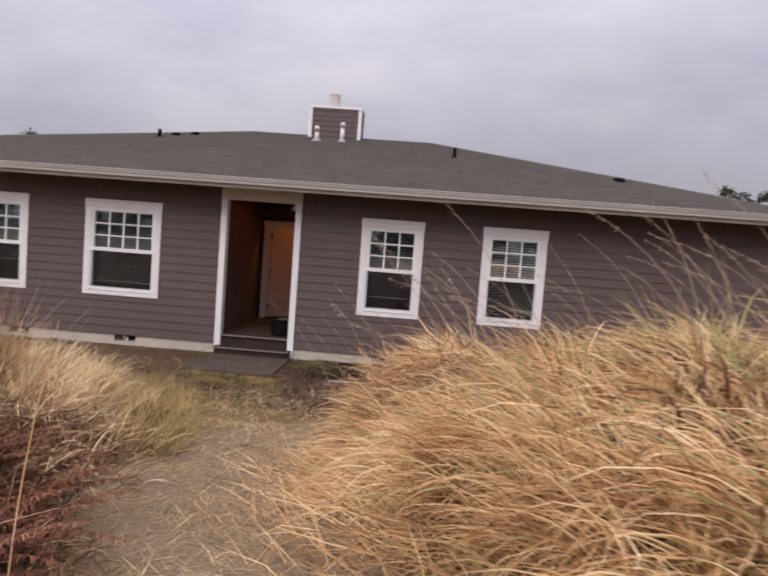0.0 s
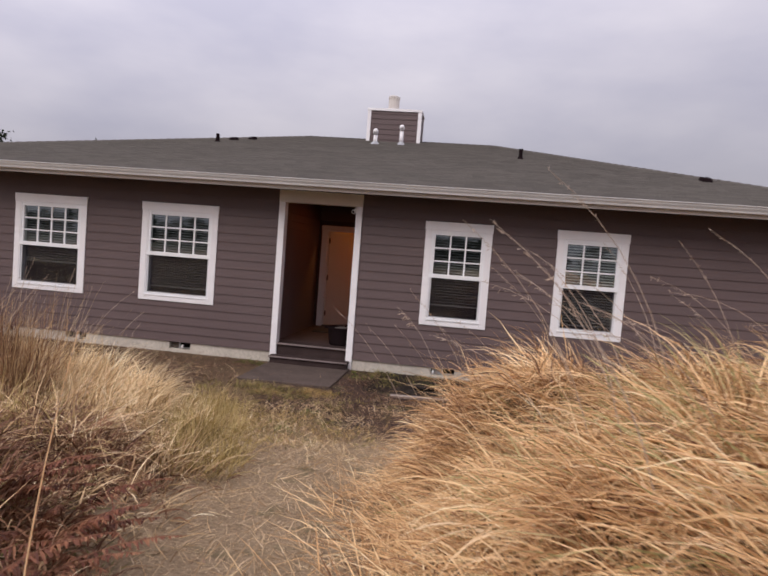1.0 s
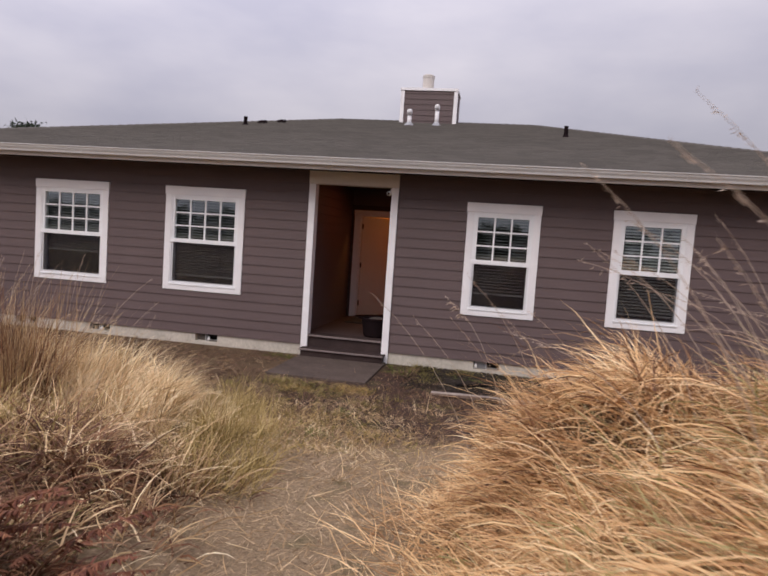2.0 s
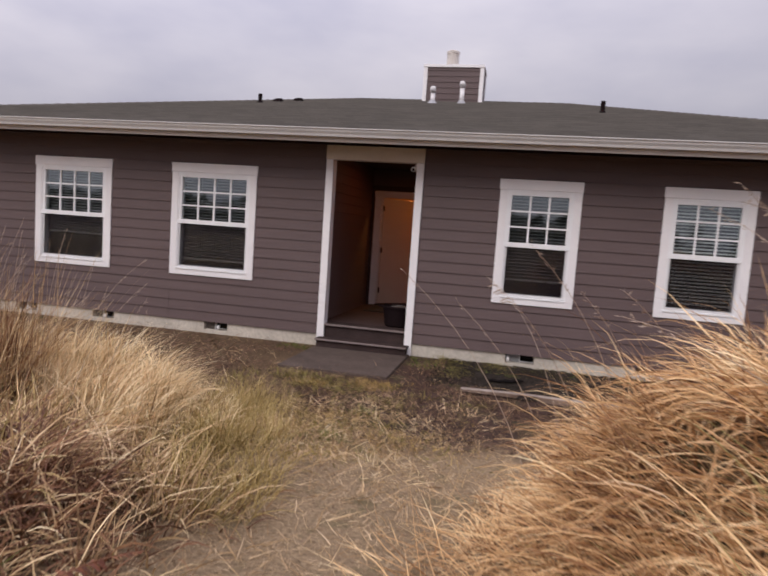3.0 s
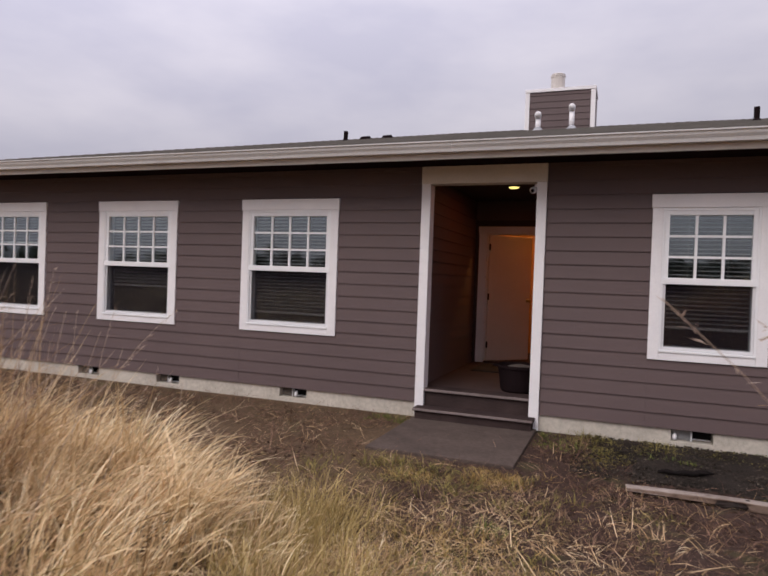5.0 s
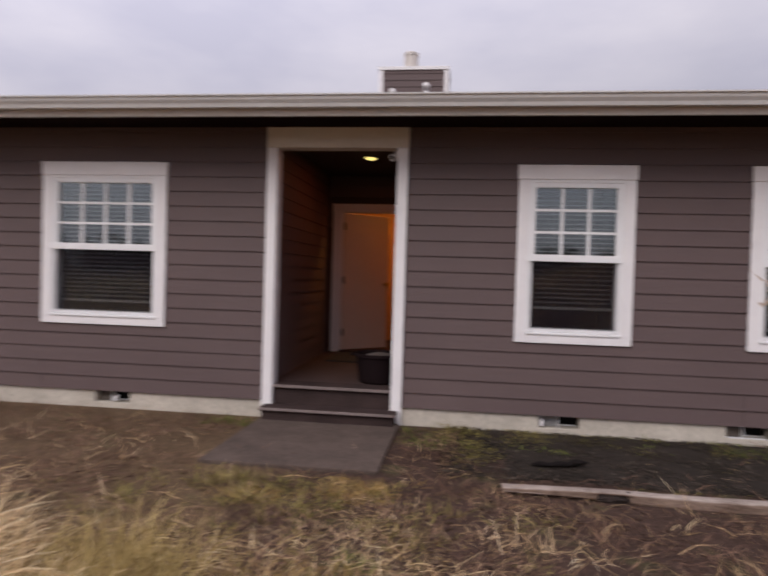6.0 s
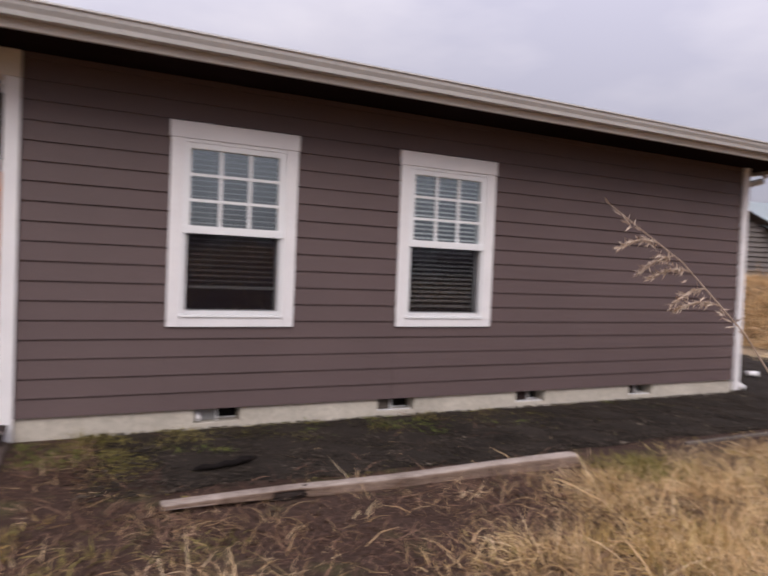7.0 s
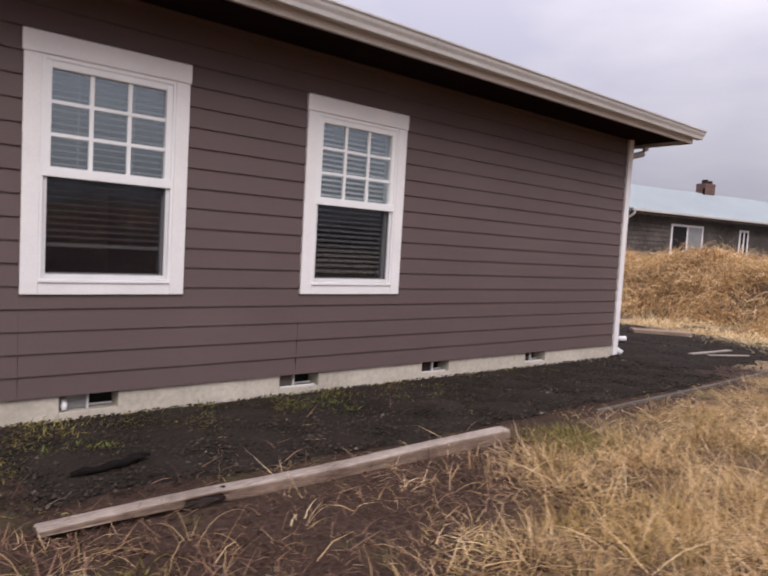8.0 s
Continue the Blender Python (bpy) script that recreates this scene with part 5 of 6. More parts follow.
def ribbon_mix(base, wind, share, flow):
    """Headings that are part outward from the tuft, part downwind."""
    wind = wind + flow
    vx, vy = (1 - share) * np.cos(base) + share * np.cos(wind), (1 - share) * np.sin(base) + share * np.sin(wind)
    return np.arctan2(vy, vx)


def grow(name, label, n_tufts, per, box4, density, length, width, lean, curl, material, seed, wind=2.9, share=0.55, radius=0.09, spread=0.45, segs=5, unruly=0.55, wave=0.0):
    """Tufts of blades; each tuft has a heading, height and slant of its own."""
    rng = np.random.default_rng(seed)
    c = scatter(rng, n_tufts, *box4, density)
    pts, out = tufts(rng, c, per, radius)
    own = np.repeat(rng.normal(0, unruly, n_tufts), per)
    tall = np.repeat(rng.uniform(0.6, 1.25, n_tufts), per)
    slant = np.repeat(rng.normal(0, 0.22, n_tufts), per)
    keep = (np.abs(pts[:, 0] - path_x(pts[:, 1])) > 0.28) | (pts[:, 1] > -4.0) | (length[1] < 0.35)
    pts, out, own, tall, slant = pts[keep], out[keep], own[keep], tall[keep], slant[keep]
    n = len(pts)
    ln = rng.uniform(*length, n) * tall * (0.45 + 0.55 * density(pts[:, 0], pts[:, 1]))
    wd = rng.uniform(*width, n)
    # hollows and crests where the wind has pressed the grass into clumps
    crest = np.sin(5.2 * pts[:, 0] + 2.1 * pts[:, 1] + 1.2 * np.sin(3.1 * pts[:, 1])) * np.sin(4.6 * pts[:, 1] - 1.9 * pts[:, 0] + 1.3 * np.sin(2.7 * pts[:, 0]))
    ln, slant = ln * (1 + 0.4 * wave * np.minimum(crest, 0.1)), slant - 0.3 * wave * crest
    flow = 0.9 * np.sin(2.1 * pts[:, 0] + 1.3 * pts[:, 1]) * np.sin(1.7 * pts[:, 1] - 0.8 * pts[:, 0] + 1.0) + own
    ob = blades(name, pts, ln, wd, ribbon_mix(out, wind, share, flow), lean + slant, curl, material, seed + 1, segs, spread)
    return tagged(ob, label, "grass", kind="stuff")


def d_right(x, y):
    r = np.minimum(((x - 5.0) / 2.3) ** 2 + ((y + 7.9) / 3.2) ** 2, ((x - 4.0) / 1.45) ** 2 + ((y + 6.0) / 1.55) ** 2)
    gaps = np.sin(7.3 * x + 2.1 * y + np.sin(3 * y)) * np.sin(6.1 * y - 3.2 * x + 1.4 * np.sin(2.3 * x))
    return np.clip(1.35 - r, 0, 1) * np.clip((x - path_x(y) - 0.78) / 0.55, 0, 1) * (0.7 + 0.3 * np.clip(2.2 * gaps + 0.6, -1, 1))


def d_left(x, y):
    edge = np.interp(y, [-8, -6, -4.9, -3.9, -3.1], [1.5, 1.5, 1.1, 0.75, 0.0])
    return np.clip((edge - x) / 0.95, 0, 1) * np.clip((-2.9 - y) / 0.35, 0, 1) * np.clip((y + 5.7) / 0.8, 0.0, 1)


def d_yard(x, y):
    edge = np.minimum(-2.79 + 0.53 * (x - 3.42), -1.72) + 0.12 * np.sin(4.1 * x) * np.sin(2.7 * y + 1)
    return np.clip(0.25 + (edge - y) / 0.55, 0, 1) * (y < edge + 0.1) * (y > -7) * np.clip((x - 3.0) / 0.6, 0, 1)


def d_west(x, y):
    return np.clip((path_x(y) - 0.2 - x) / 0.9, 0, 1)


def d_dock(x, y):
    return d_west(x, y) * (np.exp(-((x - 0.9) / 1.25) ** 2 - ((y + 8.4) / 1.1) ** 2) + 0.7 * np.exp(-((x - 0.75) / 0.6) ** 2 - ((y + 6.1) / 0.5) ** 2) + 0.8 * np.exp(-((x - 0.4) / 0.35) ** 2 - ((y + 5.7) / 0.35) ** 2) + 0.8 * np.exp(-((x + 0.1) / 1.0) ** 2 - ((y + 7.2) / 0.8) ** 2)) * (0.55 + 0.45 * np.sin(5 * x + 2 * y) * np.sin(4 * y - x))


WIND = radians(165)
# the mound east of the path: long strands combed over by the wind, lying in waves
grow("dune_grass", "tall golden dune grass combed over the mound by wind", 1500, 21, (2.4, 8.2, -11.4, -4.2), d_right, (0.28, 0.58), (0.005, 0.012), 0.85, 1.45, M_STRAW, 31, WIND, 0.7, 0.09, 0.4, 5, 0.7, wave=1.0)
grow("dune_grass", "long bleached strands lying over the grass mound", 430, 8, (2.4, 8.2, -11.2, -4.2), d_right, (0.35, 0.62), (0.006, 0.013), 0.9, 1.4, M_BLEACHED, 33, radians(185), 0.65, 0.08, 0.5, 7, 0.7, wave=1.0)
grow("dune_grass", "loose crossing straw lying like hay on the grass mound", 900, 9, (2.4, 8.2, -11.2, -4.2), d_right, (0.2, 0.46), (0.006, 0.012), 1.1, 0.5, M_STRAW, 35, radians(110), 0.2, 0.14, 1.6, 4, 1.2)
# dark base layer of dead leaves, its colour standing in for shaded gaps
grow("dune_grass", "dark brown dead leaves deepening the shade low in the mound", 330, 14, (2.5, 7.4, -11.0, -4.2), d_right, (0.2, 0.45), (0.008, 0.018), 0.9, 0.9, M_DOCK, 39, WIND, 0.5, 0.12, 0.9, 4, 0.8)
grow("dune_grass", "golden blades drooping over the path edge", 280, 13, (2.3, 4.2, -10.6, -6.2), lambda x, y: np.exp(-((x - path_x(y) - 1.24) / 0.25) ** 2), (0.3, 0.55), (0.005, 0.011), 0.75, 1.35, M_STRAW, 34, radians(190), 0.7, 0.08, 0.5, 6, 0.6)
grow("dune_grass", "golden strands over the flank of the mound by the path", 190, 13, (2.9, 4.3, -7.7, -5.9), d_right, (0.26, 0.5), (0.005, 0.011), 0.95, 1.1, M_STRAW, 32, radians(175), 0.6, 0.08, 0.6, 5, 0.7)
grow("green_blades", "pale green young blades in the dune grass", 210, 9, (3.0, 5.4, -9.8, -6.8), d_right, (0.3, 0.55), (0.007, 0.015), 0.85, 1.0, M_GREEN, 37, WIND, 0.6, 0.06, 0.5, 7)
grow("green_blades", "dull green blades in the clump beside the path", 40, 12, (-1.0, 0.8, -6.6, -5.0), lambda x, y: np.full_like(x, 0.9), (0.35, 0.6), (0.007, 0.014), 0.4, 1.2, M_OLIVE, 38, radians(20), 0.3, 0.07, 0.8, 6)
# west of the path
grow("dry_grass", "pale dry grass clump beside the path", 600, 30, (-6.5, 1.4, -6.2, -2.9), d_left, (0.35, 0.74), (0.005, 0.012), 0.35, 1.2, M_PALE, 41, radians(20), 0.55, 0.07, 0.45, 6, wave=0.7)
grow("dry_grass", "tangled straw-coloured grass on the dune west of the path", 780, 22, (-5, 2.9, -11.5, -5.4), lambda x, y: d_west(x, y) * (1 - 0.88 * np.exp(-((x - 0.9) / 1.7) ** 2 - ((y + 8.2) / 1.3) ** 2)), (0.3, 0.75), (0.005, 0.014), 0.7, 1.3, M_LITTER, 43, radians(20), 0.35, 0.1, 0.8, 5, 0.9, wave=0.7)
grow("dry_grass", "pale broken straw tangled through the west dune grass", 400, 13, (-3, 2.5, -10.4, -5.4), lambda x, y: d_west(x, y) * (1 - 0.93 * np.exp(-((x - 0.9) / 1.7) ** 2 - ((y + 8.2) / 1.3) ** 2)), (0.2, 0.6), (0.006, 0.014), 0.9, 1.0, M_PALE, 45, radians(-20), 0.3, 0.12, 1.3, 5, 1.2)
grow("dry_grass", "red-brown dead grass tangled among the shrubs", 900, 20, (-2.2, 2.6, -10.6, -5.2), d_dock, (0.3, 0.7), (0.006, 0.016), 0.7, 1.4, M_DOCK, 47, radians(20), 0.3, 0.1, 1.0, 5)
grow("dry_grass", "long bent straw strands west of the path", 150, 7, (-4, 2.3, -9.5, -5.6), d_west, (0.5, 0.95), (0.005, 0.01), 0.7, 1.5, M_BLEACHED, 46, radians(-20), 0.3, 0.1, 0.9, 7)
grow("green_blades", "low olive blades under the shrubs beside the path", 120, 14, (0.2, 2.6, -9.6, -7.0), d_west, (0.12, 0.32), (0.005, 0.01), 0.6, 1.0, M_FRESH, 40, radians(0), 0.3, 0.08, 1.0, 4)
grow("green_blades", "yellow-olive blades at the edge of the dry clump", 210, 14, (-0.8, 1.6, -5.9, -3.0), lambda x, y: np.exp(-((x - 0.72 + 0.35 * (y + 4.2)) / 0.42) ** 2), (0.2, 0.5), (0.004, 0.009), 0.35, 1.0, M_OLIVE, 36, radians(10), 0.4, 0.06, 0.7, 5)
grow("dry_grass", "bleached strands in the pale clump beside the path", 260, 9, (-6.0, 1.2, -6.0, -2.9), d_left, (0.35, 0.7), (0.005, 0.01), 0.45, 1.35, M_BLEACHED, 42, radians(20), 0.5, 0.08, 0.7, 6)
grow("dry_grass", "tall red-brown dead grass at the back of the pale clump", 44, 16, (-1.5, -0.55, -5.35, -4.75), lambda x, y: np.full_like(x, 0.9), (0.85, 1.2), (0.005, 0.011), 0.12, 0.4, M_DOCK, 48, radians(10), 0.3, 0.08, 0.9, 6)
grow("dry_grass", "tall straw-coloured grass at the back of the pale clump", 50, 18, (-1.6, -0.6, -5.4, -4.7), lambda x, y: np.full_like(x, 0.9), (0.85, 1.2), (0.005, 0.010), 0.15, 0.5, M_LITTER, 49, radians(10), 0.3, 0.08, 0.9, 6)
# low grass of the yard and the dune behind the gravel
def d_clumpy(x, y):
    """The yard's cover, gathered into uneven clumps with soil between."""
    lumps = np.sin(3.7 * x + 1.9 * y + np.sin(2.1 * y)) * np.sin(4.3 * y - 1.6 * x + 1.3 * np.sin(1.7 * x))
    return d_yard(x, y) * np.clip(0.75 + 0.55 * lumps, 0.3, 1)


grow("yard_grass", "matted straw-coloured grass in the yard", 4500, 16, (3.0, 12.0, -6.0, -1.65), d_clumpy, (0.1, 0.3), (0.0025, 0.006), 1.1, 0.5, M_YARD, 51, WIND, 0.4, 0.1, 1.1, 3, 1.0)
grow("yard_grass", "golden and brown tufts in the low yard grass", 1500, 15, (3.0, 11.0, -6.0, -1.65), d_clumpy, (0.12, 0.32), (0.003, 0.007), 0.95, 0.6, M_YARD, 53, WIND, 0.5, 0.07, 0.7, 4, 1.0)
grow("yard_grass", "flattened pale strands over the low yard grass", 330, 7, (3.2, 10.0, -6.0, -1.7), d_yard, (0.2, 0.45), (0.004, 0.008), 1.2, 0.4, M_BLEACHED, 56, WIND, 0.4, 0.1, 1.2, 4, 1.0)
grow("yard_grass", "olive green blades in the low yard grass", 300, 14, (3.4, 9.0, -5.0, -1.65), d_clumpy, (0.1, 0.26), (0.004, 0.008), 0.6, 1.0, M_OLIVE, 54, WIND, 0.3, 0.05, 1.0, 4, 0.9)
grow("dune_grass", "golden dune grass on the bank beyond the gravel", 1400, 20, (13.0, 23.5, -7, 9), lambda x, y: np.clip((x - 14.3 - 0.3 * np.clip(y, -4, 8)) / 0.5, 0, 1) * np.clip(1.5 - (x - 14.6) / 7, 0.15, 1), (0.45, 0.85), (0.01, 0.022), 0.7, 1.7, M_YARD, 61, radians(200), 0.6, 0.16, 0.5, 4, 0.7)
grow("dune_grass", "bleached strands on the bank beyond the gravel", 520, 10, (13.2, 21.5, -6, 9), lambda x, y: np.clip((x - 14.4 - 0.3 * np.clip(y, -4, 8)) / 0.5, 0, 1), (0.4, 0.85), (0.01, 0.02), 0.7, 1.8, M_BLEACHED, 63, radians(210), 0.6, 0.14, 0.6, 4)
grow("dune_grass", "straw spilling from the bank onto the gravel edge", 420, 14, (11.4, 16.5, -2.6, 3.0), lambda x, y: np.exp(-((x - 13.9 - 0.3 * y) / 0.75) ** 2) * (y < 2.6), (0.15, 0.4), (0.006, 0.012), 1.0, 0.7, M_PALE, 60, WIND, 0.4, 0.14, 1.2, 4, 1.0)
grow("dune_grass", "dune grass over the sand east and south of the mound", 1900, 12, (7.0, 24, -20, -4.0), lambda x, y: np.clip((np.hypot((x - 5.0) / 2.3, (y + 7.9) / 3.2) - 0.9) * 3, 0, 1) * np.clip(1.2 - (x - 8) / 16, 0.2, 1), (0.35, 0.75), (0.009, 0.02), 0.75, 1.2, M_STRAW, 67, WIND, 0.6, 0.26, 0.6, 3)
grow("dune_grass", "dune grass over the sand south of the path", 1100, 12, (-6, 8, -18, -11.2), lambda x, y: np.clip(np.abs(x - 3.3) - 0.5, 0.05, 1), (0.35, 0.75), (0.009, 0.02), 0.75, 1.2, M_PALE, 70, WIND, 0.6, 0.26, 0.6, 3)
grow("dune_grass", "dune grass over the sand west of the yard", 1500, 12, (-20, -4.8, -18, -2.6), lambda x, y: np.clip(1.1 + (x + 5) / 18, 0.2, 1), (0.35, 0.75), (0.009, 0.02), 0.75, 1.2, M_PALE, 69, WIND, 0.6, 0.26, 0.6, 3)
grow("yard_grass", "short matted straw tufts at the end of the path", 420, 14, (-1.0, 3.6, -5.4, -2.6), lambda x, y: np.exp(-((x - 0.9) / 1.2) ** 2 - ((y + 4.0) / 0.8) ** 2), (0.08, 0.26), (0.003, 0.008), 1.05, 0.8, M_LITTER, 55, WIND, 0.3, 0.08, 1.2, 4)
grow("weed_tufts", "yellow-green weed tufts before the entry pad", 150, 26, (-2.5, 3.2, -4.6, -1.7), lambda x, y: np.exp(-((x - 0.7) / 1.1) ** 2 - ((y + 2.1) / 0.5) ** 2) + 0.7 * np.exp(-((x - 1.4) / 0.8) ** 2 - ((y + 3.6) / 1.0) ** 2), (0.06, 0.2), (0.004, 0.01), 0.6, 1.0, M_MOSS, 65, WIND, 0.2, 0.05, 1.0, 4)


grow("brown_tufts", "low tangled brown grass tufts on the bare soil", 620, 13, (-7, 5.2, -3.9, -0.3), lambda x, y: np.clip(0.35 + 0.9 * np.sin(4.1 * x + 1.3 * np.sin(3 * y)) * np.sin(4.7 * y + 1.1 * x), 0, 1) * np.where((x > -0.15) & (x < 1.5) & (y > -1.7), 0.0, 1.0) * np.where((x > 1.8) & (y > -1.85), 0.0, 1.0), (0.06, 0.2), (0.003, 0.007), 0.95, 0.8, M_BROWN, 87, WIND, 0.3, 0.07, 1.2, 4, 1.2)
grow("brown_tufts", "low tangled straw tufts on the bare soil", 300, 11, (-7, 5.2, -4.2, -1.7), lambda x, y: np.clip(0.25 + 0.9 * np.sin(3.3 * x + 2 + 1.3 * np.sin(2.2 * y)) * np.sin(3.9 * y - 1.4 * x), 0, 1) * np.where((x > 1.8) & (y > -1.85), 0.0, 1.0), (0.08, 0.24), (0.003, 0.006), 1.0, 0.7, M_LITTER, 88, WIND, 0.3, 0.08, 1.2, 4, 1.2)

grow("straw_loops", "pale curled straw strands on the brown soil", 95, 4, (0.6, 4.6, -3.6, -1.9), lambda x, y: np.clip(0.3 + np.sin(2.7 * x + y) * np.sin(3.1 * y - 0.7 * x), 0.05, 1), (0.16, 0.38), (0.0025, 0.0045), 0.8, 1.8, M_LITTER, 93, WIND, 0.1, 0.05, 1.5, 7, 1.5)
grow("yard_grass", "upright pale tufts in the low yard grass", 130, 12, (3.6, 6.5, -4.8, -2.9), d_yard, (0.16, 0.36), (0.003, 0.006), 0.3, 0.5, M_YARD, 95, WIND, 0.2, 0.035, 0.9, 4, 0.9)
for cx, cy, rx, ry, seed in ((4.6, -3.05, 0.4, 0.25, 97), (5.5, -2.1, 0.35, 0.2, 99)):
    grow("weed_tufts", "yellow-green low growth in the yard grass", 45, 20, (cx - rx, cx + rx, cy - ry, cy + ry), lambda x, y: np.full_like(x, 0.9), (0.06, 0.18), (0.004, 0.009), 0.6, 0.9, M_YELLOW if cx < 5 else M_MOSS, seed, WIND, 0.2, 0.06, 1.0, 4)


def make_clods():
    """Small lumps of dark soil and rotten bark on the bare ground."""
    rng = np.random.default_rng(83)
    n = 2600
    x, y = rng.uniform(-5, 5.2, n), rng.uniform(-3.6, -1.75, n)
    keep = rng.random(n) < np.clip(0.4 + np.sin(2.9 * x) * np.sin(3.7 * y + x), 0.05, 1)
    x, y = x[keep], y[keep]
    n = len(x)
    s = rng.uniform(0.006, 0.02, n)
    octa = np.array([(1, 0, 0), (-1, 0, 0), (0, 1, 0), (0, -1, 0), (0, 0, 0.55), (0, 0, -0.5)], float)
    faces = np.array([(0, 2, 4), (2, 1, 4), (1, 3, 4), (3, 0, 4), (2, 0, 5), (1, 2, 5), (3, 1, 5), (0, 3, 5)])
    v = octa[None] * s[:, None, None] * rng.uniform(0.6, 1.4, (n, 6, 1))
    verts = (v + np.stack([x, y, height(x, y) + 0.2 * s], -1)[:, None, :]).reshape(-1, 3)
    loops = (faces[None] + (np.arange(n) * 6)[:, None, None]).reshape(-1)
    ob = raw_mesh("soil_clods", verts, loops, np.arange(8 * n) * 3, M_CLOD)
    tagged(ob, "small dark brown clods of soil and bark", "soil", kind="stuff")


make_clods()


def make_tussocks():
    """Small drooping straw tufts standing on the bare soil."""
    rng = np.random.default_rng(58)
    spots = [(3.25, -2.17), (4.11, -1.85), (3.79, -2.68), (4.63, -2.33), (2.09, -2.55), (2.43, -2.64), (2.61, -2.67), (1.5, -2.62), (-0.55, -1.6), (0.55, -3.2), (1.85, -3.0), (4.55, -1.76), (4.58, -1.78), (4.6, -1.77)]
    spots += [(rng.uniform(-3.5, 4.4), rng.uniform(-3.6, -1.9)) for k in range(14)]
    for k, (x, y) in enumerate(spots):
        n = int(rng.integers(8, 17))
        pts = np.array([(x, y)]) + rng.normal(0, 0.025, (n, 2))
        ob = blades("straw_tuft", pts, rng.uniform(0.08, 0.24, n), rng.uniform(0.003, 0.0055, n), rng.normal(k * 1.7, 0.9, n), 0.75, 1.5, M_BLEACHED if k % 3 else M_PALE, 580 + k, 6, 0.4)
        tagged(ob, "small drooping tuft of pale straw on brown soil", "grass tuft", "straw tufts")


make_tussocks()
grow("weed_tufts", "yellow straw and weeds at the end of the path", 210, 18, (-1.2, 3.2, -4.8, -2.7), lambda x, y: np.exp(-((x - 1.1) / 1.2) ** 2 - ((y + 3.7) / 0.7) ** 2) * np.clip(0.6 + 0.7 * np.sin(4 * x + y) * np.sin(5 * y - x), 0.05, 1), (0.06, 0.2), (0.003, 0.008), 0.9, 0.8, M_YELLOW, 89, WIND, 0.3, 0.07, 1.0, 4)
grow("weed_tufts", "bright yellow weed tufts along the pad edge", 70, 26, (0.4, 1.65, -2.2, -1.66), lambda x, y: np.clip(0.2 + 1.6 * np.sin(5.3 * x + 1.2) * np.sin(7 * y + 2 * x), 0.03, 1), (0.04, 0.12), (0.004, 0.009), 0.5, 1.0, M_YELLOW, 66, WIND, 0.2, 0.05, 1.0, 4)
grow("weed_tufts", "yellow-green weeds beside the log end", 24, 22, (5.2, 5.8, -2.0, -1.7), lambda x, y: np.full_like(x, 0.9), (0.05, 0.14), (0.004, 0.009), 0.6, 1.0, M_MOSS, 64, WIND, 0.2, 0.05, 1.0, 4)
grow("weed_tufts", "yellow-green weeds along the foundation wall", 110, 22, (1.45, 7.0, -0.5, -0.06), lambda x, y: np.clip(np.sin(2.9 * x) * np.sin(5.3 * x + 1) + 0.35, 0, 1) * np.clip(1.2 - (x - 1.4) / 4.5, 0.2, 1), (0.03, 0.12), (0.004, 0.01), 0.6, 1.1, M_MOSS, 62, radians(-90), 0.3, 0.06, 1.0, 4)
grow("weed_tufts", "green leafy weeds along the foundation wall", 150, 18, (1.45, 7.5, -0.75, -0.06), lambda x, y: np.clip(np.sin(2.3 * x + 0.8) * np.sin(4.1 * x + 3 * y) + 0.25, 0, 1) * np.clip(1.2 - (x - 1.4) / 5, 0.2, 1), (0.03, 0.1), (0.007, 0.016), 0.7, 1.0, M_FRESH, 74, radians(-90), 0.3, 0.05, 1.2, 3)
grow("weed_tufts", "green weeds in the corner beside the step casing", 30, 20, (-0.45, -0.05, -0.4, -0.05), lambda x, y: np.full_like(x, 0.9), (0.04, 0.12), (0.005, 0.01), 0.6, 1.0, M_FRESH, 76, radians(-90), 0.2, 0.04, 1.2, 4)
for cx, cy, rx, ry, count, seed in ((1.34, -3.88, 0.22, 0.14, 20, 68), (1.47, -3.04, 0.13, 0.09, 12, 166), (2.42, -2.25, 0.14, 0.06, 9, 168)):
    grow("weed_tufts", "fresh green weeds on the path end" if cx < 2 else "yellow-green weeds on the soil before the log", count, 24, (cx - rx, cx + rx, cy - ry, cy + ry), lambda x, y: np.full_like(x, 0.9), (0.04, 0.11), (0.005, 0.011), 0.7, 1.0, M_FRESH if cx < 2 else M_MOSS, seed, WIND, 0.2, 0.05, 1.0, 4)


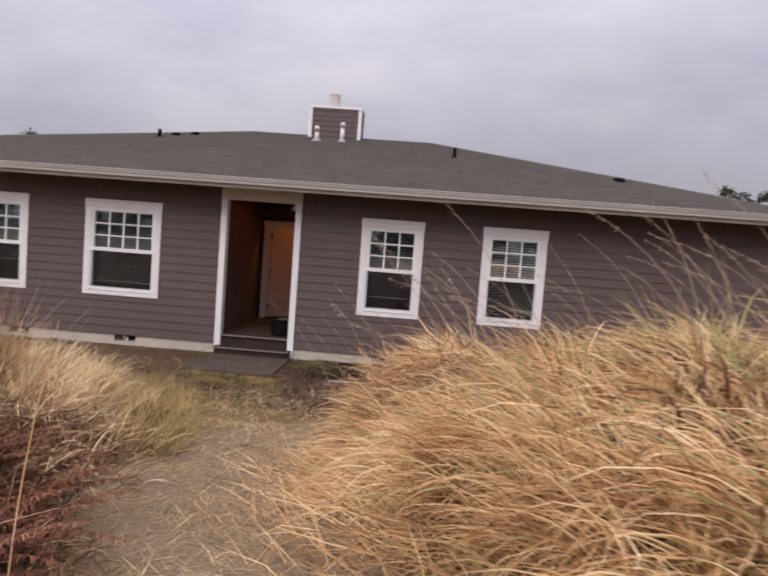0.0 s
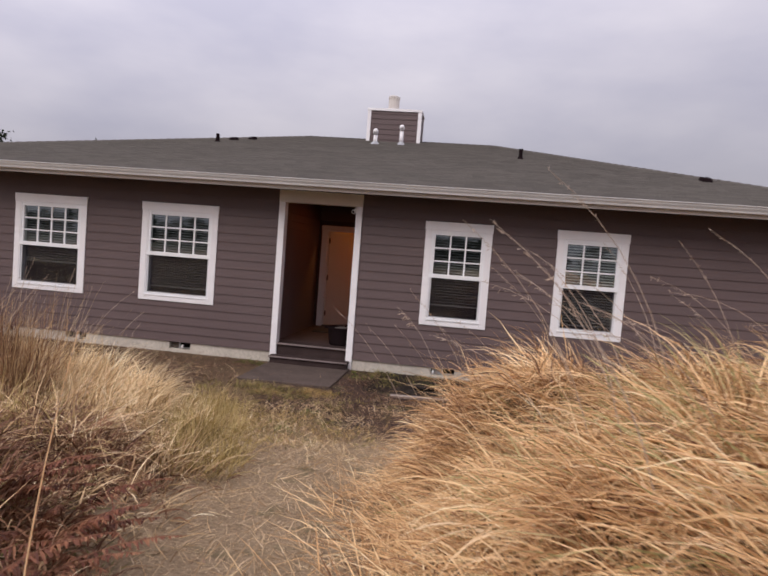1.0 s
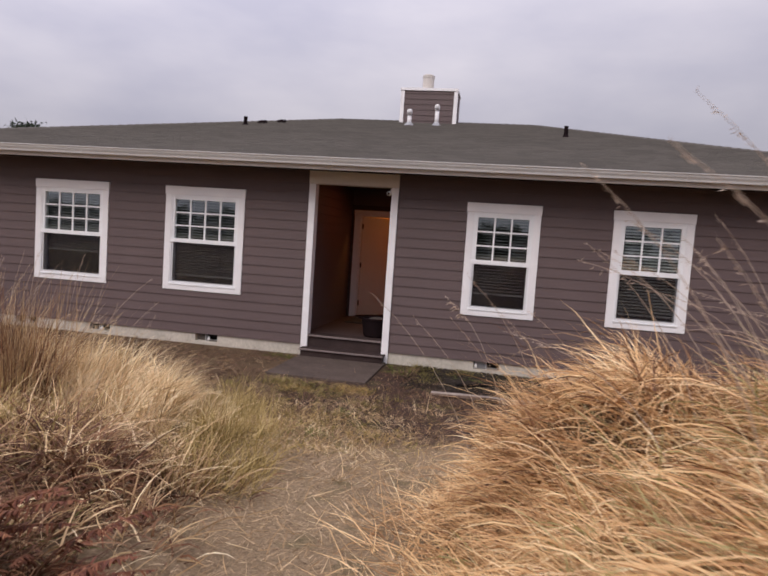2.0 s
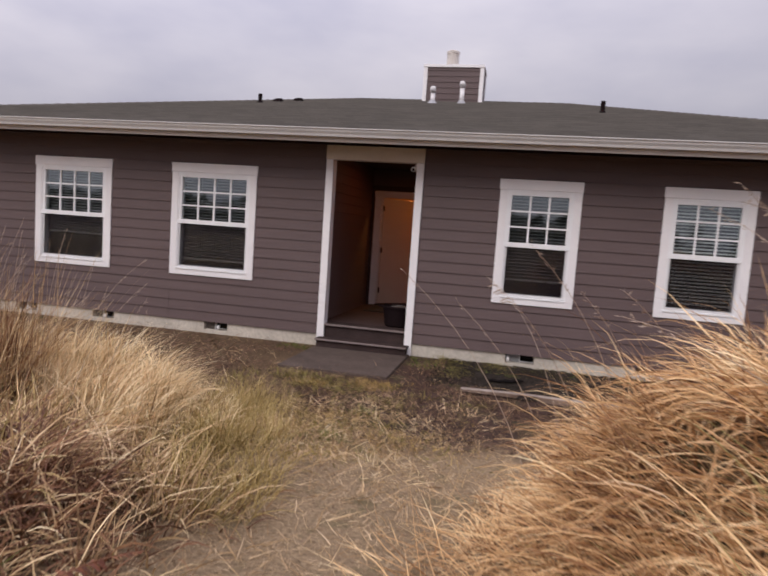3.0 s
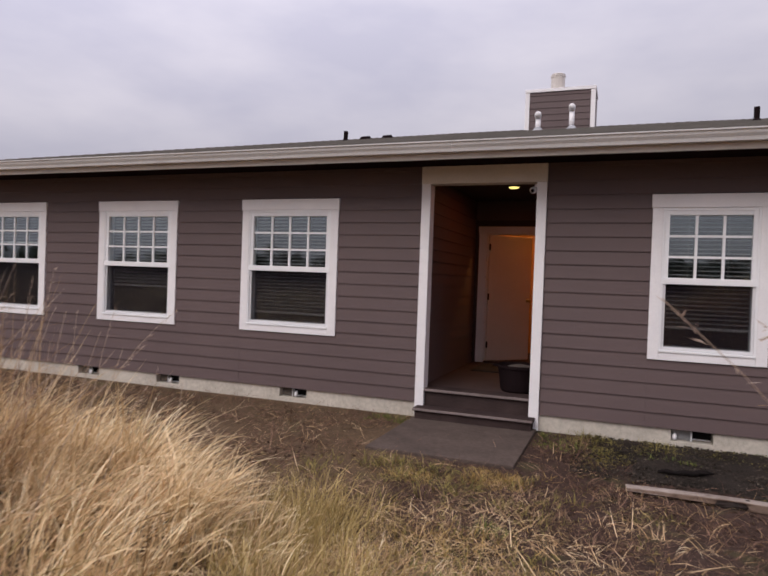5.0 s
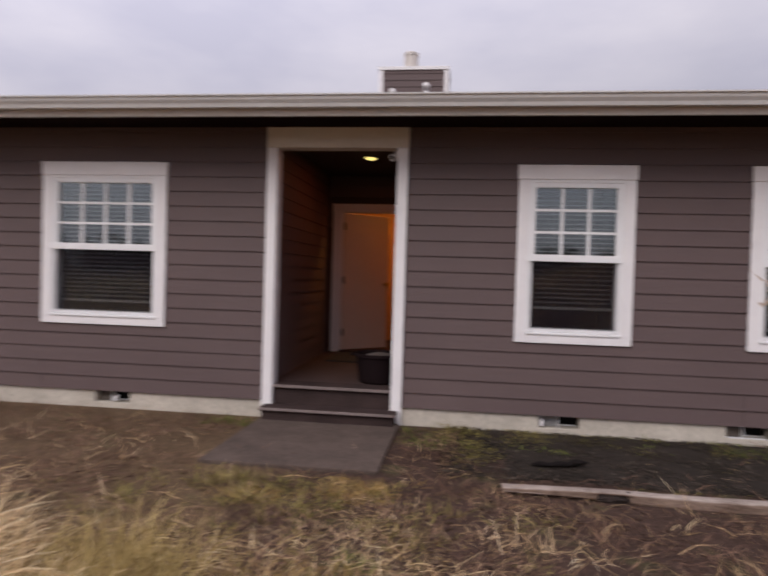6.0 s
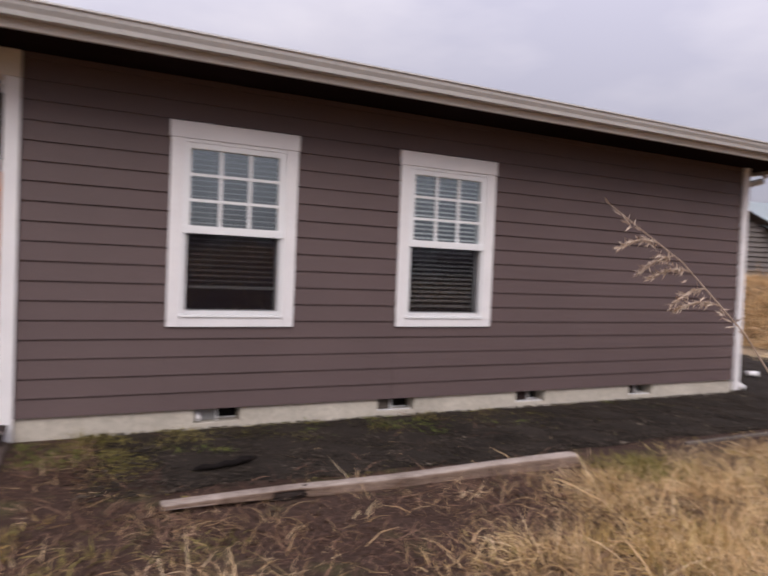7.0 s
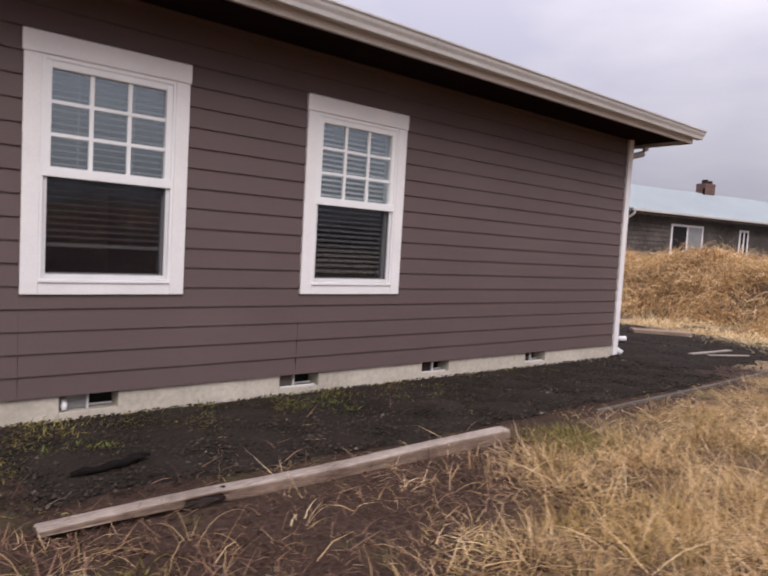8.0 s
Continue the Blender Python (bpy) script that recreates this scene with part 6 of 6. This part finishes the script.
def set_cover():
    """Marks which ground is bare soil (red) and which is thatch, darkened as shade, under grass (green)."""
    me = bpy.data.objects["ground"].data
    co = np.empty(len(me.vertices) * 3, np.float32)
    me.vertices.foreach_get("co", co)
    x, y = co.reshape(-1, 3)[:, 0].astype(float), co.reshape(-1, 3)[:, 1].astype(float)
    soil = np.maximum(smooth01((y + 4.6) / 1.9), smooth01((x - 2.9) / 0.7) * (y > -6.5)) * (1 - 0.3 * smooth01((x - 4.6) / 1.6) * (y < -1.7)) * smooth01((9 - x) / 3 + 1)
    far = np.maximum(smooth01((-11.5 - y) / 2) * smooth01((np.abs(x - path_x(y) - 0.25 * np.sin(0.9 * y)) - 0.5) / 0.7), np.maximum(smooth01((-5.5 - x) / 2), smooth01((x - 14) / 2)))
    deep = np.maximum(np.maximum(d_right(x, y), 0.9 * d_west(x, y) * (y > -11)), np.maximum(d_left(x, y), np.maximum(far, 0.9 * d_yard(x, y))))
    deep = np.maximum(deep, smooth01((np.abs(x - path_x(y)) - 0.55) / 0.6) * smooth01((-4.4 - y) / 0.6))
    rgba = np.column_stack([soil, deep, smooth01((np.hypot(x, y + 5) - 26) / 20), np.ones_like(x)]).astype(np.float32)
    layer = me.color_attributes.new("cover", "FLOAT_COLOR", "POINT")
    layer.data.foreach_set("color", rgba.ravel())


set_cover()


def litter(name, label, n, box4, density, length, width, material, seed, lean=1.25, curl=0.25):
    rng = np.random.default_rng(seed)
    pts = scatter(rng, n, *box4, density)
    ob = blades(name, pts, rng.uniform(*length, n), rng.uniform(*width, n), rng.uniform(0, 6.3, n), lean, curl, material, seed + 1, 2, 0.3)
    return tagged(ob, label, "grass litter", kind="stuff")


def d_path(x, y):
    return np.clip(1.3 - np.abs(x - path_x(y)) / 1.1, 0.1, 1) * np.clip((-1.9 - y) / 1.2, 0.0, 1)


def d_soil(x, y):
    """Bare soil between the path's end and the house, off the pad and the gravel."""
    lumps = 0.65 + 0.6 * np.sin(3.1 * x + 1.2 * np.sin(2.3 * y)) * np.sin(3.9 * y + 0.9 * x)
    return np.clip(lumps, 0.1, 1) * np.where((x > -0.1) & (x < 1.45) & (y > -1.62), 0.01, 1) * np.where((x > 1.9) & (y > -1.62), 0.03, 1)


litter("matted_grass", "flattened dead grass on the trodden path", 46000, (-2.5, 5.5, -11.5, -1.9), d_path, (0.03, 0.17), (0.003, 0.009), M_TRODDEN, 71, 1.36, 0.15)
litter("matted_grass", "golden straw fallen at the foot of the grass mound", 5200, (1.9, 4.6, -10.8, -4.2), lambda x, y: np.exp(-((x - path_x(y) - 1.0 - 0.9 * np.clip((y + 5.6) / 1.2, 0, 1)) / 0.33) ** 2), (0.18, 0.5), (0.004, 0.01), M_STRAW, 78, 1.25, 0.3)
litter("matted_grass", "longer straw strands lying across the path", 5200, (-1.5, 4.5, -11.5, -2.6), d_path, (0.12, 0.36), (0.003, 0.008), M_LITTER, 77, 1.38, 0.12)
litter("matted_grass", "dead brown grass strewn over the soil by the house", 14000, (-8, 4.8, -3.9, -0.15), d_soil, (0.06, 0.2), (0.002, 0.006), M_LITTER, 73, 1.3, 0.3)
litter("brown_litter", "dark brown dead grass and twigs on bare soil", 44000, (-8, 5.4, -3.9, -0.1), lambda x, y: d_soil(x, y) * np.clip((y + 3.9) / 1.2, 0, 1), (0.05, 0.24), (0.003, 0.009), M_BROWN, 79, 1.2, 0.45)
litter("brown_litter", "dark bits of dead leaf on the trodden path", 6500, (-0.5, 4.5, -11.3, -3.6), d_path, (0.015, 0.08), (0.005, 0.014), M_BROWN, 85, 1.3, 0.2)
litter("straw_bits", "bleached straw strewn between the dry clump and the path", 4200, (-1.0, 2.2, -4.7, -2.55), lambda x, y: np.clip(0.55 + 0.6 * np.sin(3.3 * x + 2 * y) * np.sin(4.1 * y - 1.2 * x), 0.08, 1) * np.clip((-2.5 - y) / 0.5, 0, 1), (0.07, 0.26), (0.003, 0.008), M_PALE, 91, 1.3, 0.3)
litter("straw_bits", "pale broken straw lying on the soil", 700, (-6, 6.0, -4.2, -0.6), lambda x, y: np.where((x > 1.9) & (y > -1.6), 0.06, 0.7) * np.where((x > -0.1) & (x < 1.45) & (y > -1.62), 0.02, 1), (0.12, 0.34), (0.003, 0.007), M_BLEACHED, 81, 1.15, 0.6)


def d_moss(x, y):
    spots = np.clip(0.55 + 0.5 * np.sin(2.3 * x + 1.1) * np.sin(3.1 * y + 0.6 * x) + 0.45 * np.sin(7.3 * x + 2 * y) * np.sin(6.1 * y - 3 * x) - 0.25, 0, 1) ** 1.3
    near = 1.8 * np.exp(-((x - 2.1) / 0.8) ** 2 - ((y + 0.55) / 0.45) ** 2) + 2.1 * np.clip(1 - np.abs(y + 0.12) / 0.8, 0, 1) ** 1.5 + 0.12 * np.clip(1 - np.abs(y + 0.8) / 0.8, 0, 1) + 0.3 * np.clip(1 - np.abs(y + 2.1) / 0.7, 0, 1) + 0.2 * np.clip(1 - np.abs(y + 3.6) / 1.4, 0, 1)
    return np.clip(near * spots, 0, 1) * np.where((x > -0.08) & (x < 1.42) & (y > -1.6), 0.0, 1.0) * np.clip((9 - x) / 3, 0, 1)


litter("moss", "green and yellow moss and weeds by the foundation", 56000, (-7, 8.5, -5.0, -0.03), d_moss, (0.012, 0.05), (0.003, 0.008), M_MOSS, 75, 0.9, 0.9)


def make_stalks():
    """Single tall seed stalks, each a thing with stem and seed head."""
    rng = np.random.default_rng(91)
    spots = []
    for k in range(26):
        y = rng.uniform(-8.5, -6.0)
        spots.append((rng.uniform(3.5, 5.4), y, rng.uniform(0.75, 1.15), rng.normal(math.pi * 0.93, 0.35), rng.uniform(0.35, 0.75)))
    for k in range(18):
        spots.append((rng.uniform(-2.4, 0.4), rng.uniform(-5.6, -3.8), rng.uniform(0.9, 1.35), rng.normal(0.4, 0.6), rng.uniform(0.15, 0.5)))
    for k in range(6):
        spots.append((rng.uniform(-0.4, 1.3), rng.uniform(-8.6, -6.6), rng.uniform(0.6, 0.9), rng.uniform(0, 6.3), rng.uniform(0.1, 0.5)))
    for k in range(30):
        spots.append((rng.uniform(-3.6, -0.4), rng.uniform(-4.4, -3.2), rng.uniform(0.75, 1.25), rng.normal(0.3, 0.5), rng.uniform(0.02, 0.25)))
    for k in range(16):
        spots.append((rng.normal(-2.0, 0.25), rng.normal(-3.85, 0.2), rng.uniform(1.0, 1.4), rng.normal(0.3, 0.6), rng.uniform(0.05, 0.35)))
    for k in range(12):
        spots.append((rng.uniform(4.9, 6.2), rng.uniform(-8.2, -6.6), rng.uniform(0.8, 1.1), rng.normal(math.pi * 0.9, 0.25), rng.uniform(0.3, 0.7)))
    for k in range(8):
        spots.append((rng.uniform(4.0, 5.0), rng.uniform(-6.6, -5.4), rng.uniform(0.8, 1.1), rng.normal(math.pi * 0.95, 0.25), rng.uniform(0.5, 0.9)))
    aimed = {}
    for x, y, tip in ((2.95, -5.5, (2.22, -5.72, 1.54)), (3.05, -5.45, (2.5, -5.8, 1.42)), (3.15, -5.6, (2.74, -6.25, 1.49)), (3.35, -5.75, (2.97, -6.3, 1.55)), (3.5, -5.9, (3.1, -6.35, 1.57)), (3.3, -5.65, (2.79, -6.0, 1.7))):
        aimed[len(spots)] = tip
        spots.append((x, y, 1.1, 0.0, 0.0))
    spots.append((1.86, -8.35, 1.1, 0.0, 0.0))
    spots.append((3.15, -4.85, 1.5, 0.0, 0.0))
    for k, (x, y, tall, head, lean) in enumerate(spots):
        z = float(height(x, y))
        big = k == len(spots) - 1
        st = empty("grass_stalk", x, y, z, "tall bleached grass stalk with a feathery seed head", "grass stalk", "seed stalks")
        pts, phi, p = [], lean * 0.4, Vector((0, 0, -0.03))
        for i in range(9):
            pts.append(tuple(p))
            p = p + Vector((math.cos(head) * math.sin(phi), math.sin(head) * math.sin(phi), math.cos(phi))) * tall / 8
            phi += lean * 0.22
        if k in aimed:
            c0, c2 = Vector((0, 0, -0.03)), Vector(aimed[k]) - Vector((x, y, z))
            c1 = Vector((0.25 * c2.x, 0.25 * c2.y, 0.62 * c2.z))
            pts = [tuple(c0.lerp(c1, u / 8).lerp(c1.lerp(c2, u / 8), u / 8)) for u in range(9)]
        if k == len(spots) - 2:
            c0, c1, c2 = Vector((0, 0, -0.03)), Vector((0.03, 0, 0.55)), Vector((0.17, 0.0, 1.63 - z))
            pts = [tuple(c0.lerp(c1, u / 8).lerp(c1.lerp(c2, u / 8), u / 8)) for u in range(9)]
        if big:
            c0, c1, c2 = Vector((0, 0, -0.03)), Vector((-0.12, 0.1, 1.2 - z)), Vector((2.56 - x, -4.59 - y, 1.47 - z))
            pts = [tuple(c0.lerp(c1, u / 8).lerp(c1.lerp(c2, u / 8), u / 8)) for u in range(9)]
        part("stem", tube(bmesh.new(), pts, [(0.0045 if k == len(spots) - 2 else 0.0028) * (1 - 0.09 * i) for i in range(9)], 5), M_BLEACHED if k == len(spots) - 2 else M_SEED, st)
        bm = bmesh.new()
        if big:
            for i in range(5):
                u = 0.8 + 0.03 * i
                j = min(int(u * 8), 7)
                c = Vector(pts[j]).lerp(Vector(pts[j + 1]), u * 8 - j)
                ln = rng.uniform(0.045, 0.085) - 0.005 * i
                side = Vector((-0.9, 0.35 + 0.12 * rng.normal(), 0.18 + 0.2 * rng.normal())).normalized()
                line = [c + side * ln * q + Vector((0, 0, -0.55 * ln * q * q)) for q in (0, 0.25, 0.5, 0.75, 1.0)]
                tube(bm, [tuple(v) for v in line], [0.0008, 0.0016, 0.002, 0.0018, 0.0006], 6)
                for q in range(80):
                    w = rng.uniform(0.1, 1.0) * 4
                    m = min(int(w), 3)
                    e = line[m].lerp(line[m + 1], w - m)
                    d = ((line[-1] - line[0]).normalized() + Vector(rng.normal(0, 0.38, 3))).normalized() * rng.uniform(0.008, 0.018)
                    t = d.cross(Vector(rng.normal(0, 1, 3))).normalized() * 0.0011
                    f = [bm.verts.new(v) for v in (e, e + d * 0.5 + t, e + d, e + d * 0.5 - t)]
                    bm.faces.new(f)
        a, b = Vector(pts[-3]), Vector(pts[-1])
        for i in range(70 if big else 20):
            u = rng.uniform(0, 1.05)
            c = a.lerp(b, u)
            d = (b - a).normalized() * 0.8 + Vector(rng.normal(0, 0.5, 3)) + Vector((0, 0, -0.35 if big else 0))
            d = d.normalized() * rng.uniform(0.01, 0.02 if big else 0.028)
            s = d.cross(Vector(rng.normal(0, 1, 3))).normalized() * (0.0015 if big else 0.0018)
            q = [bm.verts.new(v) for v in (c, c + d * 0.5 + s, c + d, c + d * 0.5 - s)]
            bm.faces.new(q)
        part("seed_head", bm, M_SEED, st, "feathery seed head")["kind"] = "stuff"


make_stalks()


def make_shrubs():
    """Rust-brown dead dock and bramble stems west of the path."""
    rng = np.random.default_rng(17)
    for k in range(6):
        x, y = rng.uniform(-0.3, 1.5), rng.uniform(-9.3, -7.1)
        x = min(x, float(path_x(y)) - 0.35 - 0.4 * rng.random())
        z = float(height(x, y))
        sh = empty("dead_shrub", x, y, z, "rust-brown dead shrub with tangled bent stems", "shrub", "dead shrubs")
        for s in range(9):
            head, lean = rng.uniform(0, 6.28), rng.uniform(0.2, 1.2)
            tall = rng.uniform(0.45, 0.85)
            pts, phi, p = [], lean * 0.5, Vector((0, 0, -0.03))
            for i in range(7):
                pts.append(tuple(p))
                p = p + Vector((math.cos(head) * math.sin(phi), math.sin(head) * math.sin(phi), math.cos(phi))) * tall / 6
                phi += lean * 0.25 + rng.normal(0, 0.12)
                head += rng.normal(0, 0.2)
            stem = part("stem", tube(bmesh.new(), pts, [0.009 - 0.001 * i for i in range(7)], 5), M_RUST, sh)
            bm = bmesh.new()
            for i in range(45):
                u = rng.uniform(0.25, 1) * 6
                j = min(int(u), 5)
                c = Vector(pts[j]).lerp(Vector(pts[j + 1]), u - j)
                d = Vector(rng.normal(0, 1, 3)).normalized() * rng.uniform(0.012, 0.05)
                w = d.cross(Vector(rng.normal(0, 1, 3))).normalized() * rng.uniform(0.002, 0.006)
                q = [bm.verts.new(v) for v in (c, c + d * 0.5 + w, c + d - Vector((0, 0, 0.02)), c + d * 0.5 - w)]
                bm.faces.new(q)
            part("leaf_fringe", bm, M_RUST, stem)["kind"] = "stuff"


make_shrubs()


def make_ferns():
    """Dead bracken: arching fronds with two rows of withered leaflets."""
    rng = np.random.default_rng(23)
    spots = [(1.4, -7.6), (1.45, -7.95), (1.38, -8.2), (1.55, -8.45), (1.65, -8.75), (1.15, -8.05), (0.8, -7.7), (1.2, -8.7), (0.7, -8.3), (1.55, -9.05), (1.0, -9.1), (0.25, -8.0), (1.3, -7.3), (1.05, -7.45), (1.45, -8.6), (0.9, -8.5), (0.25, -5.75)]
    for k, (x, y) in enumerate(spots):
        z = float(height(x, y))
        fern = empty("dead_fern", x, y, z, "dead rust-red fern with arching withered fronds", "fern", "dead ferns")
        for f in range(7):
            head, phi, tall = rng.normal(-0.05, 0.75), rng.uniform(0.6, 1.15), rng.uniform(0.5, 0.8) * (0.6 if k == len(spots) - 1 else 1.0)
            pts, p = [], Vector((0, 0, -0.03))
            for i in range(9):
                pts.append(tuple(p))
                p = p + Vector((math.cos(head) * math.sin(phi), math.sin(head) * math.sin(phi), math.cos(phi))) * tall / 8
                phi += rng.uniform(0.06, 0.14)
                head += rng.normal(0, 0.06)
            frond = part("frond_stem", tube(bmesh.new(), pts, [0.005 - 0.0004 * i for i in range(9)], 5), M_RUST, fern)
            bm = bmesh.new()
            pairs = 40
            for i in range(pairs * 2):
                share = (i // 2 + 0.5) / pairs
                if rng.random() < 0.16:
                    continue
                u = (0.22 + 0.77 * share) * 7.9
                j = min(int(u), 7)
                a, b = Vector(pts[j]), Vector(pts[j + 1])
                c, d = a.lerp(b, u - j), (b - a).normalized()
                side = d.cross(Vector((0, 0, 1))).normalized() * (1 if i % 2 else -1)
                ln = 0.08 * (1 - share) ** 0.75 * min(1.0, 0.35 + 3 * share) * rng.uniform(0.45, 1.15) + 0.006
                q = (side + d * 0.35 + Vector((0, 0, -0.3)) + Vector(rng.normal(0, 0.28, 3))).normalized()
                droop = Vector((0, 0, -0.35 * ln))
                # a pinna: a toothed leaflet of three blunt steps that curls down at its tip
                rim = []
                for w0, at in ((0.003, 0.0), (0.0075, 0.22), (0.0045, 0.4), (0.0065, 0.55), (0.0035, 0.72), (0.004, 0.85)):
                    mid = c + q * ln * at + droop * at * at
                    rim.append((mid + d * w0, mid - d * w0 * 0.8))
                tip = bm.verts.new(c + q * ln + droop + d * 0.006)
                rows = [(bm.verts.new(m), bm.verts.new(o)) for m, o in rim]
                for (m0, o0), (m1, o1) in zip(rows, rows[1:]):
                    bm.faces.new((m0, m1, o1, o0))
                bm.faces.new((rows[-1][0], tip, rows[-1][1]))
            part("leaf_fringe", bm, M_FERN, frond, "withered rust-red leaflets")["kind"] = "stuff"


make_ferns()


# ---------------------------------------------------------------- gravel stones
def make_pebbles():
    rng = np.random.default_rng(77)
    n = 19000
    x = np.where(rng.random(n) < 0.8, rng.uniform(1.8, 9.6, n), rng.uniform(9.4, 12.6, n))
    y = np.where(x < 9.4, rng.uniform(-1.5, -0.02, n), rng.uniform(-1.4, 4.0, n))
    s = rng.uniform(0.005, 0.013, n) * np.where(rng.random(n) < 0.08, 1.7, 1.0)
    z = height(x, y) + 0.022 + s * 0.2
    octa = np.array([(1, 0, 0), (-1, 0, 0), (0, 1, 0), (0, -1, 0), (0, 0, 0.7), (0, 0, -0.7)], float)
    faces = np.array([(0, 2, 4), (2, 1, 4), (1, 3, 4), (3, 0, 4), (2, 0, 5), (1, 2, 5), (3, 1, 5), (0, 3, 5)])
    ang = rng.uniform(0, 6.3, n)
    c, sn = np.cos(ang), np.sin(ang)
    v = octa[None] * s[:, None, None] * rng.uniform(0.7, 1.3, (n, 6, 1))
    vx, vy = v[..., 0] * c[:, None] - v[..., 1] * sn[:, None], v[..., 0] * sn[:, None] + v[..., 1] * c[:, None]
    verts = np.stack([vx + x[:, None], vy + y[:, None], v[..., 2] + z[:, None]], -1).reshape(-1, 3)
    loops = (faces[None] + (np.arange(n) * 6)[:, None, None]).reshape(-1)
    ob = raw_mesh("gravel_stones", verts, loops, np.arange(8 * n) * 3, M_PEBBLE)
    tagged(ob, "loose dark grey gravel stones", "gravel", kind="stuff")


make_pebbles()


# ---------------------------------------------------------------- siding boards
def make_siding():
    rng = random.Random(8)
    holes = [(a, b, WIN_Z[0], WIN_Z[1]) for a, b, _ in WINDOWS] + [(-0.02, 1.375, -1, 4)]
    shared = {}

    def board(w, h, parent, m):
        key = (round(w, 3), round(h, 3))
        if key not in shared:
            me = bpy.data.meshes.new("siding_board")
            bm = bmesh.new()
            f = [bm.verts.new(c) for c in ((0, -0.022, 0), (w, -0.022, 0), (w, -0.022 + 0.014 * h / EXPOSE, h), (0, -0.022 + 0.014 * h / EXPOSE, h))]
            g = [bm.verts.new((v.co.x, -0.001, v.co.z)) for v in f]
            bm.faces.new(f)
            for k in range(4):
                bm.faces.new((f[k], g[k], g[(k + 1) % 4], f[(k + 1) % 4]))
            bmesh.ops.recalc_face_normals(bm, faces=bm.faces)
            bm.to_mesh(me)
            bm.free()
            me.materials.append(M_SIDING)
            shared[key] = me
        ob = new("siding_board", shared[key])
        ob.matrix_world = m
        ob.parent = parent

    rows = int((SOFFIT_Z - SIDING_Z) / EXPOSE) + 1
    for r in range(rows):
        z0 = SIDING_Z - 0.004 + r * EXPOSE
        slack = rng.uniform(-0.001, 0.001)
        z1 = min(z0 + EXPOSE, SOFFIT_Z - 0.002)
        cells = sorted(wall_cells(WEST + 0.087, EAST - 0.087, z0, z1, holes))
        # join neighbours of the same height
        joined = []
        for c in cells:
            if joined and abs(joined[-1][1] - c[0]) < 1e-6 and abs(joined[-1][2] - c[2]) < 1e-6 and abs(joined[-1][3] - c[3]) < 1e-6:
                joined[-1] = (joined[-1][0], c[1], c[2], c[3])
            else:
                joined.append(c)
        for a, b, lo, hi in joined:
            if hi - lo < 0.012:
                continue
            cuts = [a, b]
            if b - a > 2.6:
                cuts.insert(1, a + (b - a) * rng.uniform(0.3, 0.7))
            for p, q in zip(cuts, cuts[1:]):
                board(q - p - 0.0004, hi - lo, SOUTH, Matrix.Translation((p + 0.0002, slack, lo)))
    # porch side wall, seen through the entry
    left = bpy.data.objects["porch_wall_left"]
    back = bpy.data.objects["porch_wall_back"]
    for r in range(17):
        z0 = FLOOR_Z + r * EXPOSE
        h = min(EXPOSE, 2.828 - z0)
        if h < 0.02:
            break
        board(2.64, h, left, Matrix.Translation((-0.016, 0.13, z0)) @ Matrix.Rotation(radians(90), 4, "Z"))
        if z0 > 2.42:
            board(1.37, h, back, Matrix.Translation((0.0, 2.78, z0)))
        else:
            board(0.2, h, back, Matrix.Translation((1.165, 2.78, z0)))


make_siding()
